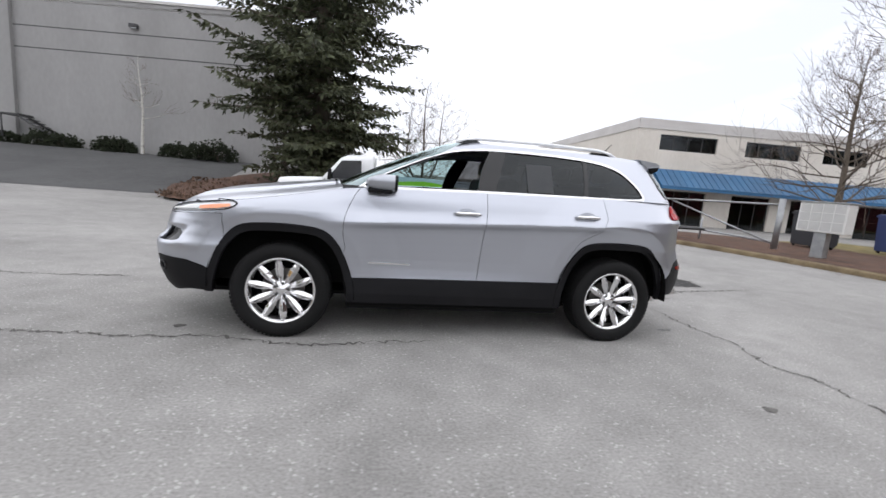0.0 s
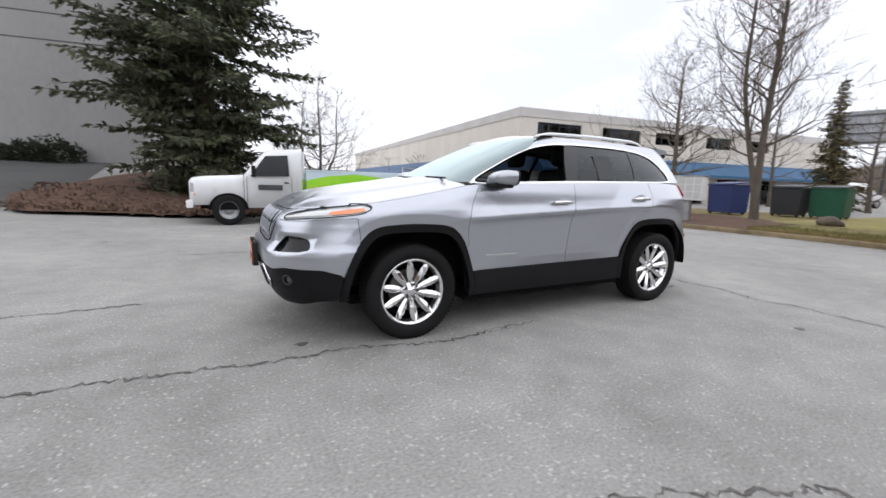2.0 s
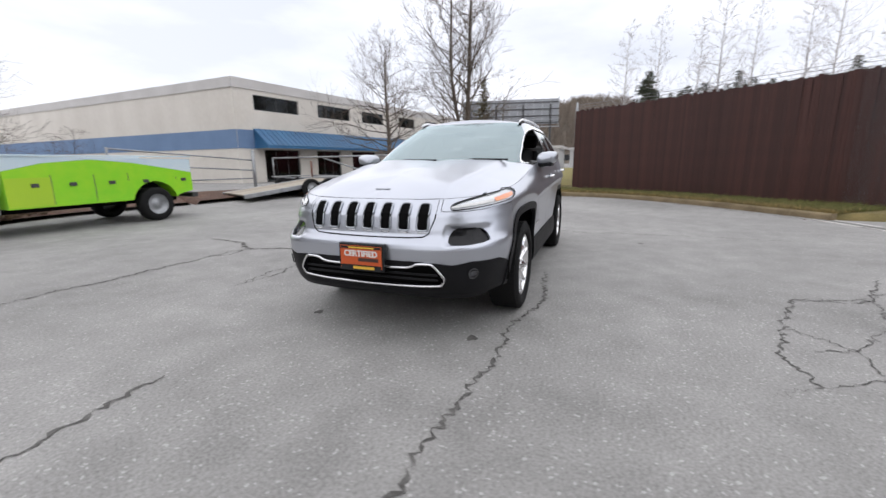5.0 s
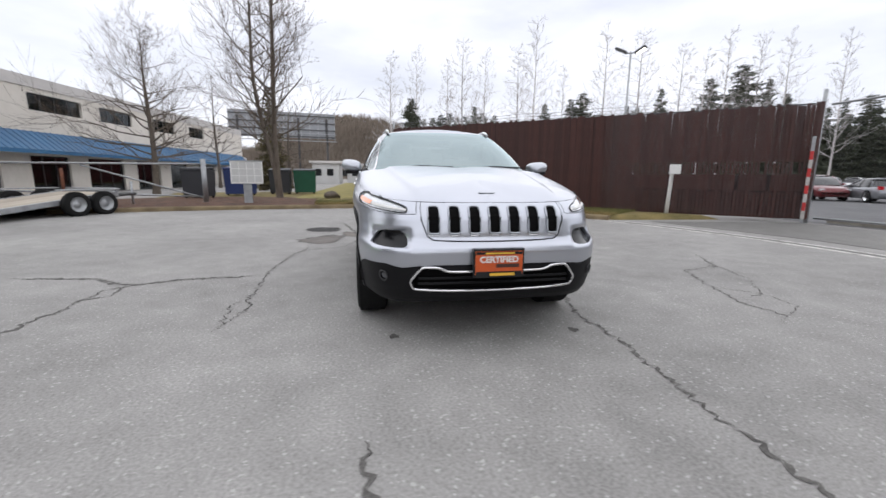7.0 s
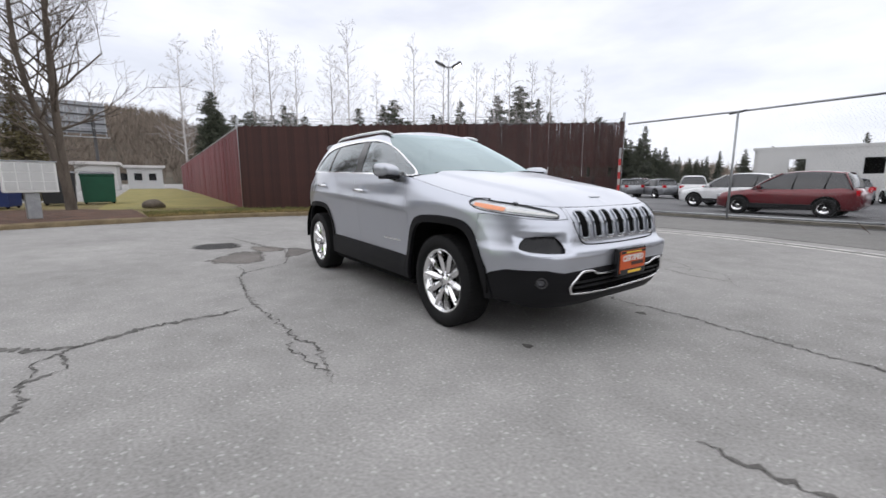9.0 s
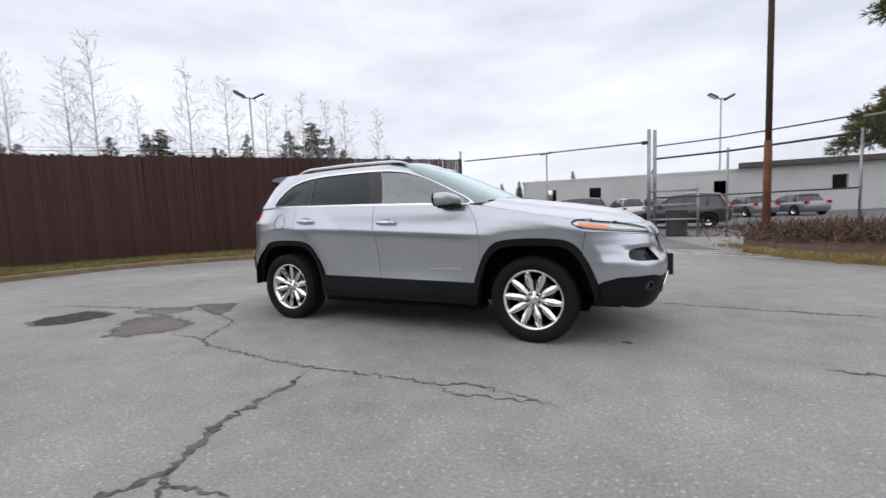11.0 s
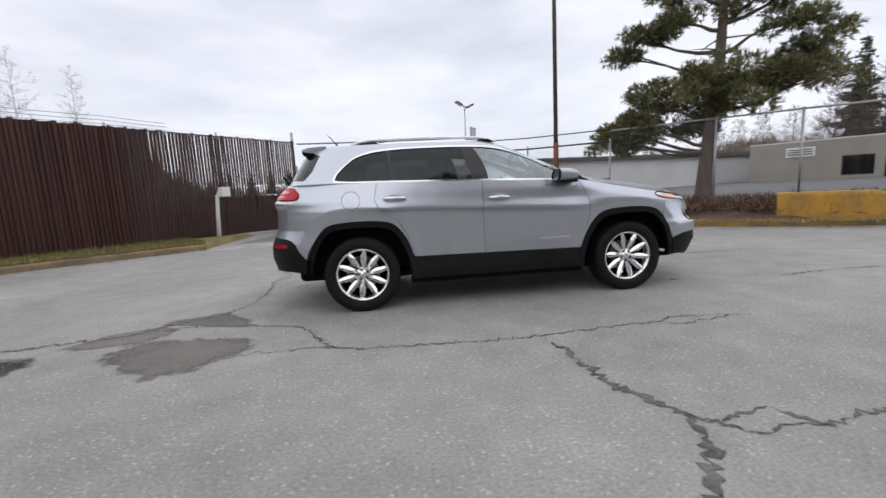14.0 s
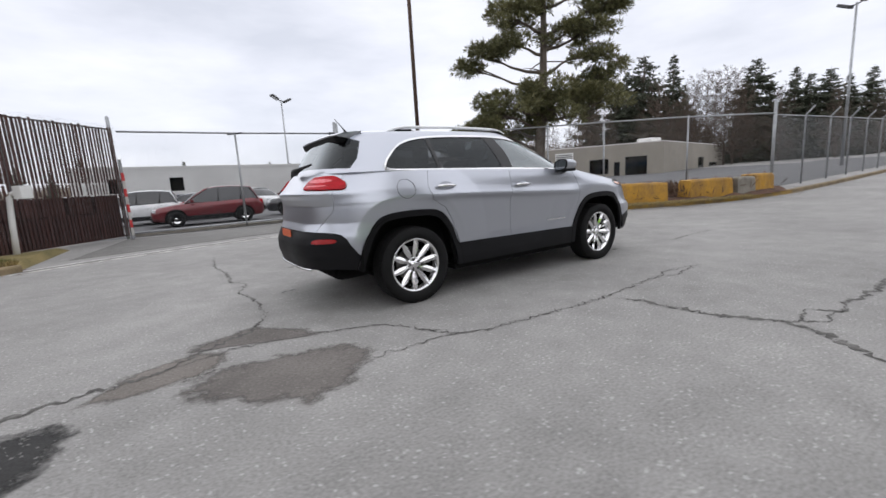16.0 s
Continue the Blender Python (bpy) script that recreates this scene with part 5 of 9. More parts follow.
def clip_to(polygon, window):
    """Keeps of a window opening what lies inside a strip (both nearly convex)."""
    out = [tuple(p) for p in polygon]
    area = (window[:, 0] * np.roll(window[:, 1], -1) - np.roll(window[:, 0], -1) * window[:, 1]).sum()
    w = window if area > 0 else window[::-1]
    for a, b in zip(w, np.roll(w, -1, 0)):
        src, out = out, []
        side = lambda p: (b[0] - a[0]) * (p[1] - a[1]) - (b[1] - a[1]) * (p[0] - a[0])
        for p, q in zip(src, src[1:] + src[:1]):
            sp, sq = side(p), side(q)
            if sp >= 0:
                out.append(p)
            if sp * sq < 0:
                t = sp / (sp - sq)
                out.append((p[0] + (q[0] - p[0]) * t, p[1] + (q[1] - p[1]) * t))
        if not out:
            return np.array([(-9, -9), (-9, -8), (-8, -8)])
    return np.array(out)


UREG[0] = ("front_glass", clip_to(dlo_s, strip_x(-2.0, -1.6, 0.235, 0.085)))
UREG[1] = ("b_pillar", clip_to(dlo_s, strip_x(0.235, 0.085, 0.36, 0.21)))
UREG[2] = ("rear_glass", clip_to(dlo_s, strip_x(0.36, 0.21, 1.02, 0.97)))
UREG[3] = ("divider", clip_to(dlo_s, strip_x(1.02, 0.97, 1.06, 1.01)))
UREG[4] = ("quarter_glass", clip_to(dlo_s, strip_x(1.06, 1.01, 2.4, 2.0)))
upper.assign(UREG)
for sd in (1, -1):
    upper.piece("pillar_shell", sd, PAINT, suv, mesh_name="body_pillar", lip=0.03, gap=0.0)
    upper.piece("window_trim", sd, CHROME, suv, "bright chrome window surround", out=0.004, lip=0.02, gap=0.001)
    upper.piece("b_pillar", sd, GLOSS_BLACK, suv, "gloss black pillar", out=-0.002, gap=0.001, mesh_name="door_pillar")
    upper.piece("divider", sd, GLOSS_BLACK, suv, out=-0.002, gap=0.001, mesh_name="window_divider")
    if sd > 0:
        upper.piece("front_glass", sd, CLEAR_GLASS, suv, "clear front window", out=-0.006, gap=-0.002, lip=0, mesh_name="side_window")
    upper.piece("rear_glass", sd, TINTED_GLASS, suv, "dark tinted window", out=-0.006, gap=-0.002, lip=0, mesh_name="side_window")
    upper.piece("quarter_glass", sd, TINTED_GLASS, suv, "dark tinted quarter window", out=-0.006, gap=-0.002, lip=0, mesh_name="side_window")
upper.piece("windscreen", 1, SCREEN_GLASS, suv, "raked windscreen", both=True, out=0.0, gap=-0.003, lip=0)
upper.piece("rear_screen", 1, TINTED_GLASS, gate, "dark rear window", both=True, out=0.0, gap=-0.003, lip=0, mesh_name="rear_window")

# roof skin
rv, rf = [], []
nS, nK = 120, 22
for sd in (1, -1):
    base = len(rv)
    for i in range(nS + 1):
        s = s_top * i / nS
        z1 = float(up_span(np.array([s]))[1][0])
        P = up_place(upper, np.array([s]), np.array([z1]))[0]
        xq = P[0] * 0.94 + 0.05
        zq = np.interp(xq, [-0.1, 0.0, 0.3, 0.8, 1.3, 1.7, 1.85], [1.628, 1.640, 1.655, 1.662, 1.655, 1.628, 1.605])
        for j in range(nK + 1):
            u = j / nK
            p = P * (1 - u) + np.array([xq, 0, zq]) * u
            p[2] = P[2] + (zq - P[2]) * math.sin(u * math.pi / 2) ** 0.9
            rv.append((p[0], p[1] * sd, p[2]))
    for i in range(nS):
        for j in range(nK):
            q = tuple(base + k for k in (i * (nK + 1) + j, i * (nK + 1) + j + 1, (i + 1) * (nK + 1) + j + 1, (i + 1) * (nK + 1) + j))
            rf.append(q)
bm = bmesh.new()
rvs = [bm.verts.new(v) for v in rv]
for q in rf:
    try:
        bm.faces.new([rvs[i] for i in q])
    except ValueError:
        pass
bmesh.ops.remove_doubles(bm, verts=bm.verts, dist=0.0008)
bmesh.ops.recalc_face_normals(bm, faces=bm.faces)
if sum(f.normal.z for f in bm.faces) < 0:
    bmesh.ops.reverse_faces(bm, faces=bm.faces)
roof = part("roof", bm, PAINT, suv, smooth=True)

# dark inner hull so that no daylight shows through the gaps
hull_v, hull_f = [], []
hz = [0.26, 0.34, 0.5, 0.7, 0.9, 0.97]
cols = 120
for sd in (1, -1):
    base = len(hull_v)
    for z in hz:
        for i in range(cols + 1):
            s = s_end * i / cols
            zz = max(min(z, float(lower_top(np.array([s]))[0]) - 0.02), float(lower.zspan(np.array([s]))[0][0]) + 0.015)
            p = low_place(lower, np.array([s]), np.array([zz]))[0]
            hull_v.append((p[0] * 0.965, p[1] * 0.955 * sd, zz))
    for r in range(len(hz) - 1):
        for i in range(cols):
            q = (base + r * (cols + 1) + i, base + r * (cols + 1) + i + 1, base + (r + 1) * (cols + 1) + i + 1, base + (r + 1) * (cols + 1) + i)
            mid = np.mean([hull_v[k] for k in q], 0)
            if any(abs(mid[0] - wx) < 0.46 and mid[2] < 0.86 for wx in WHEELS_X):
                continue
            hull_f.append(q)
raw("inner_shell", hull_v, hull_f, HOLLOW_SHADE, suv)
bm = bmesh.new()
for x0, x1, y0, y1, z0 in ((-2.0, 1.7, -0.62, 0.62, 0.28), (-0.85, 0.85, -0.84, 0.84, 0.265)):
    box(bm, x0, y0, z0, x1, y1, z0 + 0.03)
part("underbody", bm, HOLLOW_SHADE, suv)
# Unseen boxes and pipe added to block light and deepen the shadow beneath.
part("subframe_blocker", boxed(-1.75, -0.55, 0.205, -1.0, 0.55, 0.28, 0.03), HOLLOW_SHADE, suv)
part("tank_blocker", boxed(0.35, -0.62, 0.215, 1.05, 0.10, 0.28, 0.03), HOLLOW_SHADE, suv)
part("axle_blocker", boxed(1.15, -0.58, 0.215, 1.60, 0.58, 0.30, 0.03), HOLLOW_SHADE, suv)
part("silencer_blocker", boxed(1.62, -0.55, 0.26, 2.0, 0.55, 0.38, 0.05), HOLLOW_SHADE, suv)
part("pipe_blocker", tube(bmesh.new(), [(-0.9, 0.12, 0.24), (0.3, 0.14, 0.235), (1.1, 0.35, 0.24), (1.7, 0.35, 0.29)], 0.032, 8), HOLLOW_SHADE, suv, smooth=True)
for sd in (1, -1):
    part("side_floor_blocker", boxed(-0.88, min(0.60 * sd, 0.83 * sd), 0.225, 0.88, max(0.60 * sd, 0.83 * sd), 0.27, 0.015), HOLLOW_SHADE, suv)
# Wheel-well linings, blackened to carry the shade inside them.
for sd in (1, -1):
    for wx in WHEELS_X:
        bm = bmesh.new()
        pts = [(0.515 * math.copysign(abs(math.cos(a)) ** 0.8, math.cos(a)), 0.37 + 0.475 * abs(math.sin(a)) ** 0.8) for a in np.linspace(0.0, math.pi, 24)]
        for y0, y1 in ((0.60, 0.872),):
            ring0 = [bm.verts.new((wx + x, y0 * sd, z)) for x, z in pts]
            ring1 = [bm.verts.new((wx + x, y1 * sd, z)) for x, z in pts]
        for a in range(len(pts) - 1):
            bm.faces.new((ring0[a], ring0[a + 1], ring1[a + 1], ring1[a]))
        bm.faces.new(ring0)
        part("wheel_liner", bm, HOLLOW_SHADE, suv)

# ---- wheels ----
def build_wheel():
    w = part("wheel", lathe(bmesh.new(), [(0.12, -0.10), (0.228, -0.105), (0.238, -0.09), (0.222, -0.06), (0.214, 0.03), (0.230, 0.068), (0.252, 0.082), (0.254, 0.094), (0.245, 0.099), (0.233, 0.090), (0.222, 0.05)], 60), ALLOY, suv, "ten-spoke polished alloy wheel", smooth=True)
    tyre = lathe(bmesh.new(), [(0.232, -0.095), (0.25, -0.112), (0.29, -0.121), (0.325, -0.117), (0.345, -0.102), (0.354, -0.085), (0.356, -0.04), (0.356, 0.04), (0.354, 0.085), (0.345, 0.102), (0.325, 0.117), (0.29, 0.121), (0.264, 0.113), (0.255, 0.099), (0.246, 0.092)], 72)
    t_ob = part("tyre", tyre, RUBBER, w, "black rubber tyre", smooth=True)
    bm = bmesh.new()
    for k in range(72):
        m = Matrix.Rotation(k * math.tau / 72, 4, "Y")
        for y0, y1, tw in ((-0.10, -0.055, 0.005), (-0.045, -0.004, -0.004), (0.004, 0.045, 0.004), (0.055, 0.10, -0.005)):
            box(bm, -0.010 + tw, y0, 0.350, 0.010 + tw, y1, 0.3572, m=m)
    tagged(part("tread", bm, RUBBER, t_ob), kind="stuff")
    for k in range(10):
        a = k * math.tau / 10 + math.tau / 20
        m = Matrix.Rotation(a, 4, "Y")
        bm = bmesh.new()
        rows = [(0.040, 0.013, 0.058, 0.02), (0.075, 0.018, 0.068, 0.025), (0.12, 0.026, 0.078, 0.03), (0.165, 0.029, 0.085, 0.035), (0.205, 0.024, 0.090, 0.035), (0.232, 0.016, 0.092, 0.03), (0.244, 0.018, 0.090, 0.03)]
        rings = []
        for r, hw, yf, dp in rows:
            rings.append([bm.verts.new(m @ Vector(p)) for p in ((-hw, yf - dp, r), (-hw, yf - 0.013, r), (-hw * 0.12, yf + 0.003, r), (hw * 0.12, yf + 0.003, r), (hw, yf - 0.013, r), (hw, yf - dp, r))])
        for r0, r1 in zip(rings, rings[1:]):
            for j in range(5):
                bm.faces.new((r0[j], r0[j + 1], r1[j + 1], r1[j]))
            bm.faces.new((r0[5], r0[0], r1[0], r1[5]))
        part("spoke", bm, ALLOY, w, smooth=False)
    part("hub", lathe(bmesh.new(), [(0.0, 0.074), (0.028, 0.074), (0.032, 0.070), (0.036, 0.060), (0.062, 0.062), (0.072, 0.056), (0.074, 0.02)], 36), ALLOY, w, smooth=True)
    for k in range(5):
        a = k * math.tau / 5 + 0.3
        part("lug_nut", lathe(bmesh.new(), [(0.0, 0.068), (0.010, 0.068), (0.012, 0.060), (0.012, 0.05)], 8, "y", Matrix.Translation((0.052 * math.cos(a), 0, 0.052 * math.sin(a)))), DARK_ALLOY, w)
    part("brake_disc", lathe(bmesh.new(), [(0.06, 0.0), (0.155, 0.0), (0.158, -0.012), (0.155, -0.02), (0.06, -0.02)], 40), DISC, w, smooth=False)
    part("caliper", boxed(-0.16, -0.05, -0.06, -0.09, 0.015, 0.08, 0.01), DARK_ALLOY, w)
    part("barrel_back", lathe(bmesh.new(), [(0.0, -0.06), (0.215, -0.06)], 40), HOLLOW_SHADE, w)
    return w


wheel = build_wheel()
first = True
for wx in WHEELS_X:
    for sd in (1, -1):
        m = Matrix.Translation((wx, 0.778 * sd, HUB_Z)) @ Matrix.Rotation(0 if sd > 0 else math.pi, 4, "Z") @ Matrix.Rotation(0.35 * wx + sd, 4, "Y")
        if first:
            wheel.matrix_basis = m
            first = False
        else:
            copy_thing(wheel, m)

# ---- grille slots, lamps, plate ----
for k in range(7):
    yc = (k - 3) * 0.1315
    bm = bmesh.new()
    hw = 0.037
    rows_z = [0.760, 0.768, 0.79, 0.82, 0.86, 0.89, 0.908, 0.916]
    half = [0.6, 0.9, 1, 1, 1, 0.98, 0.85, 0.6]
    for layer, (dx, scale_, mt) in enumerate(((0.006, 1.0, None),)):
        rings = []
        for z, h in zip(rows_z, half):
            row = []
            for y in np.linspace(yc - hw * h, yc + hw * h, 5):
                p = low_pt(SF(abs(y), z), z, 0.004, 1 if y >= 0 else -1)
                row.append(bm.verts.new(p))
            rings.append(row)
        for r0, r1 in zip(rings, rings[1:]):
            for j in range(4):
                bm.faces.new((r0[j], r0[j + 1], r1[j + 1], r1[j]))
    part("grille_slot", bm, MESH_BLACK, grille, "black mesh slot")
    loop = []
    for y, z in smooth_line([(yc - hw * 0.6, 0.756), (yc - hw, 0.768), (yc - hw, 0.82), (yc - hw, 0.89), (yc - hw * 0.8, 0.915), (yc, 0.920), (yc + hw * 0.8, 0.915), (yc + hw, 0.89), (yc + hw, 0.82), (yc + hw, 0.768), (yc + hw * 0.6, 0.756)], 4, closed=True):
        loop.append(low_pt(SF(abs(y), z), z, 0.006, 1 if y >= 0 else -1))
    loop.append(loop[0])
    part("slot_frame", tube(bmesh.new(), loop, 0.0065, 6, cap=False), MIRROR_CAP, grille, "bright slot surround", smooth=True)
    part("slot_lip", tube(bmesh.new(), [low_pt(SF(abs(y), 0.742), 0.742, 0.004, 1 if y >= 0 else -1) for y in np.linspace(yc - 0.03, yc + 0.03, 5)], 0.005, 6), CHROME, grille, smooth=True)
ring = []
for y, z in smooth_line([(0.0, 0.522), (0.29, 0.522), (0.37, 0.548), (0.44, 0.553), (0.48, 0.545), (0.53, 0.485), (0.545, 0.455), (0.53, 0.42), (0.50, 0.408), (0.30, 0.394), (0.0, 0.388)], 4):
    ring.append((y, z))
full = [low_pt(SF(max(y, 1e-4), z), z, 0.010, 1) for y, z in ring] + [low_pt(SF(max(y, 1e-4), z), z, 0.010, -1) for y, z in ring[::-1]]
part("chrome_surround", tube(bmesh.new(), full + [full[0]], 0.0085, 8, cap=False), CHROME, suv, "chrome ring round the lower intake", smooth=True)
bm = bmesh.new()
for z in (0.44, 0.475):
    tube(bm, [low_pt(SF(abs(y), z), z, -0.004, 1 if y >= 0 else -1) for y in np.linspace(-0.5, 0.5, 21)], 0.008, 6)
part("intake_bar", bm, BLACK_PLASTIC, suv)
for sd in (1, -1):
    # dark rim, amber marker and bright tube of each headlight
    rim = [low_pt(s, z, 0.004, sd) for s, z in smooth_line(REGIONS[4][1], 4, closed=True)]
    part("lamp_rim", tube(bmesh.new(), rim + [rim[0]], 0.0040, 6, cap=False), GLOSS_BLACK, suv, smooth=True)
    amb, n_a = [], 10
    bm = bmesh.new()
    r0, r1 = [], []
    for k in range(n_a + 1):
        x = -1.93 + 0.225 * k / n_a
        zt, zb = np.interp(x, [-1.93, -1.8, -1.69], [0.943, 0.963, 0.974]), np.interp(x, [-1.93, -1.8, -1.69], [0.922, 0.935, 0.957])
        r0.append(bm.verts.new(low_pt(SX(x, zb), zb, 0.004, sd)))
        r1.append(bm.verts.new(low_pt(SX(x, zt), zt, 0.004, sd)))
    for k in range(n_a):
        bm.faces.new((r0[k], r0[k + 1], r1[k + 1], r1[k]))
    part("marker_lens", bm, AMBER, suv, "amber marker lens")
    bm = bmesh.new()
    r0, r1 = [], []
    for k in range(n_a + 1):
        t = k / n_a
        s = SF(0.56, 0.9) + (SX(-1.95, 0.92) - SF(0.56, 0.9)) * t
        zb, zt = 0.892 + 0.03 * t, 0.903 + 0.036 * t
        r0.append(bm.verts.new(low_pt(s, zb, 0.004, sd)))
        r1.append(bm.verts.new(low_pt(s, zt, 0.004, sd)))
    for k in range(n_a):
        bm.faces.new((r0[k], r0[k + 1], r1[k + 1], r1[k]))
    part("lamp_strip", bm, WHITE_PAINT, suv, smooth=True)
    c = low_pt(SF(0.71, 0.485), 0.485, 0.002, sd)
    q = (c - low_pt(SF(0.71, 0.485), 0.485, -0.02, sd)).normalized().to_track_quat("Y", "Z").to_matrix().to_4x4()
    fog = part("fog_bezel", lathe(bmesh.new(), [(0.026, 0.0), (0.034, 0.0), (0.037, 0.004), (0.034, 0.008), (0.028, 0.004)], 24, "y", Matrix.Translation(c) @ q), DARK_ALLOY, suv, smooth=True)

part("plate_frame", boxed(-2.385, -0.168, 0.487, -2.345, 0.168, 0.672, 0.006), GLOSS_BLACK, suv, "black dealer plate frame")
pl = part("front_plate", boxed(-2.389, -0.153, 0.505, -2.383, 0.153, 0.655), ORANGE, suv, "orange dealer plate lettered in white and yellow")
part("plate_band", boxed(-2.3905, -0.150, 0.635, -2.3865, 0.150, 0.652), GLOSS_BLACK, pl)
part("plate_band", boxed(-2.3905, -0.150, 0.490, -2.3865, 0.150, 0.528), GLOSS_BLACK, pl)
part("plate_bar", boxed(-2.391, -0.10, 0.500, -2.388, 0.06, 0.518), PLATE_YELLOW, pl)
part("plate_bar", boxed(-2.391, -0.13, 0.552, -2.3885, 0.02, 0.575), DARK_INK, pl)
part("plate_bar", boxed(-2.391, -0.10, 0.638, -2.388, 0.09, 0.648), PLATE_YELLOW, pl)


def lettering(words, size, m, material, parent, name="lettering", depth=0.001):
    cu = bpy.data.curves.new(name, "FONT")
    cu.body, cu.size, cu.align_x, cu.align_y, cu.extrude, cu.offset = words, size, "CENTER", "CENTER", depth, size * 0.035
    tmp = new(name, cu)
    me = bpy.data.meshes.new_from_object(tmp.evaluated_get(bpy.context.evaluated_depsgraph_get()))
    bpy.data.objects.remove(tmp)
    bpy.data.curves.remove(cu)
    ob = link_mesh(name, me, material, parent)
    ob.matrix_basis = m
    return ob


lettering("CERTIFIED", 0.054, pose(-2.3905, 0, 0.602, 90, 0, -90) @ Matrix.Diagonal((1.0, 1, 1, 1)), WHITE_INK, pl)
part("rear_plate", boxed(2.262, -0.153, 0.60, 2.268, 0.153, 0.74), ORANGE, suv, "orange rear dealer plate")

for sd in (1, -1):
    for zc, half, mt in ((1.158, 0.016, TAIL_PALE), (1.116, 0.006, TAIL_PALE)):
        bm = bmesh.new()
        ends = [SR(0.43, zc), SR(0.64, zc)]
        rows_ = []
        for k in range(13):
            s = ends[0] + (ends[1] - ends[0]) * k / 12
            h = half * (1 - (abs(k - 6) / 6.5) ** 3)
            rows_.append([bm.verts.new(low_pt(s, zc + o * h, 0.0155, sd)) for o in (-1, 1)])
        for a, b in zip(rows_, rows_[1:]):
            bm.faces.new((a[0], a[1], b[1], b[0]))
        part("lamp_reflector", bm, mt, suv, "pale inner reflector band", smooth=True)
# Dark tube draws the joint and the shadow line under the grille's overhang.
gap_line = [(0.474, 0.86), (0.472, 0.835), (0.436, 0.738), (0.40, 0.716), (0.30, 0.709), (0.15, 0.706), (0.0, 0.705)]
gap_pts = [low_pt(SF(max(y, 1e-4), z), z, 0.001, 1) for y, z in gap_line] + [low_pt(SF(max(y, 1e-4), z), z, 0.001, -1) for y, z in gap_line[-2::-1]]
part("grille_seam_shade", tube(bmesh.new(), gap_pts, 0.0042, 6), HOLLOW_SHADE, grille, smooth=True)

# ---- mirrors, wipers, rails, spoiler ----
for sd in (1, -1):
    def mirror_ring(b, dx, sy, sz):
        out_ = []
        for k in range(20):
            a = k * math.tau / 20
            ca, sa = math.cos(a), math.sin(a)
            yy = 0.947 + 0.092 * sy * math.copysign(abs(ca) ** 0.65, ca)
            zz = 1.208 + 0.060 * sz * math.copysign(abs(sa) ** 0.7, sa) + 0.012 * ca + 0.10 * min(0.0, dx + 0.02)
            out_.append(b.verts.new((-0.645 + dx, yy * sd, zz)))
        return out_

    bm = bmesh.new()
    rings = [mirror_ring(bm, *q) for q in ((-0.120, 0.48, 0.36), (-0.105, 0.72, 0.58), (-0.07, 0.92, 0.84), (-0.02, 1.0, 0.98), (0.04, 1.0, 1.0), (0.085, 0.97, 0.96))]
    for r0, r1 in zip(rings, rings[1:]):
        for k in range(20):
            bm.faces.new((r0[k], r0[(k + 1) % 20], r1[(k + 1) % 20], r1[k]))
    bm.faces.new(rings[0])
    mir = part("door_mirror", bm, MIRROR_CAP, suv, "bright silver door mirror", smooth=True)
    bm = bmesh.new()
    rings = [mirror_ring(bm, *q) for q in ((0.080, 0.985, 0.975), (0.100, 0.97, 0.96), (0.103, 0.90, 0.88), (0.092, 0.86, 0.82))]
    for r0, r1 in zip(rings, rings[1:]):
        for k in range(20):
            bm.faces.new((r0[k], r0[(k + 1) % 20], r1[(k + 1) % 20], r1[k]))
    part("mirror_bezel", bm, BLACK_PLASTIC, mir, "black rim round the mirror glass", smooth=True)
    bm = bmesh.new()
    bm.faces.new(mirror_ring(bm, 0.094, 0.88, 0.85))
    part("mirror_glass", bm, MIRROR_GLASS, mir, "dark mirror glass")
    part("mirror_base", boxed(-0.755, min(0.868 * sd, 1.005 * sd), 1.134, -0.575, max(0.868 * sd, 1.005 * sd), 1.172, 0.016), BLACK_PLASTIC, mir, "black underside of the mirror")
    bm = bmesh.new()
    tube(bm, [(-0.66, 0.80 * sd, 1.150), (-0.67, 0.86 * sd, 1.148), (-0.665, 0.92 * sd, 1.155), (-0.66, 0.98 * sd, 1.165)], [0.045, 0.034, 0.028, 0.016], 10)
    part("mirror_arm", bm, GLOSS_BLACK, mir, smooth=True)
    bm = bmesh.new()
    pts = []
    for k in range(25):
        t = k / 24
        x = -0.06 + 1.46 * t
        z = np.interp(t, [0, 0.05, 0.12, 0.5, 0.88, 0.95, 1], [1.588, 1.612, 1.630, 1.640, 1.634, 1.614, 1.586])
        pts.append((x, (0.565 + 0.02 * math.sin(math.pi * t)) * sd, z))
    part("roof_rail", tube(bm, pts, [0.010 if k in (0, 24) else 0.014 for k in range(25)], 8), RAIL, suv, "bright roof rail", smooth=True)
    for x0, x1 in ((-0.045, 0.165), (1.10, 1.36)):
        bm = bmesh.new()
        prism(bm, [(x0, 1.58), (x1, 1.58), (x1 - 0.05, 1.614), (x0 + 0.06, 1.610)] if x0 < 0.5 else [(x0, 1.58), (x1, 1.58), (x1 - 0.07, 1.610), (x0 + 0.05, 1.616)], 0.560, 0.586, Matrix(((1, 0, 0, 0), (0, 0, sd, 0), (0, 1, 0, 0), (0, 0, 0, 1))))
        part("rail_foot", bm, GLOSS_BLACK, suv, "black wedge under the roof rail")
bm = bmesh.new()
for y0, y1, x0 in ((0.62, 0.02, -1.02), (-0.05, -0.66, -1.03)):
    tube(bm, [(x0 + 0.11, y0, 1.182), (x0 + 0.01, (y0 + y1) / 2, 1.205), (x0 + 0.03, y1, 1.20)], [0.011, 0.010, 0.008], 6)
part("wiper", bm, BLACK_PLASTIC, suv)
bm = bmesh.new()
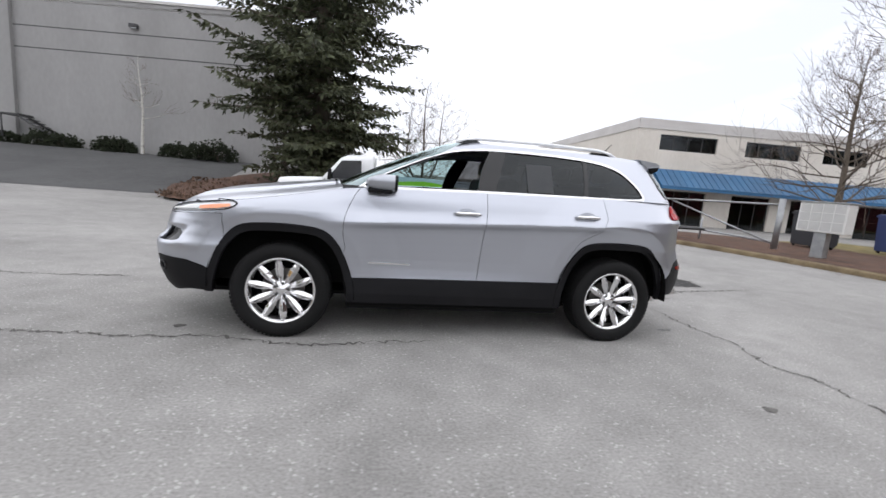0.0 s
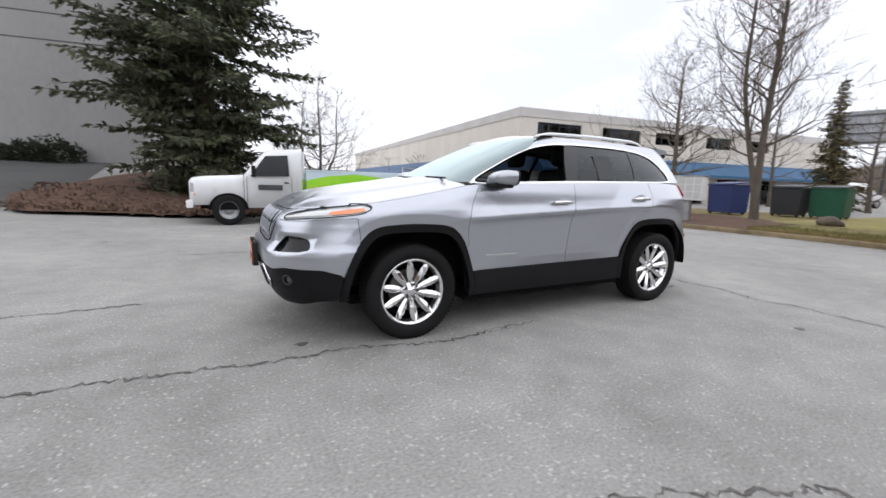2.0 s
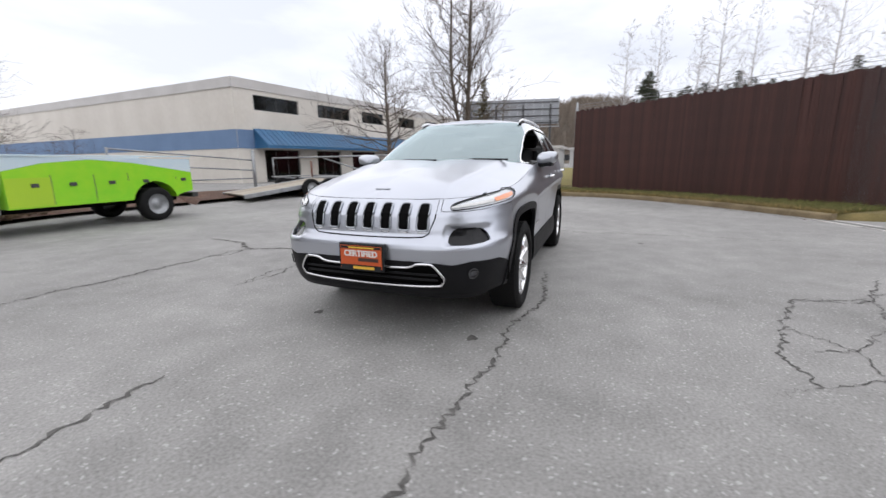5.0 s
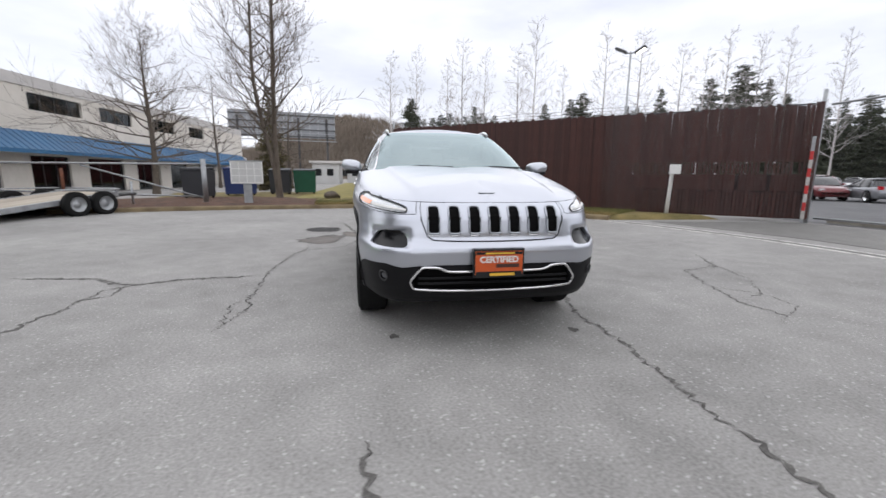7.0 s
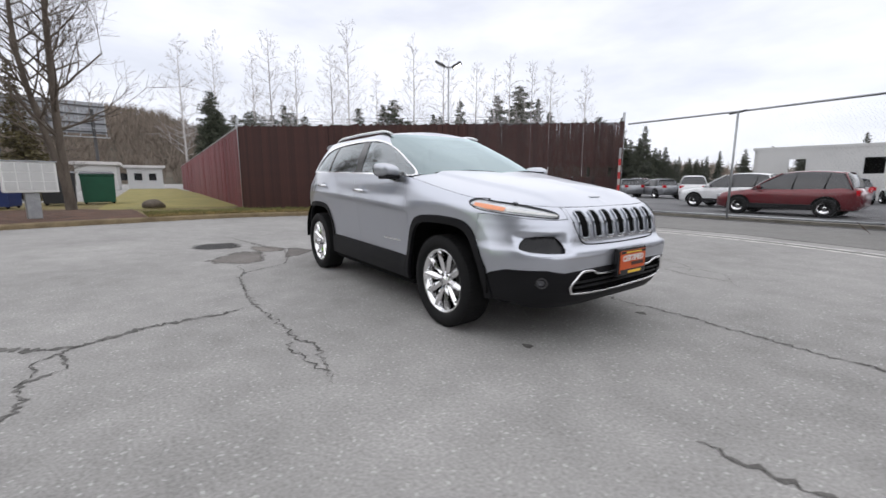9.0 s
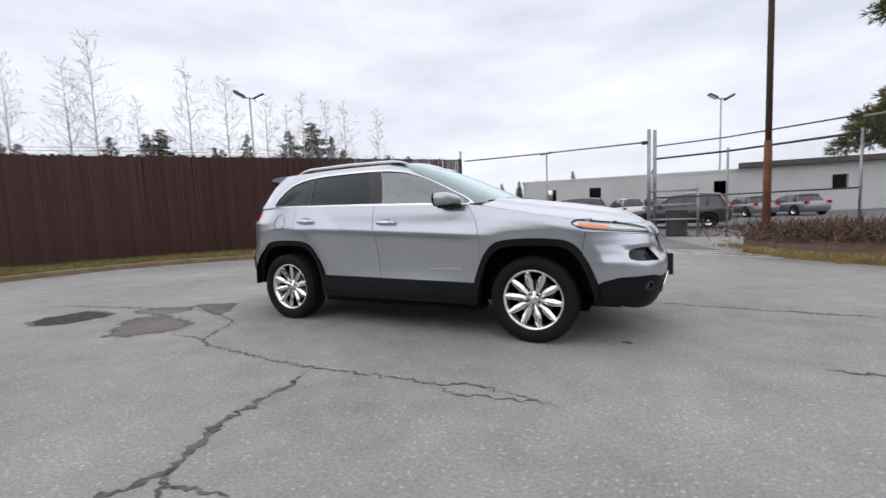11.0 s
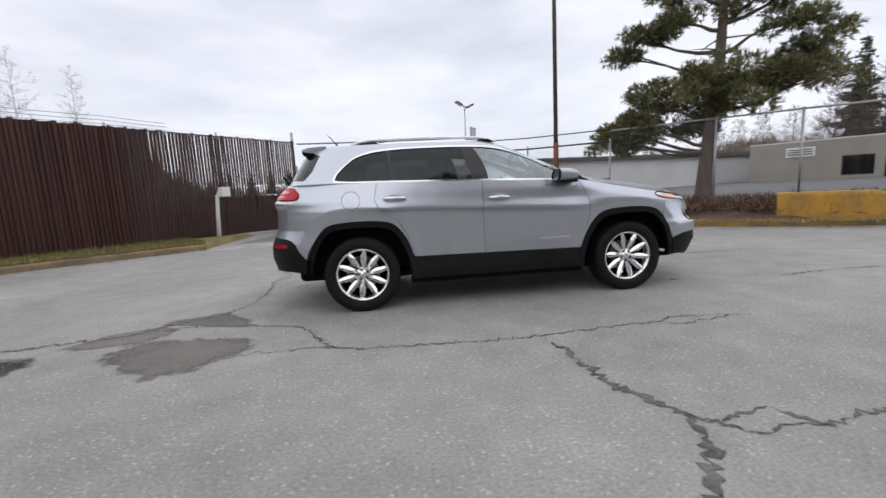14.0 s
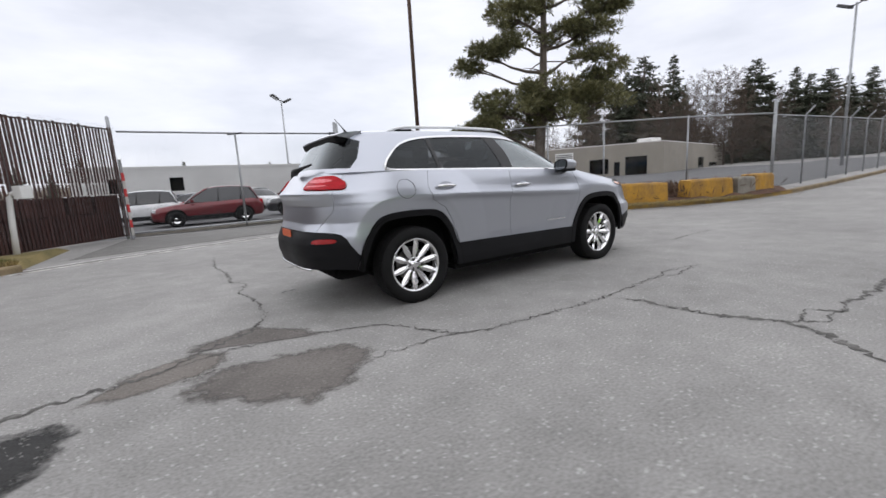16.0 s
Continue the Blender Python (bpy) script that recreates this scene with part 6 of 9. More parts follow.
cowl = []
for k in range(25):
    y = -0.76 + 1.52 * k / 24
    p = up_place(upper, np.array([UY(abs(y), 1.16)]), np.array([1.162]))[0]
    cowl.append((bm.verts.new((p[0] - 0.10 * (1 - abs(y) / 1.4), y, 1.150 + 0.018 * (1 - (y / 0.8) ** 2))), bm.verts.new((p[0] + 0.01, y, 1.172))))
for a, b in zip(cowl, cowl[1:]):
    bm.faces.new((a[0], b[0], b[1], a[1]))
part("cowl", bm, BLACK_PLASTIC, suv)
bm = bmesh.new()
rows_ = []
for k in range(17):
    y = -0.56 + 1.12 * k / 16
    c = 1 - (y / 0.62) ** 4 * 0.5
    xb = 1.64
    rows_.append([bm.verts.new(v) for v in ((xb, y, 1.572 + 0.035 * c), (xb + 0.17, y * 0.99, 1.562 + 0.030 * c), (xb + 0.25 * (0.75 + 0.25 * c), y * 0.96, 1.545 + 0.025 * c), (xb + 0.245 * (0.75 + 0.25 * c), y * 0.96, 1.532 + 0.025 * c), (xb + 0.08, y * 0.94, 1.528))])
for a, b in zip(rows_, rows_[1:]):
    for j in range(4):
        bm.faces.new((a[j], a[j + 1], b[j + 1], b[j]))
    bm.faces.new((a[4], a[0], b[0], b[4]))
bm.faces.new(rows_[0])
bm.faces.new(rows_[-1][::-1])
part("rear_spoiler", bm, PAINT, gate, "silver roof spoiler, dark beneath", smooth=False)
bm = bmesh.new()
rows_ = []
for k in range(17):
    y = -0.52 + 1.04 * k / 16
    c = 1 - (y / 0.62) ** 4 * 0.5
    tip = 1.64 + 0.247 * (0.75 + 0.25 * c)
    rows_.append([bm.verts.new(v) for v in ((tip, y, 1.533 + 0.025 * c), (tip - 0.012, y, 1.500 + 0.02 * c), (tip - 0.05, y, 1.482 + 0.014 * c), (1.74, y, 1.478), (1.70, y, 1.53))])
for a, b in zip(rows_, rows_[1:]):
    for j in range(4):
        bm.faces.new((a[j], a[j + 1], b[j + 1], b[j]))
bm.faces.new(rows_[0])
bm.faces.new(rows_[-1][::-1])
part("spoiler_underside", bm, BLACK_PLASTIC, gate, smooth=True)
part("rear_wiper", tube(bmesh.new(), [(2.105, -0.06, 1.262), (2.125, 0.0, 1.270), (2.125, 0.10, 1.280), (2.105, 0.25, 1.300), (2.085, 0.42, 1.315)], [0.028, 0.034, 0.024, 0.014, 0.009], 8), BLACK_PLASTIC, gate, "black rear wiper", smooth=True)
part("antenna", tube(bmesh.new(), [(1.55, 0.0, 1.62), (1.60, 0.0, 1.69), (1.68, 0.0, 1.78)], [0.02, 0.006, 0.003], 6), BLACK_PLASTIC, suv)
part("skid_trim", tube(bmesh.new(), [low_pt(SR(abs(y), 0.40), 0.40, 0.006, 1 if y >= 0 else -1) for y in np.linspace(-0.5, 0.5, 15)], 0.012, 6), CHROME, suv, smooth=True)
# fuel filler flap on the right rear quarter
loop = [low_pt(SX(1.41 + 0.085 * math.cos(a), 1.058 + 0.085 * math.sin(a)), 1.058 + 0.085 * math.sin(a), 0.0012) for a in np.linspace(0, math.tau, 33)]
part("fuel_flap", tube(bmesh.new(), loop, 0.0022, 4, cap=False), DARK_ALLOY, suv)

# ---- cabin ----
def seat(x, y, wide, label):
    s_ob = part("seat", boxed(x - 0.22, y - wide / 2, 0.62, x + 0.28, y + wide / 2, 0.80, 0.05), LEATHER, suv, label, smooth=True)
    bm = boxed(-0.07, -wide / 2, 0.0, 0.07, wide / 2, 0.60, 0.05)
    bmesh.ops.transform(bm, matrix=Matrix.Translation((x + 0.26, y, 0.74)) @ Matrix.Rotation(radians(14), 4, "Y"), verts=bm.verts)
    part("seat_back", bm, LEATHER, s_ob, smooth=True)
    for yo in ((0,) if wide < 0.8 else (-0.42, 0.0, 0.42)):
        bm = boxed(-0.05, -0.13, 0.0, 0.05, 0.13, 0.17, 0.04)
        bmesh.ops.transform(bm, matrix=Matrix.Translation((x + 0.41, y + yo, 1.36)) @ Matrix.Rotation(radians(10), 4, "Y"), verts=bm.verts)
        part("headrest", bm, LEATHER, s_ob, smooth=True)


seat(0.05, -0.38, 0.52, "black leather seat")
seat(0.05, 0.38, 0.52, "black leather seat")
seat(0.95, 0.0, 1.14, "black leather rear bench")
bm = boxed(-0.92, -0.74, 0.88, -0.48, 0.74, 1.10, 0.06)
part("dashboard", bm, DASH, suv, smooth=True)
part("dash_hood", boxed(-0.62, -0.56, 1.08, -0.40, -0.20, 1.155, 0.03), DASH, suv, smooth=True)
bm = bmesh.new()
mw = Matrix.Translation((-0.36, -0.38, 1.02)) @ Matrix.Rotation(radians(-65), 4, "Y")
tube(bm, [mw @ Vector((0.185 * math.cos(a), 0.185 * math.sin(a), 0)) for a in np.linspace(0, math.tau, 33)], 0.016, 8, cap=False)
for a in (0, 2.1, 4.2):
    tube(bm, [mw @ Vector((0, 0, 0)), mw @ Vector((0.18 * math.cos(a), 0.18 * math.sin(a), 0))], 0.018, 6)
part("steering_wheel", bm, LEATHER, suv, smooth=True)
part("cabin_floor", boxed(-0.80, -0.80, 0.40, 0.80, 0.80, 0.44), DASH, suv)
part("cabin_floor", boxed(0.80, -0.58, 0.40, 1.9, 0.58, 0.44), DASH, suv)
part("headliner", boxed(0.0, -0.56, 1.565, 1.6, 0.56, 1.575), HEADLINER, suv)
part("inside_mirror", boxed(-0.19, -0.11, 1.44, -0.16, 0.11, 1.50, 0.01), GLOSS_BLACK, suv)
part("cargo_back", boxed(1.3, -0.72, 0.88, 1.9, 0.72, 0.97, 0.03), DASH, suv)
for sd in (1, -1):
    part("door_trim", boxed(-0.75, min(0.80 * sd, 0.835 * sd), 0.50, 0.80, max(0.80 * sd, 0.835 * sd), 1.165, 0.012), DASH, suv)
# Paper lies outside the pane; the tint's dimming is put into its grey.
bm = bmesh.new()
corner = [up_place(upper, np.array([UX(x, z)]), np.array([z]))[0] for x, z in ((0.50, 1.225), (0.72, 1.230), (0.72, 1.455), (0.50, 1.450))]
bm.faces.new([bm.verts.new((p[0], -p[1] - 0.004, p[2])) for p in corner])
bmesh.ops.solidify(bm, geom=list(bm.faces), thickness=0.0015)
part("window_sticker", bm, DIMMED_PAPER, suv, "paper sticker greyed as if seen through the window tint")

# ---- fences, gates and posts round the lot ----
def chain_link(parent, a, b, z0, z1, pitch=0.075, half=0.0024):
    """Diamond wire mesh between two ground points."""
    a, b = Vector((*a, 0)), Vector((*b, 0))
    d = (b - a).normalized()
    L = (b - a).length
    vs, fs = [], []
    nj = int((z1 - z0) / pitch)
    o = d * half
    for k in range(int(L / pitch)):
        for j in range(nj):
            s0, s1 = (k + (j % 2)) * pitch, (k + 1 - (j % 2)) * pitch
            p, q = a + d * s0 + Vector((0, 0, z0 + j * pitch)), a + d * s1 + Vector((0, 0, z0 + (j + 1) * pitch))
            i = len(vs)
            vs += [p - o, p + o, q + o, q - o]
            fs.append((i, i + 1, i + 2, i + 3))
    return tagged(raw("wire_mesh", vs, fs, WIRE, parent), kind="stuff")


def pipe(parent, name, pts, r, material=None, sides=8, label=""):
    return part(name, tube(bmesh.new(), pts, r, sides), material or GALV, parent, label, smooth=True)


slide_gate = thing("sliding_gate", label="long chain-link sliding gate with galvanised rails", category="gate")
GA, GM, GB = (4.05, -10.62), (1.02, -10.95), (-2.15, -10.95)
pipe(slide_gate, "top_rail", [(GA[0], GA[1], 2.98), (GM[0], GM[1], 3.02), (GB[0], GB[1], 3.05)], 0.028)
pipe(slide_gate, "bottom_rail", [(*GA, 0.14), (*GM, 0.14), (*GB, 0.14)], 0.03)
pipe(slide_gate, "upright", [(*GM, 0.05), (*GM, 3.04)], 0.032)
pipe(slide_gate, "bracket", [(GM[0] - 0.22, GM[1], 3.03), (GM[0] + 0.22, GM[1], 2.98)], 0.03, DARK_STEEL)
chain_link(slide_gate, GA, GM, 0.15, 2.96, half=0.0019)
chain_link(slide_gate, GM, GB, 0.15, 2.98, half=0.0019)
part("ground_beam", boxed(GB[0] - 0.2, GA[1] - 0.62, 0.0, GA[0], GA[1] - 0.42, 0.09, 0.01), CONCRETE, slide_gate)

gate_frame = thing("gate_support", label="galvanised pipe frame that carries the sliding gate", category="gate frame")
for x, y in ((-2.25, -10.79), (-2.42, -11.05)):
    pipe(gate_frame, "post", [(x, y, -0.02), (x, y, 3.42)], 0.055)
for z in (0.55, 1.0, 1.45):
    pipe(gate_frame, "cross_bar", [(-3.6, -10.75, z), (-2.3, -10.85, z)], 0.03)
pipe(gate_frame, "post", [(-3.6, -10.75, 0), (-3.6, -10.75, 1.6)], 0.035)
part("motor_box", boxed(-3.35, -11.3, 0.0, -2.75, -10.95, 0.85, 0.03), DARK_STEEL, gate_frame, "dark gate motor cabinet")
pipe(gate_frame, "roller_bracket", [(-2.25, -10.79, 3.02), (-2.05, -10.85, 3.02)], 0.06, DARK_STEEL)

west = thing("chain_link_fence", label="tall chain-link fence with bent barbed-wire arms", category="fence")
WP = [(-2.42, -11.05), (-4.3, -10.45), (-6.6, -8.7), (-8.8, -6.65), (-10.3, -5.35), (-12.7, -3.6), (-15.8, -2.05)]
for i, p in enumerate(WP[1:]):
    big = i == len(WP) - 2
    pipe(west, "post", [(*p, 0), (*p, 3.35 if big else (2.6 if i < 2 else 2.9))], 0.055 if big else 0.032)
for a, b in zip(WP[2:], WP[3:]):
    pipe(west, "top_rail", [(*a, 2.85), (*b, 2.85)], 0.028)
for a, b in zip(WP[:3], WP[1:3]):
    pipe(west, "top_rail", [(*a, 2.5), (*b, 2.5)], 0.03, DARK_STEEL)
for z in (1.25, 2.9):
    pipe(west, "mid_rail", [(-2.42, -11.05, z), (-4.3, -10.45, z), (-6.6, -8.7, z)], 0.02, DARK_STEEL)
for a, b in zip(WP[1:], WP[2:]):
    chain_link(west, a, b, 0.15, 2.82 if a[0] < -6 else 2.45)
WQ = [(-15.8, -2.05), (-18.8, -2.0), (-21.8, -1.95), (-24.8, -1.95), (-27.8, -1.95), (-30.8, -1.95), (-34, -1.95)]
for p in WQ[1:]:
    z = terrain(*p)
    pipe(west, "post", [(*p, z), (*p, z + 2.75), (p[0] + 0.1, p[1] + 0.30, z + 3.08)], 0.032)
for a, b in zip(WQ, WQ[1:]):
    pipe(west, "top_rail", [(*a, terrain(*a) + 2.72), (*b, terrain(*b) + 2.72)], 0.024)
    chain_link(west, a, b, terrain(*a) + 0.1, terrain(*a) + 2.7, pitch=0.07, half=0.0085)

# candy-striped board at the gate's end of the slat fence
board = thing("striped_board", label="upright red and white striped warning board", category="warning board")
for k in range(8):
    z = 0.12 + k * 0.215
    part("stripe", boxed(-0.036, 0.012, z, 0.036, 0.030, z + 0.213), RED_PAINT if k % 2 else DIRTY_WHITE, board)
part("backing", boxed(-0.036, -0.02, 0.0, 0.036, 0.010, 2.2), GALV, board)
board.matrix_world = pose(4.06, -10.26, 0, 0, 0, 35)

# keypad pedestal
keypad = thing("keypad_pedestal", label="white gooseneck post with a gate keypad box", category="keypad")
pipe(keypad, "post", [(0, 0, 0), (0.02, 0.02, 0.6), (0.06, 0.04, 1.18), (0.10, 0.05, 1.24), (0.18, 0.06, 1.27), (0.28, 0.08, 1.27)], [0.055, 0.052, 0.05, 0.05, 0.048, 0.045], WHITE_PAINT, 10)
part("base_plate", boxed(-0.12, -0.12, 0.0, 0.12, 0.12, 0.02, 0.004), GALV, keypad)
part("keypad_box", boxed(0.24, -0.07, 1.14, 0.40, 0.20, 1.40, 0.012), WHITE_PAINT, keypad)
part("key_panel", boxed(0.30, 0.202, 1.19, 0.38, 0.212, 1.34, 0.003), DARK_STEEL, keypad)
keypad.matrix_world = pose(5.86, -7.72, 0.11, 0, 0, 150)


# yellow concrete blocks behind the kerb
def block(x, y, turn, size=(1.65, 0.55, 0.58), material=None, label="chipped concrete barrier block in worn yellow paint"):
    b = thing("barrier_block", label=label, category="concrete block", group="barrier blocks")
    L, W, H = size
    bm = bmesh.new()
    r = random.Random(int(x * 100))
    prof = [(-W / 2, 0.0), (-W / 2, 0.10), (-W / 2 + 0.03, H - 0.06), (-W / 2 + 0.06, H), (W / 2 - 0.06, H), (W / 2 - 0.03, H - 0.06), (W / 2, 0.10), (W / 2, 0.0)]
    rings = []
    for i in range(15):
        u = -L / 2 + L * i / 14
        sq = 0.97 if i in (0, 14) else 1.0
        rings.append([bm.verts.new((u + r.uniform(-0.008, 0.008), p[0] * sq + r.uniform(-0.008, 0.008), p[1] * (sq if p[1] > 0.3 else 1) + (r.uniform(-0.014, 0.01) if p[1] > 0.05 else 0))) for p in prof])
    for a, c in zip(rings, rings[1:]):
        for k in range(len(prof) - 1):
            bm.faces.new((a[k], a[k + 1], c[k + 1], c[k]))
    bm.faces.new(rings[0])
    bm.faces.new(rings[-1][::-1])
    part("block_body", bm, material or YELLOW_BLOCK, b)
    for u in (-0.42, 0.42):
        pipe(b, "lifting_loop", [(u - 0.06, 0, H - 0.02), (u - 0.04, 0, H + 0.05), (u + 0.04, 0, H + 0.05), (u + 0.06, 0, H - 0.02)], 0.01, RUST, 6)
    b.matrix_world = pose(x, y, terrain(x, y) + 0.12, 0, 0, turn)
    return b


block(-8.38, -2.98, -44, (1.70, 0.55, 0.58))
block(-10.80, -2.10, -20, (1.55, 0.55, 0.58))
block(-12.20, -1.75, -12, (0.85, 0.6, 0.56), CONCRETE, "bare grey concrete barrier block")
block(-13.20, -1.60, -10, (1.0, 0.55, 0.60))

# tall rusty pole and floodlight poles
pole = thing("tall_pole", label="tall rust-brown steel pole behind the low bed", category="pole")
pipe(pole, "lower_shaft", [(-5.07, -9.65, 0), (-5.07, -9.65, 2.6)], [0.095, 0.09], RUST, 12)
pipe(pole, "upper_shaft", [(-5.07, -9.65, 2.6), (-5.03, -9.65, 15.0)], [0.075, 0.06], mat("brown_pole_paint", (0.12, 0.07, 0.05), (0.07, 0.045, 0.035), rough=0.6), 12)


def floodlight(x, y, h, turn, lit=False):
    fl = thing("floodlight_pole", label="slender steel pole with two floodlights" + (", one of them lit" if lit else ""), category="floodlight", group="floodlight poles")
    pipe(fl, "pole", [(0, 0, 0), (0, 0, h)], [0.10, 0.06], GALV, 8)
    pipe(fl, "arm", [(-0.55, 0, h - 0.05), (0, 0, h - 0.15), (0.55, 0, h + 0.05)], 0.04, DARK_STEEL)
    for sx, zz in ((-0.7, h), (0.7, h + 0.18)):
        bm = boxed(-0.42, -0.28, -0.10, 0.42, 0.28, 0.10, 0.05)
        m = Matrix.Translation((sx, 0, zz)) @ Matrix.Rotation(radians(-28 if sx > 0 else 28), 4, "Y")
        bmesh.ops.transform(bm, matrix=m, verts=bm.verts)
        hd = part("lamp_head", bm, DARK_STEEL, fl)
        bm = boxed(-0.32, -0.22, -0.115, 0.32, 0.22, -0.102)
        bmesh.ops.transform(bm, matrix=m, verts=bm.verts)
        part("lens", bm, LAMP_GLOW if lit and sx < 0 else LAMP_CLEAR, hd)
    fl.matrix_world = pose(x, y, terrain(x, y), 0, 0, turn)


floodlight(25.2, -18.8, 10.7, 40, True)
floodlight(-8.3, -42.2, 10.6, 20)
floodlight(-38.0, -5.1, 11.0, 70)

# ---- steel pipe gate, mailboxes, bins by the office ----
pipe_gate = thing("pipe_gate", label="galvanised pipe swing gate standing open on a round post", category="gate")
pg, pd = Vector((11.5, 6.57, 0)), Vector((-0.35, 1.0, 0)).normalized()
pipe(pipe_gate, "gate_post", [(pg.x, pg.y, 0.0), (pg.x, pg.y, 1.68)], 0.085, GALV, 12)
e = pg + pd * 5.6
pipe(pipe_gate, "top_bar", [(pg.x, pg.y, 1.50), (e.x, e.y, 1.42)], 0.032)
pipe(pipe_gate, "brace", [(pg.x, pg.y, 0.28), (pg.x + pd.x * 3.4, pg.y + pd.y * 3.4, 1.40)], 0.028)
pipe(pipe_gate, "bottom_bar", [(pg.x, pg.y, 0.34), (e.x, e.y, 0.62)], 0.028)
pipe(pipe_gate, "end_bar", [(e.x, e.y, 0.60), (e.x, e.y, 1.44)], 0.03)
far_gate = thing("pipe_gate", label="second galvanised pipe gate leaning behind the trailer", category="gate")
pipe(far_gate, "gate_post", [(10.2, 13.5, 0), (10.2, 13.5, 1.8)], 0.07, GALV, 12)
for za, zb in ((1.75, 1.35), (1.25, 0.9), (0.6, 0.55)):
    pipe(far_gate, "bar", [(4.6, 14.2, za), (10.2, 13.5, zb)], 0.03)
pipe(far_gate, "end_bar", [(4.6, 14.2, 0.1), (4.6, 14.2, 1.8)], 0.04)

mail = thing("mailbox_cluster", label="pale grey cluster mailbox on a square pedestal", category="mailbox")
part("cabinet", boxed(-0.52, -0.24, 0.70, 0.52, 0.24, 1.48, 0.02), WHITE_PAINT, mail)
part("cap", boxed(-0.55, -0.27, 1.482, 0.55, 0.27, 1.51, 0.008), GALV, mail)
part("pedestal", boxed(-0.14, -0.14, 0.02, 0.14, 0.14, 0.698, 0.01), GALV, mail)
part("base_plate", boxed(-0.25, -0.25, 0.0, 0.25, 0.25, 0.018), GALV, mail)
for i in range(4):
    for j in range(3):
        part("mail_door", boxed(-0.48 + i * 0.245, -0.252, 0.76 + j * 0.235, -0.26 + i * 0.245, -0.241, 0.975 + j * 0.235, 0.003), OFF_WHITE, mail)
mail.matrix_world = pose(11.2, 5.05, 0.12, 0, 0, -75)


def bin_box(x, y, turn, w, d, h, material, label, lid=None, name="dumpster"):
    b = thing(name, label=label, category="dumpster")
    bm = bmesh.new()
    prism(bm, [(-w / 2, -d / 2), (w / 2, -d / 2), (w / 2, d / 2), (-w / 2, d / 2)], 0.08, h)
    for v in bm.verts:
        if v.co.z < 0.2:
            v.co.x *= 0.94
            v.co.y *= 0.88
    bmesh.ops.bevel(bm, geom=list(bm.edges), offset=0.02, segments=1, affect="EDGES")
    part("tub", bm, material, b)
    for k in range(5):
        u = -w / 2 + w * (k + 0.5) / 5
        part("rib", boxed(u - 0.03, -d / 2 - 0.028, 0.15, u + 0.03, -d / 2 - 0.002, h - 0.1), material, b)
    part("rim", boxed(-w / 2 - 0.03, -d / 2 - 0.035, h + 0.002, w / 2 + 0.03, d / 2 + 0.03, h + 0.05, 0.01), material, b)
    bm = boxed(-w / 2, -d / 2, 0.0, w / 2, d / 2, 0.05, 0.015)
    bmesh.ops.transform(bm, matrix=Matrix.Translation((0, 0, h + 0.09)) @ Matrix.Rotation(radians(-5), 4, "X"), verts=bm.verts)
    part("lid", bm, lid or BIN_DARK, b)
    for sx in (-1, 1):
        for sy in (-1, 1):
            part("caster", lathe(bmesh.new(), [(0.0, -0.02), (0.05, -0.02), (0.05, 0.02), (0.0, 0.02)], 10, "y", Matrix.Translation((sx * w * 0.4, sy * d * 0.35, 0.05))), RUBBER, b)
    b.matrix_world = pose(x, y, terrain(x, y) + 0.14, 0, 0, turn)
    return b


bin_box(19.65, 4.25, 95, 1.15, 1.1, 1.2, BIN_GREEN, "dark green steel dumpster with a closed lid")
bin_box(19.1, 5.45, 95, 1.05, 1.1, 1.2, BIN_DARK, "charcoal dumpster beside the green one")
blue = bin_box(17.2, 6.95, 80, 1.15, 1.1, 1.25, BIN_BLUE, "blue recycling dumpster with white stickers", BIN_BLUE)
part("sticker", boxed(-0.40, -0.60, 0.45, -0.15, -0.585, 0.85), PAPER, blue)
bin_box(14.6, 7.9, 80, 1.0, 0.9, 1.15, BIN_DARK, "dark slate bin behind the mailboxes")

# ---- the service truck ----
truck = thing("service_truck", label="white cab-chassis service truck with a lime green utility body", category="truck")


def truck_loft(name, rows, material, label="", parent=None, close=True, smooth=True):
    """Cross-sections along x: rows of (x, half width, z low, z high, rounding)."""
    bm = bmesh.new()
    rings = []
    for x, w, z0, z1, r in rows:
        pts = [(-w, z0), (-w, z1 - r), (-w + r * 0.35, z1 - r * 0.3), (-w + r, z1), (w - r, z1), (w - r * 0.35, z1 - r * 0.3), (w, z1 - r), (w, z0)]
        rings.append([bm.verts.new((x, y, z)) for y, z in pts])
    for a, b in zip(rings, rings[1:]):
        for k in range(8):
            bm.faces.new((a[k], a[(k + 1) % 8], b[(k + 1) % 8], b[k]))
    if close:
        bm.faces.new(rings[0])
        bm.faces.new(rings[-1][::-1])
    return part(name, bm, material, parent or truck, label, smooth=smooth)


truck_loft("bonnet", [(-3.60, 0.82, 0.56, 1.12, 0.10), (-3.54, 0.90, 0.52, 1.20, 0.12), (-3.3, 0.95, 0.52, 1.245, 0.14), (-2.9, 0.975, 0.52, 1.275, 0.14), (-2.5, 0.98, 0.52, 1.30, 0.13), (-2.35, 0.98, 0.52, 1.31, 0.13)], VAN_WHITE)
cab = truck_loft("cab", [(-2.34, 0.98, 0.45, 1.31, 0.13), (-2.15, 0.97, 0.45, 1.54, 0.14), (-1.85, 0.93, 0.45, 1.90, 0.18), (-1.65, 0.91, 0.45, 2.00, 0.18), (-1.0, 0.91, 0.45, 2.04, 0.16), (-0.88, 0.95, 0.45, 2.06, 0.10)], VAN_WHITE)
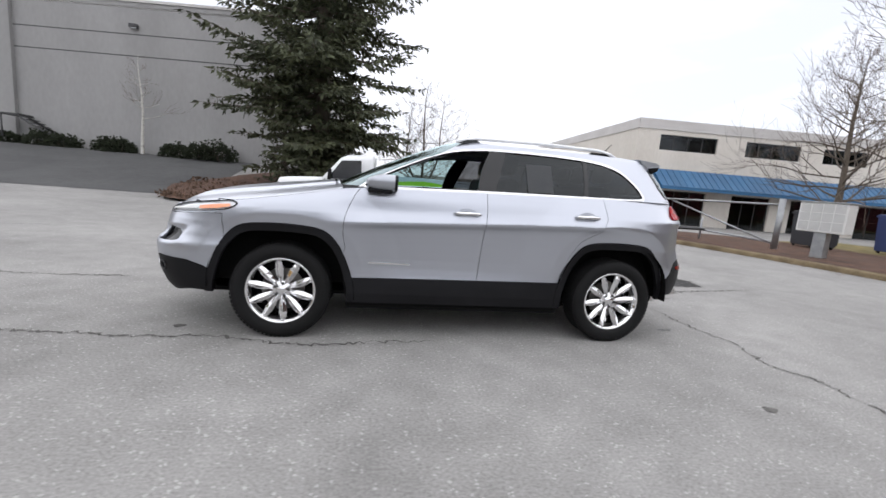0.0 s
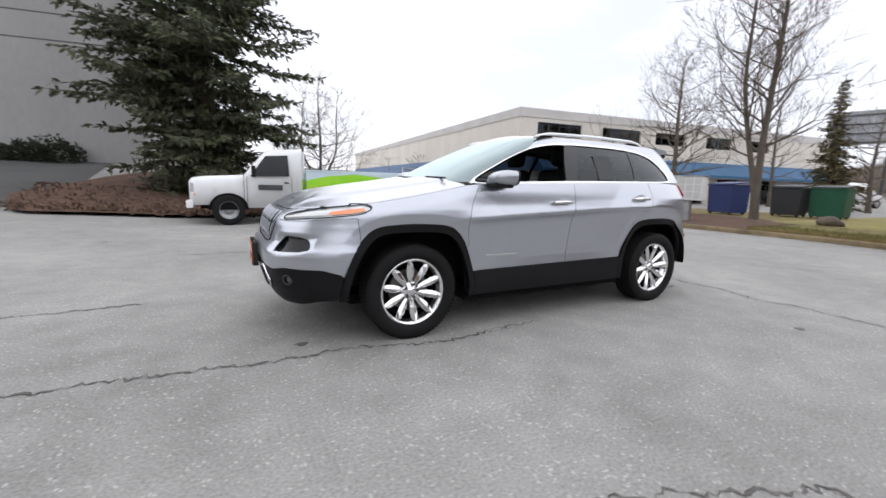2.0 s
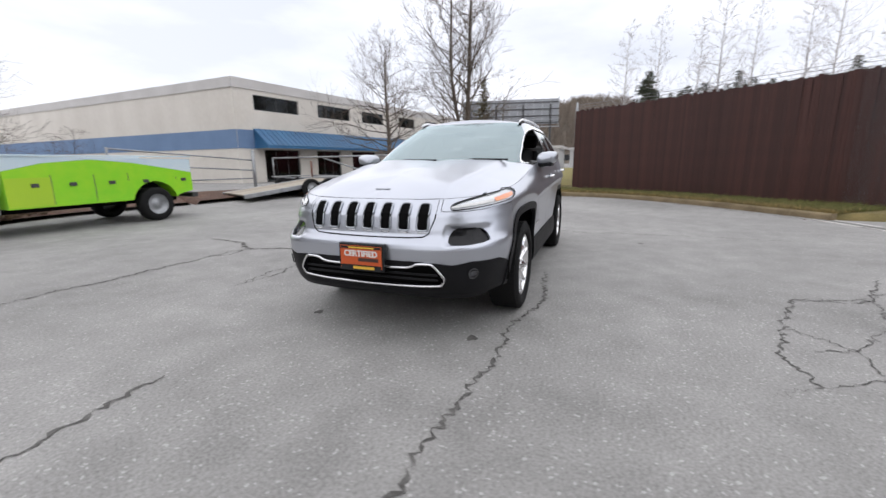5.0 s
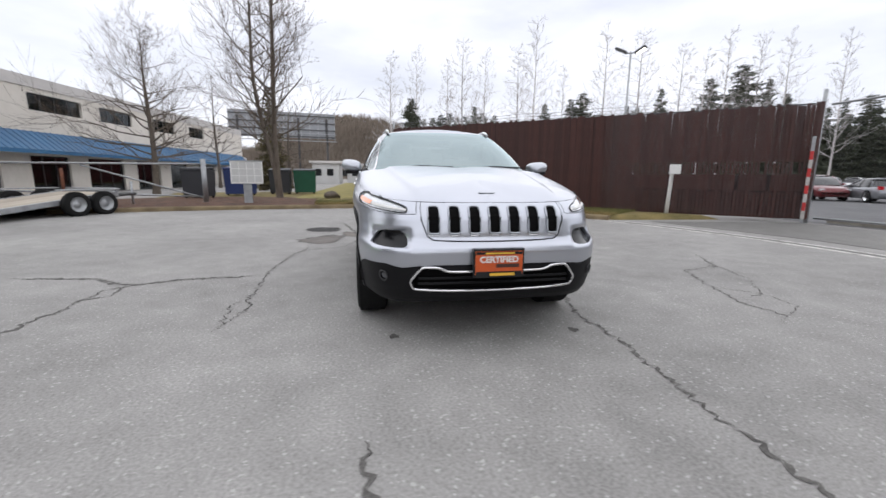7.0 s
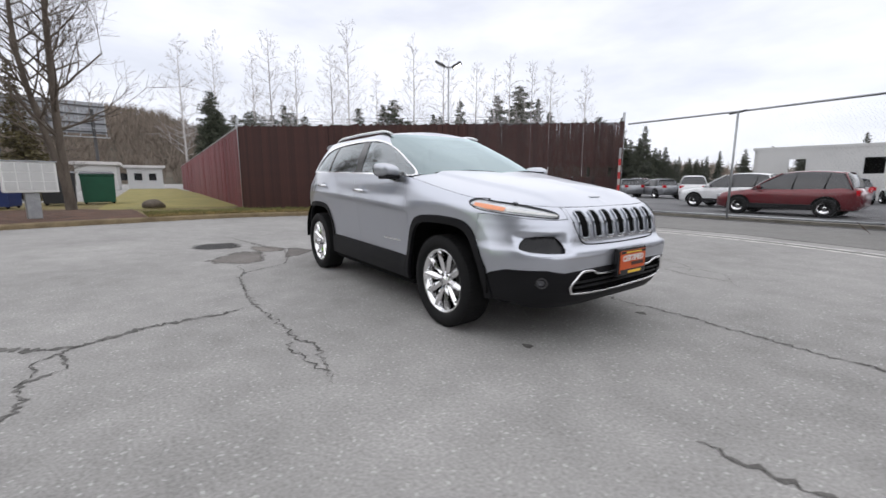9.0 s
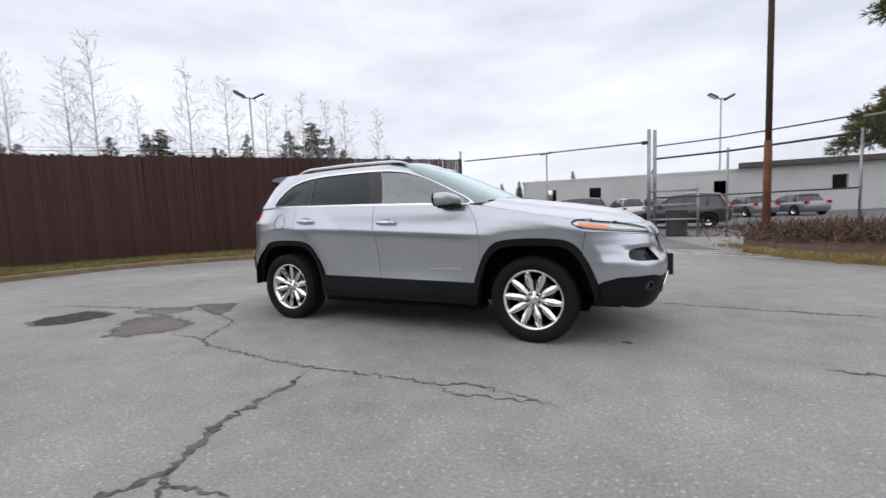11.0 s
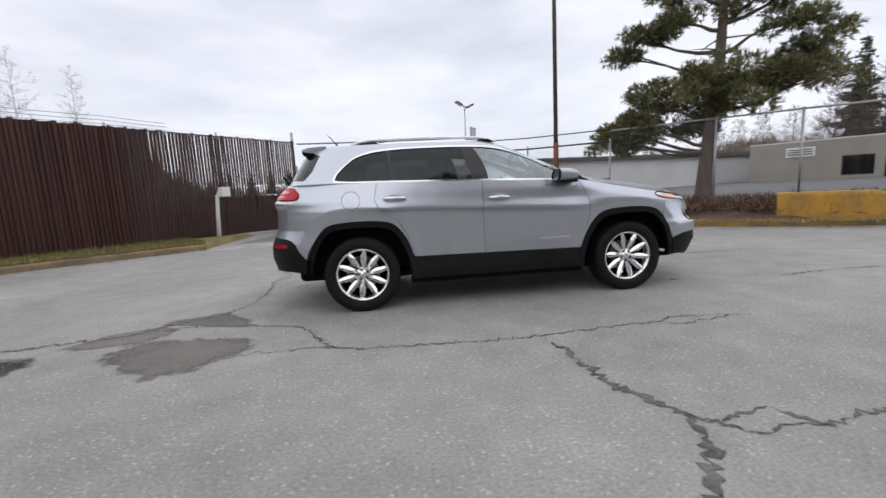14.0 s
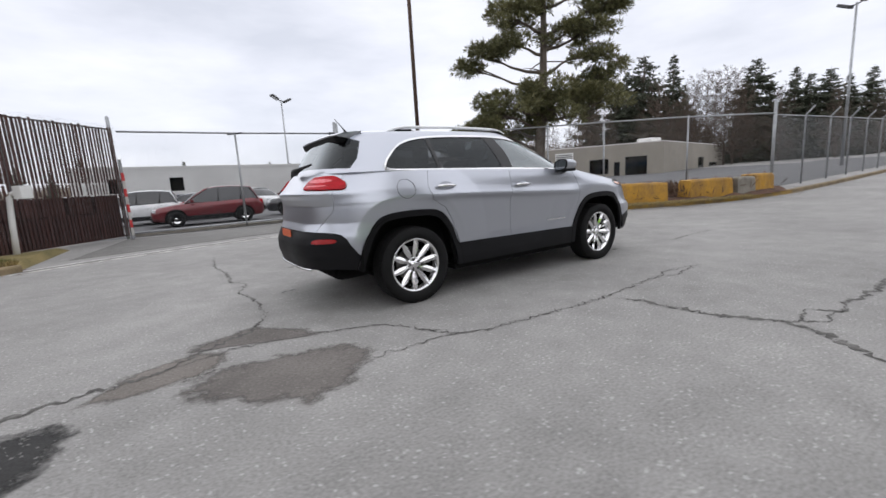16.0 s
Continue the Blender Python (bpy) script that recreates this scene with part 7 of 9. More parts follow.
for sy in (-1, 1):
    y = sy * 0.985
    bm = bmesh.new()
    w = [(-2.20, 1.27), (-1.80, 1.82), (-1.25, 1.86), (-1.22, 1.30)]
    bm.faces.new([bm.verts.new((px, sy * (0.985 - (pz - 1.27) * 0.085), pz)) for px, pz in w])
    bmesh.ops.solidify(bm, geom=list(bm.faces), thickness=0.012)
    d_ = part("door_window", bm, CAR_GLASS, cab)
    for x in (-2.28, -1.17):
        part("door_seam", boxed(x, y - 0.004, 0.55, x + 0.012, y + 0.004, 1.27), DARK_LINE, cab)
    part("door_handle", boxed(-1.36, y - 0.015, 1.10, -1.24, y + 0.015, 1.14), BLACK_PLASTIC, cab)
    part("door_logo_bar", boxed(-2.0, y - 0.003, 0.92, -1.4, y + 0.003, 1.06), DARK_STEEL, cab)
    mir = part("side_mirror", boxed(-2.16, min(sy * 1.08, sy * 1.22), 1.25, -2.06, max(sy * 1.08, sy * 1.22), 1.55, 0.02), BLACK_PLASTIC, cab)
    pipe(mir, "mirror_arm", [(-2.15, sy * 0.97, 1.30), (-2.11, sy * 1.10, 1.35)], 0.018, BLACK_PLASTIC, 6)
    part("headlight", boxed(-3.57, min(sy * 0.60, sy * 0.91), 0.84, -3.40, max(sy * 0.60, sy * 0.91), 1.08, 0.02), LAMP_CLEAR, truck)
    part("turn_lamp", boxed(-3.50, min(sy * 0.66, sy * 0.915), 0.75, -3.42, max(sy * 0.66, sy * 0.915), 0.825, 0.01), AMBER, truck)
bm = bmesh.new()
for v in ((-2.33, -0.84, 1.30), (-2.33, 0.84, 1.30), (-1.80, 0.74, 1.90), (-1.80, -0.74, 1.90)):
    bm.verts.new((v[0] - 0.02, v[1], v[2] + 0.01))
bm.faces.new(list(bm.verts))
bmesh.ops.solidify(bm, geom=list(bm.faces), thickness=0.012)
part("windscreen", bm, CAR_GLASS, cab)
part("front_bumper", boxed(-3.68, -0.95, 0.44, -3.52, 0.95, 0.64, 0.03), VAN_WHITE, truck)
part("grille", boxed(-3.63, -0.58, 0.70, -3.58, 0.58, 1.06, 0.01), DARK_STEEL, truck)
for k in range(3):
    part("grille_bar", boxed(-3.645, -0.57, 0.76 + k * 0.10, -3.625, 0.57, 0.79 + k * 0.10), CHROME, truck)
# utility body with wheel cut-out, in two colours
def utility_side(sy):
    lower_o = [(-0.78, 0.52), (1.30, 0.52)] + [(1.85 + 0.52 * math.cos(a), 0.42 + 0.50 * math.sin(a)) for a in np.linspace(math.pi * 0.93, math.pi * 0.07, 12)] + [(2.42, 0.58), (2.78, 0.66), (2.78, 1.10), (2.4, 1.17), (1.4, 1.34), (0.6, 1.41), (-0.2, 1.34), (-0.78, 1.20)]
    bm = bmesh.new()
    a = [bm.verts.new((x, sy * 1.0, z)) for x, z in lower_o]
    b = [bm.verts.new((x, sy * 0.62, z)) for x, z in lower_o]
    bm.faces.new(a)
    bm.faces.new(b[::-1])
    for i in range(len(a)):
        bm.faces.new((a[i], a[(i + 1) % len(a)], b[(i + 1) % len(a)], b[i]))
    return part("utility_side", bm, LIME, truck, "lime green locker side")


for sy in (-1, 1):
    us = utility_side(sy)
    bm = bmesh.new()
    top = [(-0.78, 1.204), (-0.2, 1.344), (0.6, 1.414), (1.4, 1.344), (2.4, 1.174), (2.78, 1.104), (2.78, 1.42), (-0.78, 1.47)]
    a = [bm.verts.new((x, sy * 0.995, z)) for x, z in top]
    b = [bm.verts.new((x, sy * 0.62, z)) for x, z in top]
    bm.faces.new(a)
    bm.faces.new(b[::-1])
    for i in range(len(a)):
        bm.faces.new((a[i], a[(i + 1) % len(a)], b[(i + 1) % len(a)], b[i]))
    part("upper_locker", bm, SKY_WRAP, truck, "pale blue upper locker")
    bm = boxed(-0.775, sy * 1.003 - 0.002, 0.54, -0.10, sy * 1.003 + 0.002, 1.08)
    part("wrap_panel", bm, LIME_LIGHT, us)
    for x in (-0.1, 0.62, 1.28, 2.36):
        part("locker_seam", boxed(x, sy * 1.002 - 0.004, 0.95 if x > 1.2 else 0.56, x + 0.012, sy * 1.002 + 0.004, 1.12 if x < 2 else 1.0), DARK_LINE, us)
    for x in (-0.35, 0.25, 0.95, 1.65, 2.55):
        part("latch", boxed(x - 0.06, sy * 1.012 - 0.012, 0.90, x + 0.06, sy * 1.012 + 0.012, 0.97, 0.006), DARK_STEEL, us)
    part("lid_edge", boxed(-0.80, sy * 0.985 - 0.035, 1.47, 2.80, sy * 0.985 + 0.03, 1.50, 0.006), SKY_WRAP, truck)
part("bed_floor", boxed(-0.78, -0.62, 0.70, 2.75, 0.62, 0.76), DARK_STEEL, truck)
part("tailgate", boxed(2.72, -0.62, 0.66, 2.78, 0.62, 1.20, 0.01), LIME, truck)
part("rear_bumper", boxed(2.79, -0.95, 0.48, 2.95, 0.95, 0.60, 0.015), DARK_STEEL, truck)
part("chassis", boxed(-3.4, -0.45, 0.40, 2.7, 0.45, 0.55), HOLLOW_SHADE, truck)
part("headache_rack", boxed(-0.86, -0.85, 1.36, -0.80, 0.85, 1.98, 0.01), VAN_WHITE, truck)
for x in (0.3, 1.6):
    part("load", boxed(x, -0.5, 0.77, x + 0.8, 0.4, 1.28, 0.03), GALV, truck)


def road_wheel(parent, x, y, r, w, rim_mat, face):
    wh = part("wheel", lathe(bmesh.new(), [(r * 0.60, -w / 2), (r * 0.80, -w * 0.55), (r * 0.95, -w * 0.5), (r, -w * 0.36), (r, w * 0.36), (r * 0.95, w * 0.5), (r * 0.80, w * 0.55), (r * 0.60, w / 2)], 28, "y", Matrix.Translation((x, y, r))), RUBBER, parent, "black tyre", smooth=True)
    part("rim", lathe(bmesh.new(), [(0.0, face * w * 0.30), (r * 0.16, face * w * 0.36), (r * 0.22, face * w * 0.2), (r * 0.45, face * w * 0.12), (r * 0.55, face * w * 0.36), (r * 0.62, face * w * 0.48)], 24, "y", Matrix.Translation((x, y, r))), rim_mat, wh, smooth=True)
    return wh


for x in (-2.72, 1.85):
    for sy in (-1, 1):
        road_wheel(truck, x, sy * 0.905, 0.39, 0.24, GALV, sy)
        # Dark box paints the shade behind the wheel.
        part("arch_shade", boxed(x - 0.48, min(sy * 0.55, sy * 0.62), 0.42, x + 0.48, max(sy * 0.55, sy * 0.62), 0.95), HOLLOW_SHADE, truck)
for sy in (-1, 1):
    bm = bmesh.new()
    # Flat dark half-disc draws the front wheel well's shade on the flank.
    ring0 = [bm.verts.new((-2.72 + 0.50 * math.cos(a), sy * 0.990, 0.42 + 0.47 * math.sin(a))) for a in np.linspace(0, math.pi, 15)]
    ring1 = [bm.verts.new((-2.72 + 0.47 * math.cos(a), sy * 0.993, 0.40 + 0.43 * math.sin(a))) for a in np.linspace(0, math.pi, 15)]
    bm.faces.new(ring1)
    part("arch_shadow", bm, HOLLOW_SHADE, truck)
truck.matrix_world = pose(0.25, 9.42, -0.10, 0, 0, -1.5)

# ---- tilt-deck trailer ----
trailer = thing("flatbed_trailer", label="low tandem-axle flatbed trailer with a wooden deck and ramp", category="trailer")
tilt = Matrix.Translation((1.6, 0, 0.60)) @ Matrix.Rotation(radians(-6.8), 4, "Y") @ Matrix.Translation((-1.6, 0, -0.60))


def tilted(*args):
    bm = boxed(*args)
    bmesh.ops.transform(bm, matrix=tilt, verts=bm.verts)
    return bm


for k in range(9):
    part("plank", tilted(-1.75, -0.98 + k * 0.218, 0.56, 1.7, -0.98 + k * 0.218 + 0.21, 0.605, 0.004), WOOD, trailer)
for y0, y1 in ((-1.06, -0.99), (0.99, 1.06)):
    part("side_rail", tilted(-1.80, y0, 0.48, 1.75, y1, 0.62, 0.01), GALV, trailer)
part("head_rail", boxed(1.752, -1.06, 0.46, 1.82, 1.06, 0.74, 0.01), GALV, trailer)
for k in range(4):
    part("cross_beam", tilted(-1.6 + k * 0.9, -0.985, 0.46, -1.52 + k * 0.9, 0.985, 0.555), DARK_STEEL, trailer)
for sy in (-1, 1):
    for x in (0.55, 1.28):
        road_wheel(trailer, x, sy * 1.17, 0.33, 0.2, GALV, sy)
    part("fender", boxed(0.15, min(sy * 1.07, sy * 1.29), 0.70, 1.70, max(sy * 1.07, sy * 1.29), 0.73, 0.008), GALV, trailer)
pipe(trailer, "drawbar", [(1.82, -0.6, 0.5), (3.2, 0, 0.5), (1.82, 0.6, 0.5)], 0.045, DARK_STEEL)
pipe(trailer, "jack", [(3.1, 0, 0.0), (3.1, 0, 0.9)], 0.035)
pipe(trailer, "winch_post", [(1.7, 0.9, 0.6), (1.7, 0.9, 1.3)], 0.04, RUST)
trailer.matrix_world = pose(7.75, 9.75, -0.02, 0, 0, -24)


# ---- parked cars beyond the gate ----
def parked_car(paint, label, suv_like=True, kind="parked_car"):
    c = thing(kind, label=label, category="car", group="parked cars")
    H = 1.66 if suv_like else 1.45
    roof_z = H
    belt = 1.02 if suv_like else 0.92
    bm = bmesh.new()
    rows = [(-2.25, 0.62, 0.45, 0.66), (-2.18, 0.78, 0.30, 0.78), (-1.9, 0.87, 0.26, 0.88), (-1.2, 0.90, 0.26, belt - 0.04), (-0.8, 0.90, 0.26, belt), (0.6, 0.90, 0.26, belt + 0.03), (1.7, 0.89, 0.26, belt + 0.06), (2.1, 0.83, 0.30, belt + 0.04), (2.24, 0.70, 0.42, belt - 0.2)]
    rings = []
    for x, w, z0, z1 in rows:
        pts = [(-w * 0.9, z0), (-w * 0.985, z0 + 0.12), (-w, z1 - 0.22), (-w * 0.965, z1 - 0.06), (-w * 0.86, z1), (w * 0.86, z1), (w * 0.965, z1 - 0.06), (w, z1 - 0.22), (w * 0.985, z0 + 0.12), (w * 0.9, z0)]
        rings.append([bm.verts.new((x, y, z)) for y, z in pts])
    for a, b in zip(rings, rings[1:]):
        for k in range(10):
            bm.faces.new((a[k], a[(k + 1) % 10], b[(k + 1) % 10], b[k]))
    bm.faces.new(rings[0])
    bm.faces.new(rings[-1][::-1])
    part("body", bm, paint, c, smooth=True)
    rear = 2.02 if suv_like else 1.55
    b0 = belt - 0.01
    gl = [(-0.98, 0.80, b0 + 0.01), (-0.62, 0.74, b0 + 0.30 * (H - b0) / 0.6), (-0.30, 0.68, H - 0.16), (0.0, 0.63, H - 0.05), (0.35, 0.62, H), (0.9, 0.62, H + 0.01), (1.35, 0.62, H - 0.02), (rear - 0.25, 0.61, H - 0.07), (rear - 0.10, 0.68, H - 0.28), (rear, 0.76, b0 + 0.08)]
    bm, rf = bmesh.new(), bmesh.new()
    rings, strips = [], []
    for x, w, z in gl:
        wb = 0.83 if x < 1.4 else 0.80
        wm = wb + (w - wb) * 0.5 + 0.02
        rings.append([bm.verts.new(p) for p in ((x, -wb, b0), (x, -wm, (b0 + z) / 2), (x, -w, z - 0.03), (x, -w + 0.06, z), (x, w - 0.06, z), (x, w, z - 0.03), (x, wm, (b0 + z) / 2), (x, wb, b0))])
        if z > H - 0.12:
            strips.append([rf.verts.new(p) for p in ((x, -w - 0.006, z - 0.045), (x, -w + 0.055, z + 0.006), (x, -0.3, z + 0.03), (x, 0.3, z + 0.03), (x, w - 0.055, z + 0.006), (x, w + 0.006, z - 0.045))])
    for a, b in zip(rings, rings[1:]):
        for k in range(7):
            bm.faces.new((a[k], a[k + 1], b[k + 1], b[k]))
    for a, b in zip(strips, strips[1:]):
        for k in range(5):
            rf.faces.new((a[k], a[k + 1], b[k + 1], b[k]))
    part("glasshouse", bm, CAR_GLASS, c, smooth=True)
    part("roof", rf, paint, c, smooth=True)
    if suv_like:
        for sy in (-1, 1):
            part("cladding", boxed(-1.0, min(sy * 0.84, sy * 0.915), 0.26, 1.0, max(sy * 0.84, sy * 0.915), 0.46, 0.02), BLACK_PLASTIC, c)
    for sy in (-1, 1):
        for xa, xb in ((-0.93, -0.05), (0.33, 0.40), (1.25, 1.33), (rear - 0.02, rear - 0.30)):
            za = belt if xa != xb and abs(xa - xb) > 0.2 else belt
            pipe(c, "pillar", [(xa, sy * 0.83, za), ((xa + xb) / 2, sy * 0.745, (za + roof_z) / 2), (xb, sy * 0.62, roof_z - 0.05)], 0.026, paint if abs(xa - xb) > 0.2 else GLOSS_BLACK, 6)
        for x in (-1.35, 1.35):
            road_wheel(c, x, sy * 0.83, 0.345, 0.22, ALLOY, sy)
            # Flat dark half-disc painted on the flank for the shaded wheel well.
            bm = bmesh.new()
            bm.faces.new([bm.verts.new((x + 0.43 * math.cos(a), sy * 0.905, 0.36 + 0.42 * math.sin(a))) for a in np.linspace(-0.2, math.pi + 0.2, 18)])
            part("arch_shade", bm, HOLLOW_SHADE, c)
        part("headlight", boxed(-2.20, min(sy * 0.52, sy * 0.80), 0.68, -2.05, max(sy * 0.52, sy * 0.80), 0.80, 0.02), LAMP_CLEAR, c)
        part("tail_light", boxed(2.08, min(sy * 0.55, sy * 0.82), 0.80, 2.2, max(sy * 0.55, sy * 0.82), 1.0, 0.02), TAIL_RED, c)
        part("mirror", boxed(-0.75, min(sy * 0.88, sy * 1.02), belt, -0.62, max(sy * 0.88, sy * 1.02), belt + 0.13, 0.02), paint, c)
    return c


red = parked_car(RED_CAR, "dark red SUV parked behind the sliding gate")
red.matrix_world = pose(1.50, -17.9, -0.2, 0, 0, 179)
dark_one = parked_car(DARK_CAR, "dark SUV parked in the car lot")
dark_one.matrix_world = pose(-3.6, -19.6, -0.2, 0, 0, 170)
white_one = parked_car(WHITE_CAR, "white SUV parked in the car lot")
white_one.matrix_world = pose(4.6, -21.2, -0.2, 0, 0, 176)
grey_one = parked_car(GREY_CAR, "grey sedan parked in the car lot", False)
grey_one.matrix_world = pose(2.2, -22.6, -0.2, 0, 0, 174)
rng = random.Random(11)
models = [white_one, grey_one, dark_one, white_one, grey_one, red]
for i in range(13):
    copy_thing(models[(i * 5 + i // 3) % 6], pose(21.5 - 2.75 * i, -29.5 - 0.28 * i + rng.uniform(-0.3, 0.3), -0.2, 0, 0, (150 if i < 4 else 112) + rng.uniform(-3, 3) + (180 if i % 4 == 1 else 0)))
for i, (x, y) in enumerate(((31, -24), (34, -27), (37, -30), (30, -33), (26, -36), (40, -34))):
    copy_thing(models[(i * 3) % 5], pose(x, y, -0.2, 0, 0, 140 + rng.uniform(-4, 4)))
for row in range(2):
    for i in range(11):
        copy_thing(models[(i * 7 + row * 3 + i // 4) % 6], pose(46.0 - 3.0 * i + 4 * row, -41.0 - 1.1 * i - 9 * row + rng.uniform(-0.3, 0.3), -0.2, 0, 0, 118 + rng.uniform(-4, 4)))

# ---- billboard and low houses in the distance ----
billboard = thing("billboard", label="large grey roadside billboard seen from its ribbed back", category="billboard")
B0, B1 = Vector((63.3, 5.7, 0)), Vector((60.7, 20.2, 0))
b_dir = (B1 - B0).normalized()
b_to = Vector((-b_dir.y, b_dir.x, 0))
if b_to.x > 0:
    b_to = -b_to


def bill_bar(name, u0, z0, u1, z1, out0, out1, material, wide=0.0):
    """A bar on the back of the billboard, from u0 to u1 along it, standing out0 to out1 off it."""
    m = Matrix(((b_dir.x, b_to.x, 0, B0.x), (b_dir.y, b_to.y, 0, B0.y), (0, 0, 1, 0), (0, 0, 0, 1)))
    bm = boxed(u0 - wide, out0, z0, u1 + wide, out1, z1)
    bmesh.ops.transform(bm, matrix=m, verts=bm.verts)
    bmesh.ops.recalc_face_normals(bm, faces=bm.faces)
    return part(name, bm, material, billboard)


for k in range(12):
    bill_bar("panel", 0.02 + k * 1.225, 6.75, 1.205 + k * 1.225, 10.45, 0.0, 0.05, GREY_CAR)
for k in range(13):
    u = k * 1.225
    bill_bar("rib", u, 6.5, u, 10.5 if k % 3 else 10.75, 0.06, 0.22, GALV, 0.05)
for z in (6.9, 7.9, 8.9, 9.9):
    bill_bar("stringer", -0.1, z, 14.8, z + 0.12, 0.23, 0.36, DARK_STEEL)
bill_bar("catwalk", -0.2, 6.30, 14.9, 6.38, 0.1, 0.9, GALV)
bill_bar("handrail", -0.2, 7.35, 14.9, 7.42, 0.84, 0.9, GALV)
for u in (1.2, 5.3, 9.4, 13.5):
    bill_bar("post", u, 0.0, u, 9.6, 0.37, 0.70, DARK_STEEL, 0.14)
van = thing("van", label="white passenger van parked across the street", category="van")
truck_loft("van_body", [(-2.75, 0.80, 0.45, 0.85, 0.10), (-2.68, 0.92, 0.40, 1.02, 0.12), (-2.0, 0.98, 0.38, 1.18, 0.14), (-1.55, 0.98, 0.38, 1.35, 0.16), (-1.05, 0.95, 0.38, 1.95, 0.22), (-0.6, 0.94, 0.38, 2.08, 0.24), (2.4, 0.94, 0.38, 2.08, 0.24), (2.6, 0.92, 0.42, 1.98, 0.22)], VAN_WHITE, parent=van)
for sy in (-1, 1):
    for x0, x1 in ((-1.15, -0.35), (-0.2, 0.75), (0.9, 1.65), (1.8, 2.4)):
        bm = bmesh.new()
        bm.faces.new([bm.verts.new((px, sy * (0.972 if pz > 1.5 else 0.992), pz)) for px, pz in ((x0, 1.28), (x1, 1.28), (x1, 1.78), (x0 + (0.22 if x0 < -1 else 0), 1.78))])
        bmesh.ops.solidify(bm, geom=list(bm.faces), thickness=0.012)
        part("side_window", bm, CAR_GLASS, van)
    for x in (-1.85, 1.65):
        road_wheel(van, x, sy * 0.88, 0.37, 0.24, GALV, sy)
van.matrix_world = pose(44.5, 12.0, 0.05, 0, 0, 165)
for x, y, w, d, h in ((64, 6.9, 9, 3.8, 3.0), (74, 2.2, 6, 4.2, 3.0), (62, 24, 12, 7, 3.6)):
    hs = thing("low_house", label="small pale low-roofed building across the street", category="building")
    part("wall", boxed(x - w / 2, y - d / 2, 0, x + w / 2, y + d / 2, h), OFF_WHITE, hs)
    part("roof", prism(bmesh.new(), [(x - w / 2 - 0.4, y - d / 2 - 0.4), (x + w / 2 + 0.4, y - d / 2 - 0.4), (x + w / 2 + 0.4, y + d / 2 + 0.4), (x - w / 2 - 0.4, y + d / 2 + 0.4)], h, h + 0.35), GREY_TRIM, hs)
    for k in range(3):
        part("window", boxed(x - w / 2 - 0.03, y - d / 2 + 0.8 + k * 1.7, 1.2, x - w / 2 - 0.004, y - d / 2 + 1.7 + k * 1.7, 2.2), CAR_GLASS, hs)

# ---- trees ----
def grow(bm_trunk, bm_twig, p, d, length, r, depth, rnd, up=0.15, split=3, twig_depth=2, shrink=0.68, wander=0.28, sides=6, least=0.004):
    """A limb that wanders, thins and branches; thin ones go into the twigs' mesh."""
    steps = 4 if depth > 1 else 3
    pts, rad = [Vector(p)], [r]
    dirs = []
    q = Vector(p)
    dd = Vector(d).normalized()
    for i in range(steps):
        dd = (dd + Vector((rnd.uniform(-1, 1), rnd.uniform(-1, 1), rnd.uniform(-1, 1))) * wander * 0.5 + Vector((0, 0, up * 0.35))).normalized()
        q = q + dd * (length / steps)
        pts.append(q.copy())
        dirs.append(dd.copy())
        rad.append(max(least, r * (1 - 0.55 * (i + 1) / steps)))
    tube(bm_trunk if depth > twig_depth else bm_twig, pts, rad, sides if depth > twig_depth else 3, cap=False)
    if depth == 0:
        return
    for k in range(split + (1 if depth < 3 else 0)):
        i = rnd.randint(1, steps) if k else steps
        base = pts[i]
        dirn = dirs[i - 1]
        side = dirn.orthogonal().normalized()
        side.rotate(Matrix.Rotation(rnd.uniform(0, math.tau), 3, dirn))
        spread_ = rnd.uniform(0.5, 1.0)
        nd = (dirn + side * spread_ + Vector((0, 0, up))).normalized()
        grow(bm_trunk, bm_twig, base, nd, length * shrink * rnd.uniform(0.75, 1.1), max(0.005, rad[i] * 0.72), depth - 1, rnd, up, split, twig_depth, shrink, wander, max(4, sides - 1), least)


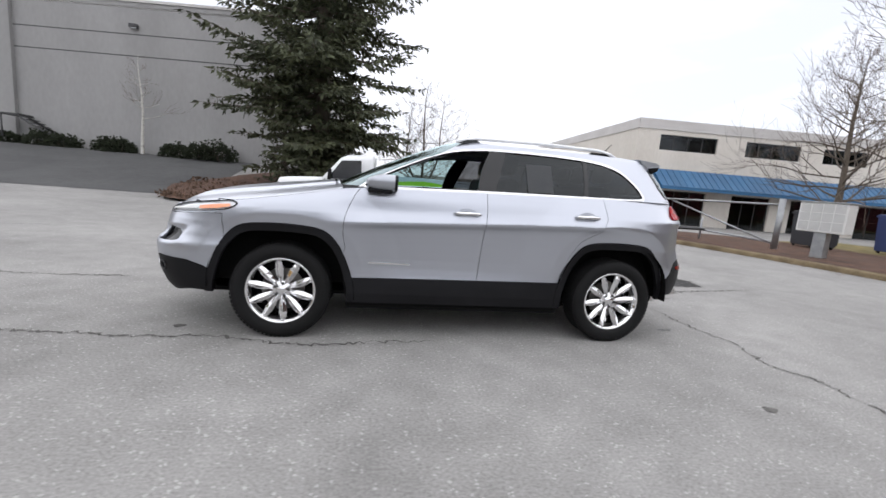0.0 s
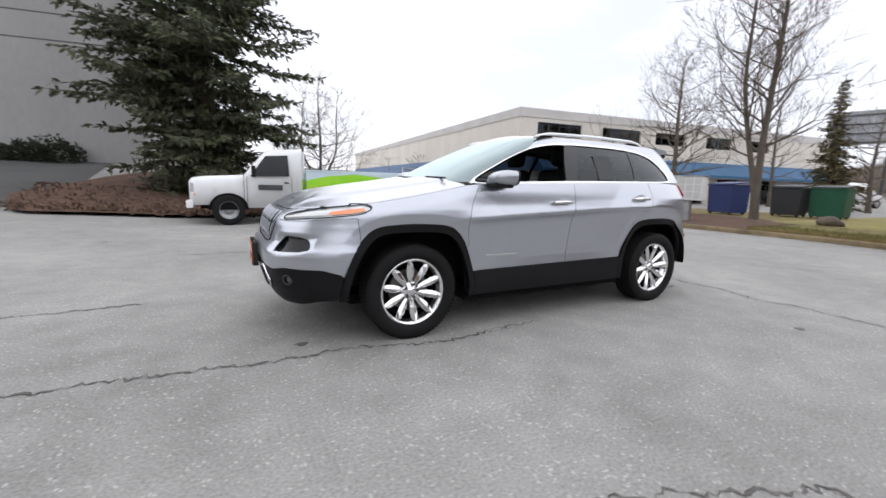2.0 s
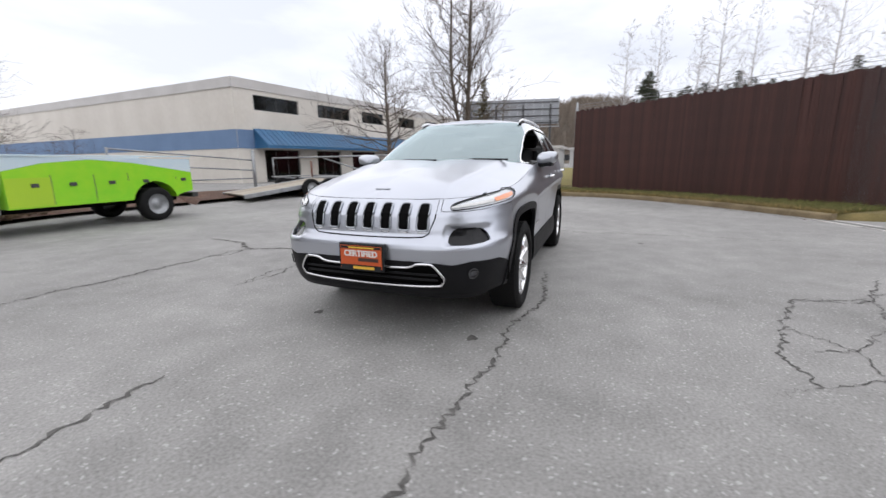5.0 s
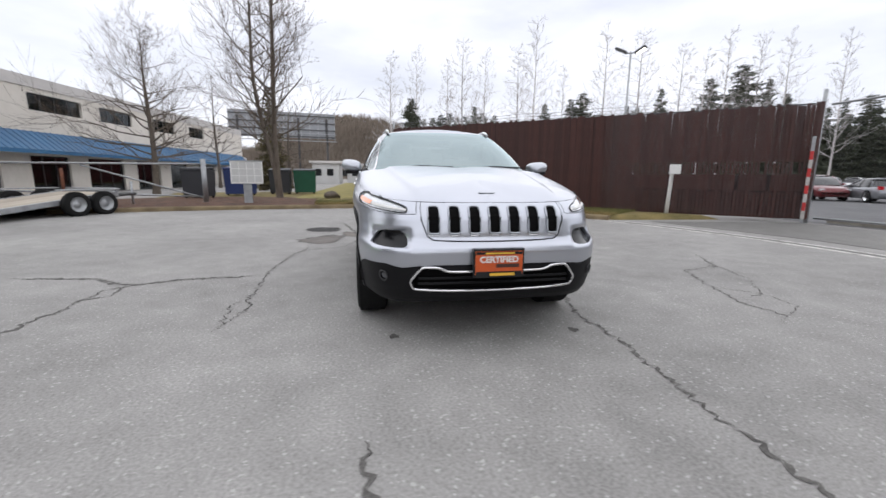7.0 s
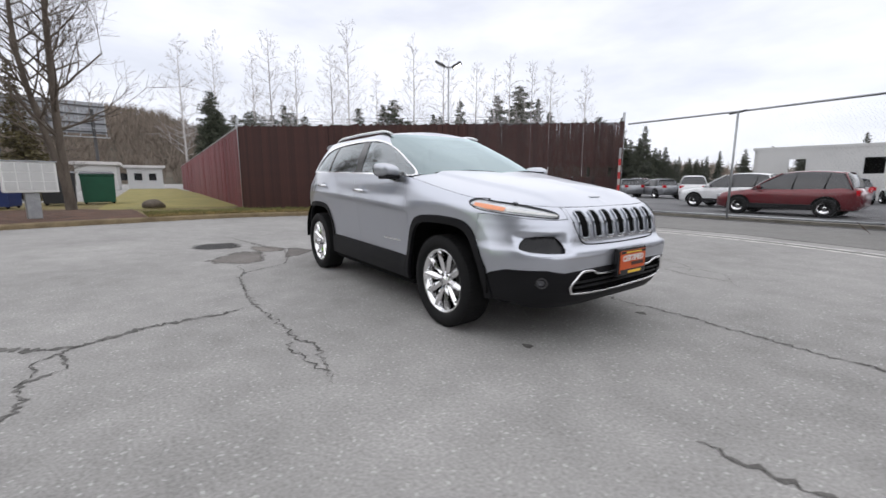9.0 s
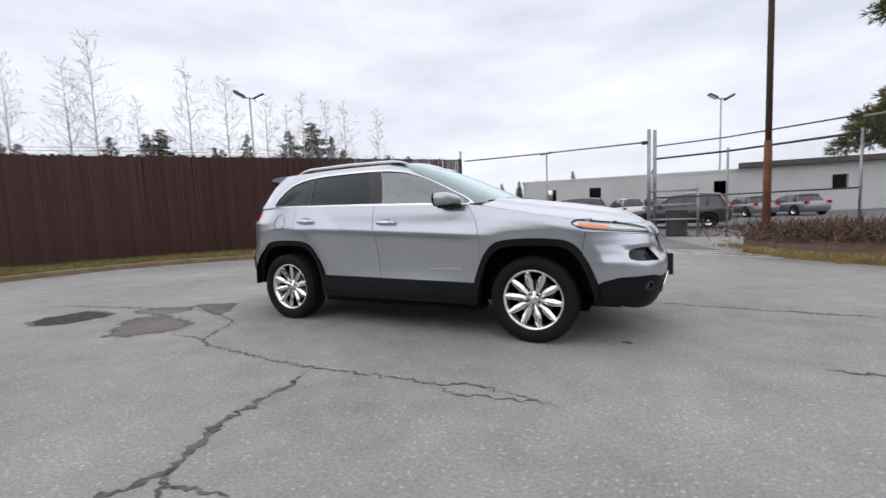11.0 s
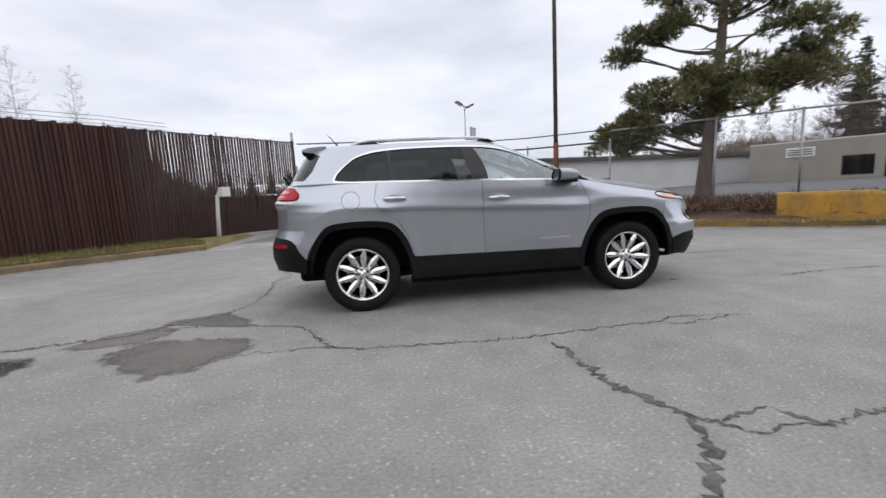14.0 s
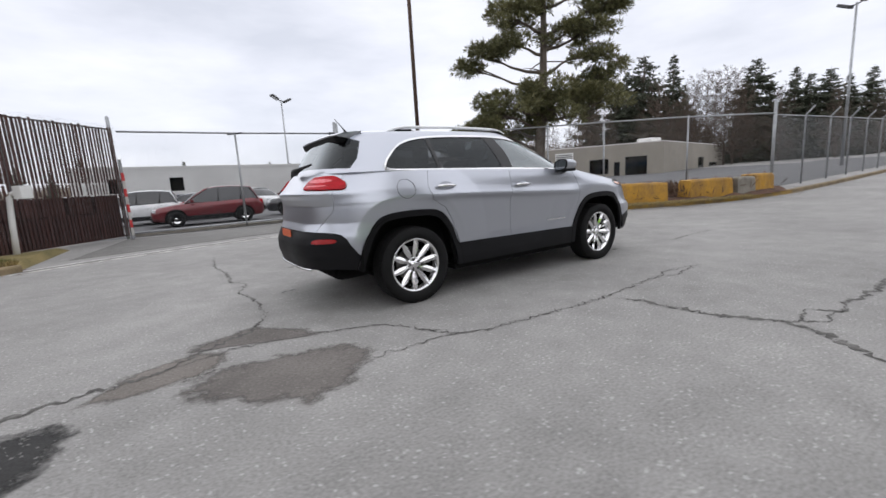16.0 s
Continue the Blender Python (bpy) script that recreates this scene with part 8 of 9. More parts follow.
def bare_tree(x, y, h, r, seed, leaders=((0, 0),), z=0.0, limbs=26, reach=0.30, droop=0.25, label="", bark=None, twig=None, low=0.22, depth=2, split=3, name="bare_tree", group="", thick=0.0):
    """A leafless tree: one or more straight leaders with limbs all the way up."""
    rnd = random.Random(seed)
    t_ob = thing(name, Matrix.Translation((x, y, z)), label, "tree", group)
    bt, bw = bmesh.new(), bmesh.new()
    for li, (ox, oy) in enumerate(leaders):
        hh = h * (1 - 0.08 * li)
        pts, rad = [], []
        for i in range(13):
            t = i / 12
            pts.append(Vector((ox * ease(0, 0.5, t) + 0.10 * math.sin(t * 7 + seed + li) * t, oy * ease(0, 0.5, t) + 0.08 * math.cos(t * 6 + seed), hh * t)))
            rad.append(max(0.012, r * (1 - t) ** 0.8 * (0.8 if li else 1) + (0.25 * r if i == 0 else 0)))
        tube(bt, pts, rad, 9, cap=False)
        for k in range(limbs):
            t = low + (0.97 - low) * (k + rnd.random()) / limbs
            i = min(int(t * 12), 11)
            p = pts[i].lerp(pts[i + 1], t * 12 - i)
            a = k * 2.4 + rnd.uniform(-0.5, 0.5)
            L = h * reach * (1 - t * 0.82) * rnd.uniform(0.6, 1.1)
            d = Vector((math.cos(a), math.sin(a), rnd.uniform(0.15, 0.75) - droop * (1 - t)))
            grow(bt, bw, p, d, L, max(0.010, rad[i] * 0.38, thick), depth, rnd, up=0.16, split=split, twig_depth=max(0, depth - 1), least=max(0.004, thick * 0.6))
    part("trunk", bt, bark or BARK, t_ob, smooth=True)
    tagged(part("crown", bw, twig or TWIG, t_ob), kind="stuff")
    return t_ob


def blades(vs, fs, p, d, n, length, width, rnd, spread_=0.6, drop=0.2):
    """A tuft of n pointed blades about the way d."""
    for _ in range(n):
        v = (d + Vector((rnd.uniform(-1, 1), rnd.uniform(-1, 1), rnd.uniform(-1, 1) - drop)) * spread_).normalized()
        s = v.orthogonal().normalized()
        s.rotate(Matrix.Rotation(rnd.uniform(0, math.tau), 3, v))
        L = length * rnd.uniform(0.6, 1.2)
        i = len(vs)
        vs += [p - s * width * 0.4, p + v * L * 0.5 + s * width, p + v * L, p + v * L * 0.5 - s * width]
        fs.append((i, i + 1, i + 2, i + 3))


def spruce(x, y, h, r, seed, z=0.0, whorls=40, per=9, label="", skip=0.0, first=0.05, needle=None, name="spruce_tree", group="", dense=1.0, tuft=0.30, shape=None, wild=0.25):
    rnd = random.Random(seed)
    t_ob = thing(name, Matrix.Translation((x, y, z)), label, "tree", group)
    bt = bmesh.new()
    tube(bt, [(0, 0, 0), (0.05, 0, h * 0.3), (0, 0.06, h * 0.7), (0, 0, h)], [h * 0.022, h * 0.017, h * 0.008, 0.01], 9, cap=False)
    vs, fs = [], []
    for w in range(whorls):
        t = first + (0.985 - first) * w / whorls
        zc = h * t
        Lmax = r * (np.interp(t, *shape) if shape else (1 - t) ** 0.95) * (1 - wild + wild * math.sin(w * 1.7 + seed)) + 0.15
        for k in range(per):
            if rnd.random() < skip:
                continue
            a = rnd.uniform(0, math.tau)
            L = Lmax * rnd.uniform(0.55, 1.1)
            tilt = -0.12 - 0.25 * (1 - t) + rnd.uniform(-0.12, 0.18)
            base = Vector((0, 0, zc + rnd.uniform(-0.3, 0.3) * h / whorls))
            out = Vector((math.cos(a), math.sin(a), 0))
            tip = base + out * L + Vector((0, 0, L * tilt + 0.12 * L))
            mid = base + out * L * 0.55 + Vector((0, 0, L * tilt * 0.6))
            tube(bt, [base, mid, tip], [0.035 * L / 3 + 0.008, 0.02 * L / 3 + 0.005, 0.004], 4, cap=False)
            n_pos = max(3, int(L / 0.24 * dense))
            for j in range(n_pos):
                u = 0.12 + 0.88 * (j + rnd.random()) / n_pos
                p = base.lerp(mid, u / 0.55) if u < 0.55 else mid.lerp(tip, (u - 0.55) / 0.45)
                side = Vector((-out.y, out.x, 0)) * (1 if j % 2 else -1)
                wd = (0.42 * L * (1 - u) + 0.20)
                d = (side * 0.9 + out * 0.75 + Vector((0, 0, rnd.uniform(-0.35, 0.1)))).normalized()
                for s_ in range(max(1, int(wd / 0.22))):
                    blades(vs, fs, p + d * (s_ * 0.20), d, 3, tuft * (0.3 + 0.7 * (1 - t)), 0.045 * tuft / 0.3 * (0.45 + 0.55 * (1 - t)), rnd, 0.75, 0.35)
    part("trunk", bt, BARK, t_ob, smooth=True)
    tagged(raw("crown", vs, fs, needle or NEEDLE, t_ob), kind="stuff")
    return t_ob


spruce(-3.2, 17.0, 21.5, 5.7, 3, z=0.55, whorls=50, per=11, label="tall dark spruce with shaggy drooping boughs on a mulched island", first=0.02, skip=0.28, dense=1.2, tuft=0.42, shape=([0, 0.08, 0.18, 0.28, 0.45, 0.7, 1], [0.48, 0.60, 0.85, 1.0, 0.9, 0.5, 0.02]), wild=0.2)
spruce(-4.6, 16.0, 4.6, 2.1, 8, z=0.4, whorls=18, per=9, label="smaller dense spruce at the foot of the tall one", first=0.02)
spruce(-2.0, 19.5, 5.0, 2.4, 9, z=0.5, whorls=16, per=8, label="low dense evergreen behind the truck", first=0.02)
bare_tree(2.2, 20.5, 6.6, 0.10, 31, leaders=((0, 0), (1.0, 0.2), (-0.9, 0.3)), limbs=26, reach=0.45, low=0.06, split=3, label="leafless spreading shrub-like tree behind the spruce", z=0.2)
bare_tree(14.8, 4.67, 12.5, 0.135, 5, leaders=((0.0, 0.0), (-0.45, 0.75)), z=0.12, limbs=46, reach=0.215, low=0.17, label="tall twin-stemmed leafless street tree on the verge", depth=3, split=3, droop=-0.30)
bare_tree(21.9, 12.85, 9.2, 0.18, 14, limbs=44, reach=0.46, low=0.18, label="leafless round-crowned tree in front of the office awning", depth=3, split=3)
bare_tree(36.0, 14.0, 10.0, 0.14, 15, limbs=24, reach=0.38, low=0.2, label="leafless tree farther along the office front")
bare_tree(34.0, 7.5, 7.0, 0.16, 16, limbs=30, reach=0.36, low=0.08, label="brownish leafless tree beyond the bins")
bare_tree(-14.0, 23.6, 5.6, 0.10, 17, z=1.55, limbs=14, reach=0.30, low=0.36, label="topped white birch against the grey warehouse", bark=BIRCH, depth=2, split=2)
for i, (x, y, h) in enumerate(((13.2, 32, 3.6), (15.0, 38, 3.4), (14.8, 44, 3.8))):
    bare_tree(x, y, h, 0.05, 40 + i, limbs=14, reach=0.5, low=0.15, label="small leafless shrub beside the office side wall", group="side wall shrubs")
spruce(70.8, -7.0, 15.0, 3.3, 21, whorls=46, per=11, label="broad dark conifer behind the maroon fence", needle=FAR_FIR, dense=0.9, tuft=0.8, wild=0.12, shape=([0, 0.3, 0.6, 0.85, 1], [0.9, 1.0, 0.85, 0.5, 0.05]))
spruce(74.8, -13.0, 13.0, 3.2, 23, whorls=36, per=10, label="rounded dark conifer behind the maroon fence", needle=FAR_FIR, dense=0.8, tuft=0.8, wild=0.15, shape=([0, 0.3, 0.6, 0.85, 1], [0.9, 1.0, 0.85, 0.55, 0.05]))
spruce(29.7, 8.1, 8.0, 2.1, 22, whorls=34, per=11, label="olive-brown conical evergreen behind the big bare tree", needle=OLIVE_NEEDLE, dense=1.1, tuft=0.4)


# spreading pine with separate clouds of needles on crooked limbs
def pine(x, y, h, seed, label):
    rnd = random.Random(seed)
    t_ob = thing("pine_tree", Matrix.Translation((x, y, 0.2)), label, "tree")
    bt = bmesh.new()
    pts = [Vector(p) for p in ((0, 0, -0.2), (-0.10, -0.02, 1.2), (-0.30, -0.08, 2.6), (-0.55, -0.15, 4.3), (-0.75, -0.28, 6.3), (-0.85, -0.30, 8.3), (-0.8, -0.3, h))]
    tube(bt, pts, [0.28, 0.21, 0.19, 0.16, 0.12, 0.08, 0.02], 10, cap=False)
    side, deep = Vector((0.73, -0.68, 0)), Vector((-0.68, -0.73, 0))
    # clouds: across the crown, into it, height, half width, half depth, half height
    clouds = [(3.1, -0.3, 2.55, 0.80, 0.9, 0.28), (2.3, -0.3, 3.0, 1.0, 1.1, 0.38), (1.5, -0.2, 3.5, 1.0, 1.2, 0.42), (0.6, -0.5, 4.0, 1.0, 1.2, 0.50), (-0.3, -0.3, 4.3, 1.0, 1.1, 0.45), (-1.2, 0.2, 4.0, 1.0, 1.1, 0.45)]
    clouds += [(1.2, 0.9, 3.0, 1.1, 1.0, 0.40), (0.2, 0.9, 3.4, 1.1, 1.0, 0.45), (-0.4, -0.9, 3.5, 1.0, 0.8, 0.40), (-1.9, 0.8, 4.6, 0.9, 1.0, 0.50), (-2.6, 0.6, 5.0, 0.7, 0.8, 0.45)]
    clouds += [(2.3, 0.2, 5.9, 0.75, 0.9, 0.36), (1.3, 0.1, 6.2, 0.9, 1.0, 0.35), (2.7, 0.2, 5.5, 0.45, 0.6, 0.20), (1.2, -0.3, 7.0, 0.9, 1.0, 0.40), (0.4, 0.0, 7.4, 0.7, 0.8, 0.35), (-0.9, 0.2, 6.4, 0.8, 0.9, 0.28), (-1.9, 0.2, 6.6, 0.8, 0.9, 0.30)]
    clouds += [(0.0, 0.2, 8.4, 1.2, 1.2, 0.5), (-1.5, 0.4, 8.0, 1.0, 1.0, 0.40), (1.3, 0.6, 8.4, 0.9, 0.9, 0.40), (0.1, 0.0, 9.4, 0.9, 0.9, 0.45), (-2.7, 0.1, 7.4, 0.6, 0.7, 0.25)]
    clouds += [(-1.7, 0.0, 5.6, 0.7, 0.8, 0.32), (-2.4, 0.3, 4.1, 0.9, 0.9, 0.42), (3.3, 0.0, 3.0, 0.6, 0.8, 0.26), (2.6, 0.4, 2.5, 0.8, 0.8, 0.28), (1.9, 0.1, 4.2, 0.7, 0.9, 0.3), (-2.2, 0.2, 7.2, 0.7, 0.8, 0.3)]
    vs, fs = [], []
    for L, D, z, rw, rd, rz in clouds:
        c = side * L + deep * D + Vector((-0.6, -0.2, z - 0.2))
        zb = max(1.7, z - 0.35 * abs(L) - 0.3)
        i = min(max(j for j in range(len(pts)) if pts[j].z <= zb), len(pts) - 2)
        base = pts[i].lerp(pts[i + 1], (zb - pts[i].z) / (pts[i + 1].z - pts[i].z))
        mid = base.lerp(c, 0.5) + Vector((rnd.uniform(-0.2, 0.2), rnd.uniform(-0.2, 0.2), rnd.uniform(-0.25, 0.1)))
        tube(bt, [base, base.lerp(mid, 0.5) + Vector((0, 0, -0.06)), mid, mid.lerp(c, 0.6) + Vector((0, 0, 0.05)), c], [0.075, 0.06, 0.045, 0.03, 0.012], 6, cap=False)
        for b in range(int(5 + 6 * rw * rd)):
            a, k = rnd.uniform(0, math.tau), rnd.random() ** 0.5
            q = c + side * (rw * k * math.cos(a)) + deep * (rd * k * math.sin(a)) + Vector((0, 0, rz * rnd.uniform(-0.8, 0.8) - 0.25 * rz * k * k))
            tube(bt, [mid.lerp(c, rnd.uniform(0.2, 0.9)), q.lerp(c, 0.4) + Vector((0, 0, -0.08)), q], [0.020, 0.013, 0.005], 4, cap=False)
            R = rnd.uniform(0.26, 0.46)
            for _ in range(int(190 * R)):
                d = Vector((rnd.gauss(0, 1), rnd.gauss(0, 1), rnd.gauss(0, 1))).normalized()
                p = q + Vector((d.x * R, d.y * R, d.z * R * 0.55)) * rnd.uniform(0.35, 1.05)
                blades(vs, fs, p, (d + Vector((0, 0, 0.45))).normalized(), 6, 0.20, 0.0135, rnd, 0.7, -0.1)
    for k in range(16):
        zb = rnd.uniform(1.9, 8.5)
        i = min(max(j for j in range(len(pts)) if pts[j].z <= zb), len(pts) - 2)
        base = pts[i].lerp(pts[i + 1], (zb - pts[i].z) / (pts[i + 1].z - pts[i].z))
        d = Vector((rnd.uniform(-1, 1), rnd.uniform(-1, 1), rnd.uniform(-0.35, 0.25)))
        tube(bt, [base, base + d * 0.6, base + d * 1.2 + Vector((0, 0, rnd.uniform(-0.3, 0.1)))], [0.03, 0.02, 0.006], 4, cap=False)
    part("trunk", bt, BARK, t_ob, smooth=True)
    tagged(raw("crown", vs, fs, PINE_NEEDLE, t_ob), kind="stuff")
    return t_ob


pine(-9.0, -7.35, 11.0, 6, "broad pine with separate clouds of needles above the barrier blocks")

# far firs and bare poplars along the south and west
fir_models = [spruce(0, 0, 20, 4.7, 50 + k, whorls=40, per=9, label="dark fir in the far tree line", needle=FAR_FIR, dense=0.6, tuft=1.15, name="fir_tree", group="far firs", first=0.04, wild=0.3, skip=0.08, shape=([0, 0.15, 0.35, 0.6, 0.8, 1], [[0.9, 1.0, 0.85, 0.55, 0.3, 0.03], [0.8, 0.95, 1.0, 0.8, 0.45, 0.05], [0.7, 0.9, 0.8, 0.75, 0.5, 0.1], [0.5, 0.75, 0.95, 1.0, 0.8, 0.2]][k])) for k in range(4)]
FIRS = [(93, -24, 18), (87, -39, 18), (85, -44, 19), (83, -46, 20), (79, -54, 17), (75, -59, 20), (69, -65, 21), (66, -69, 23), (63, -72, 20), (61, -74, 17), (58, -76, 14)]
rng = random.Random(5)
first_used = set()


def plant(models, i, x, y, h, base_h):
    m = models[i % len(models)]
    s = h / base_h
    mm = Matrix.Translation((x, y, 0)) @ Matrix.Rotation(rng.uniform(0, 6), 4, "Z") @ Matrix.Diagonal((s * rng.uniform(0.85, 1.15), s * rng.uniform(0.85, 1.15), s, 1))
    if id(m) not in first_used:
        first_used.add(id(m))
        m.matrix_world = mm
    else:
        c = copy_thing(m, mm)
        c.scale = mm.to_scale()


for i, (x, y, h) in enumerate(FIRS):
    plant(fir_models, i, x, y, h, 20)
for i in range(110):
    a = radians(-7 - 62 * i / 109)
    d = 118 + rng.uniform(-8, 16)
    plant(fir_models, i, d * math.cos(a), d * math.sin(a), rng.uniform(12.0, 18.5) * float(np.interp(-math.degrees(a), [58, 61, 63, 66, 69], [1.05, 0.95, 0.7, 0.48, 0.42])), 20)
for i, (bearing, h) in enumerate(((36.5, 22), (33.8, 19), (32.5, 21), (30.7, 23.5), (27.6, 22.8), (26.4, 17), (20.6, 17), (19.9, 19.5), (18.6, 15.5), (16.6, 17), (15.4, 15.5), (14.0, 15.8), (12.6, 14.5), (12.2, 12.5), (11.0, 15), (9.4, 13.5), (8.0, 14.5), (6.0, 13.5), (4.2, 14.5), (2.4, 13), (0.5, 14), (-1.5, 13))):
    a = radians(bearing)
    plant(fir_models, i, 3.2 - 95 * math.cos(a), 4.1 - 95 * math.sin(a), h, 20)
for i in range(40):
    plant(fir_models, i, -100 - rng.uniform(0, 14), -90 + i * 2.9, rng.uniform(8.5, 13.5), 20)
for i in range(22):
    a = radians(-70 - 50 * i / 21)
    d = 150 + rng.uniform(-6, 20)
    plant(fir_models, i, d * math.cos(a), d * math.sin(a), rng.uniform(9, 14), 20)

bare_models = [bare_tree(0, 0, 26, 0.20, 70 + k, limbs=46, reach=0.19, droop=0.0, low=0.2, depth=2, split=2, thick=0.032, label="tall thin leafless tree in the far tree line", bark=HAZED_TWIG, twig=HAZED_TWIG, name="poplar_tree", group="far bare trees") for k in range(3)]
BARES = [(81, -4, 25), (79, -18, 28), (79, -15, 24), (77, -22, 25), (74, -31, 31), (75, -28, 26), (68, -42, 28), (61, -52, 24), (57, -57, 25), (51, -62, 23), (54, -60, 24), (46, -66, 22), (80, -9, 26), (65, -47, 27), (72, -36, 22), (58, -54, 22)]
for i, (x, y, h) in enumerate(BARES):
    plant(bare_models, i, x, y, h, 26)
brown_models = [bare_tree(0, 0, 26, 0.22, 80 + k, limbs=64, reach=0.27, droop=0.0, low=0.10, depth=2, split=3, thick=0.045, label="brownish dense leafless tree before the far firs", bark=BROWN_TWIG, twig=BROWN_TWIG, name="bare_tree", group="far brown trees") for k in range(2)]
for i, (bearing, h) in enumerate(((38, 14), (35, 15), (29, 16), (26.0, 14), (25.3, 15.5), (24.2, 16.5), (23.3, 15), (22.4, 16.5), (21.6, 15.5), (17.6, 12), (13.2, 11), (10, 11), (6.8, 11), (3.3, 11))):
    a = radians(bearing)
    plant(brown_models, i, 3.2 - 84 * math.cos(a), 4.1 - 84 * math.sin(a), h, 26)
for i in range(20):
    a = radians(-132 - 46 * i / 19)
    d = 92 + rng.uniform(-6, 10)
    plant(brown_models, i, d * math.cos(a), d * math.sin(a), rng.uniform(10, 15), 26)
# leafless woods on the hillsides
rnd = random.Random(77)
vs, fs = [], []
for i in range(15000):
    a = rnd.gauss(0.03, 0.33) if i % 2 else rnd.uniform(-3.3, 0.3)
    k = rnd.random() ** 0.8 * 2.0
    i0 = min(int(k), 1)
    col = int((a % math.tau) / math.tau * N) * 4
    p = Vector(hv[col + i0]).lerp(Vector(hv[col + i0 + 1]), k - i0)
    side = Vector((-math.sin(a), math.cos(a), 0))
    blades(vs, fs, p + side * rnd.uniform(-4, 4), Vector((0, 0, 1)), 7, rnd.uniform(2.5, 6), rnd.uniform(0.06, 0.16), rnd, 0.55, -0.3)
tagged(raw("far_woods", vs, fs, WOODS), "brown leafless woods on the far hillside", "woods", kind="stuff")


# ---- hedges, brush, steps by the warehouse ----
def leaf_mound(name, x, y, z, rx, ry, rz, n, material, label, category, seed, leaf=0.09):
    rnd = random.Random(seed)
    ob = thing(name, Matrix.Translation((x, y, z)), label, category)
    vs, fs = [], []
    for _ in range(n):
        a, b = rnd.uniform(0, math.tau), math.acos(rnd.uniform(0, 1))
        k = rnd.uniform(0.72, 1.04) * (1 + 0.15 * math.sin(3 * a + seed) + 0.1 * math.sin(5 * a))
        d = Vector((math.sin(b) * math.cos(a), math.sin(b) * math.sin(a), math.cos(b)))
        blades(vs, fs, Vector((d.x * rx * k, d.y * ry * k, d.z * rz * k)), d, 3, leaf, leaf * 0.3, rnd, 0.9, 0)
    tagged(raw("foliage", vs, fs, material, ob), kind="stuff")
    bm = bmesh.new()
    for k in range(7):
        a = k * 0.9
        tube(bm, [(0, 0, 0), (rx * 0.6 * math.cos(a), ry * 0.6 * math.sin(a), rz * 0.7)], [0.03, 0.01], 4)
    part("stems", bm, BARK, ob)
    return ob


for i, (x, rx, rz) in enumerate(((-21.6, 0.9, 0.6), (-19.6, 1.0, 0.85), (-18.5, 0.9, 0.7), (-15.9, 0.75, 0.75), (-15.2, 0.8, 0.7), (-12.0, 0.8, 0.75), (-10.6, 0.9, 0.85), (-9.6, 1.0, 1.0))):
    leaf_mound("hedge_bush", x, 25.62 - 0.165 * (x + 21.3) - 0.95, 1.62, rx, 0.6, rz, 700, HEDGE, "clipped dark hedge bush against the warehouse wall", "bush", 80 + i, 0.14)
stairs = thing("outside_stairs", label="dark metal stairs descending along the warehouse wall", category="stairs")
for k in range(10):
    part("step", boxed(-20.6 + k * 0.26, 24.2, 3.2 - k * 0.165, -20.3 + k * 0.26, 24.95, 3.24 - k * 0.165), DARK_STEEL, stairs)
part("landing", boxed(-21.58, 24.2, 3.26, -20.6, 25.3, 3.36), DARK_STEEL, stairs)
for y in (24.22, 24.94):
    pipe(stairs, "stringer", [(-20.6, y, 3.2), (-18.0, y, 1.6)], 0.06, DARK_STEEL, 6)
pipe(stairs, "landing_leg", [(-21.5, 24.25, 1.5), (-21.5, 24.25, 3.3)], 0.05, DARK_STEEL, 6)
wall_lamp = thing("wall_lamp", label="small dark floodlight fixed to the warehouse wall", category="lamp")
part("housing", boxed(-14.9, 24.25, 8.8, -14.45, 24.56, 9.03, 0.03), DARK_STEEL, wall_lamp)
part("lens", boxed(-14.85, 24.26, 8.785, -14.5, 24.5, 8.798), LAMP_CLEAR, wall_lamp)

rnd = random.Random(12)
vs, fs = [], []
BRUSH_LINE = smooth_line([(-4.9, -7.4), (-6.4, -6.2), (-7.9, -5.3), (-9.2, -4.4), (-10.6, -3.6), (-12.4, -2.7)], 10)
for _ in range(5200):
    p = BRUSH_LINE[rnd.randrange(len(BRUSH_LINE))]
    q = Vector((p[0] + rnd.gauss(0, 0.75), p[1] + rnd.gauss(0, 0.65), 0.18))
    d = Vector((rnd.uniform(-1, 1), rnd.uniform(-1, 1), rnd.uniform(0.4, 1.4))).normalized()
    blades(vs, fs, q + Vector((0, 0, rnd.uniform(0, 0.28))), d, 2, 0.30, 0.012, rnd, 0.7, 0)
tagged(raw("dead_brush", vs, fs, BRUSH), "tangle of reddish-brown dead brush in the bed", "brush", kind="stuff")


# ---- grass and litter along the verge ----
def grass(name, line, width, n, material, label, seed, h=0.12, out=0.15, z=0.12):
    rnd = random.Random(seed)
    ln = smooth_line(line, 12)
    vs, fs = [], []
    for _ in range(n):
        i = rnd.randrange(len(ln) - 1)
        t = rnd.random()
        p = ln[i] * (1 - t) + ln[i + 1] * t
        d = ln[i + 1] - ln[i]
        d /= np.linalg.norm(d)
        o = out + abs(rnd.gauss(0, width))
        q = Vector((p[0] - d[1] * o, p[1] + d[0] * o, z))
        blades(vs, fs, q, Vector((rnd.uniform(-0.5, 0.5), rnd.uniform(-0.5, 0.5), 1)), 2, h, 0.006, rnd, 0.45, -0.2)
    return tagged(raw(name, vs, fs, material), label, "grass", kind="stuff")


EAST = KERB_EAST[3:]
grass("grass", EAST, 0.8, 9000, GRASS, "tufts of green grass along the kerb", 1)
grass("grass", EAST, 0.40, 11000, DRY_GRASS, "dry yellow grass spilling over the kerb", 2, h=0.10, out=0.08)
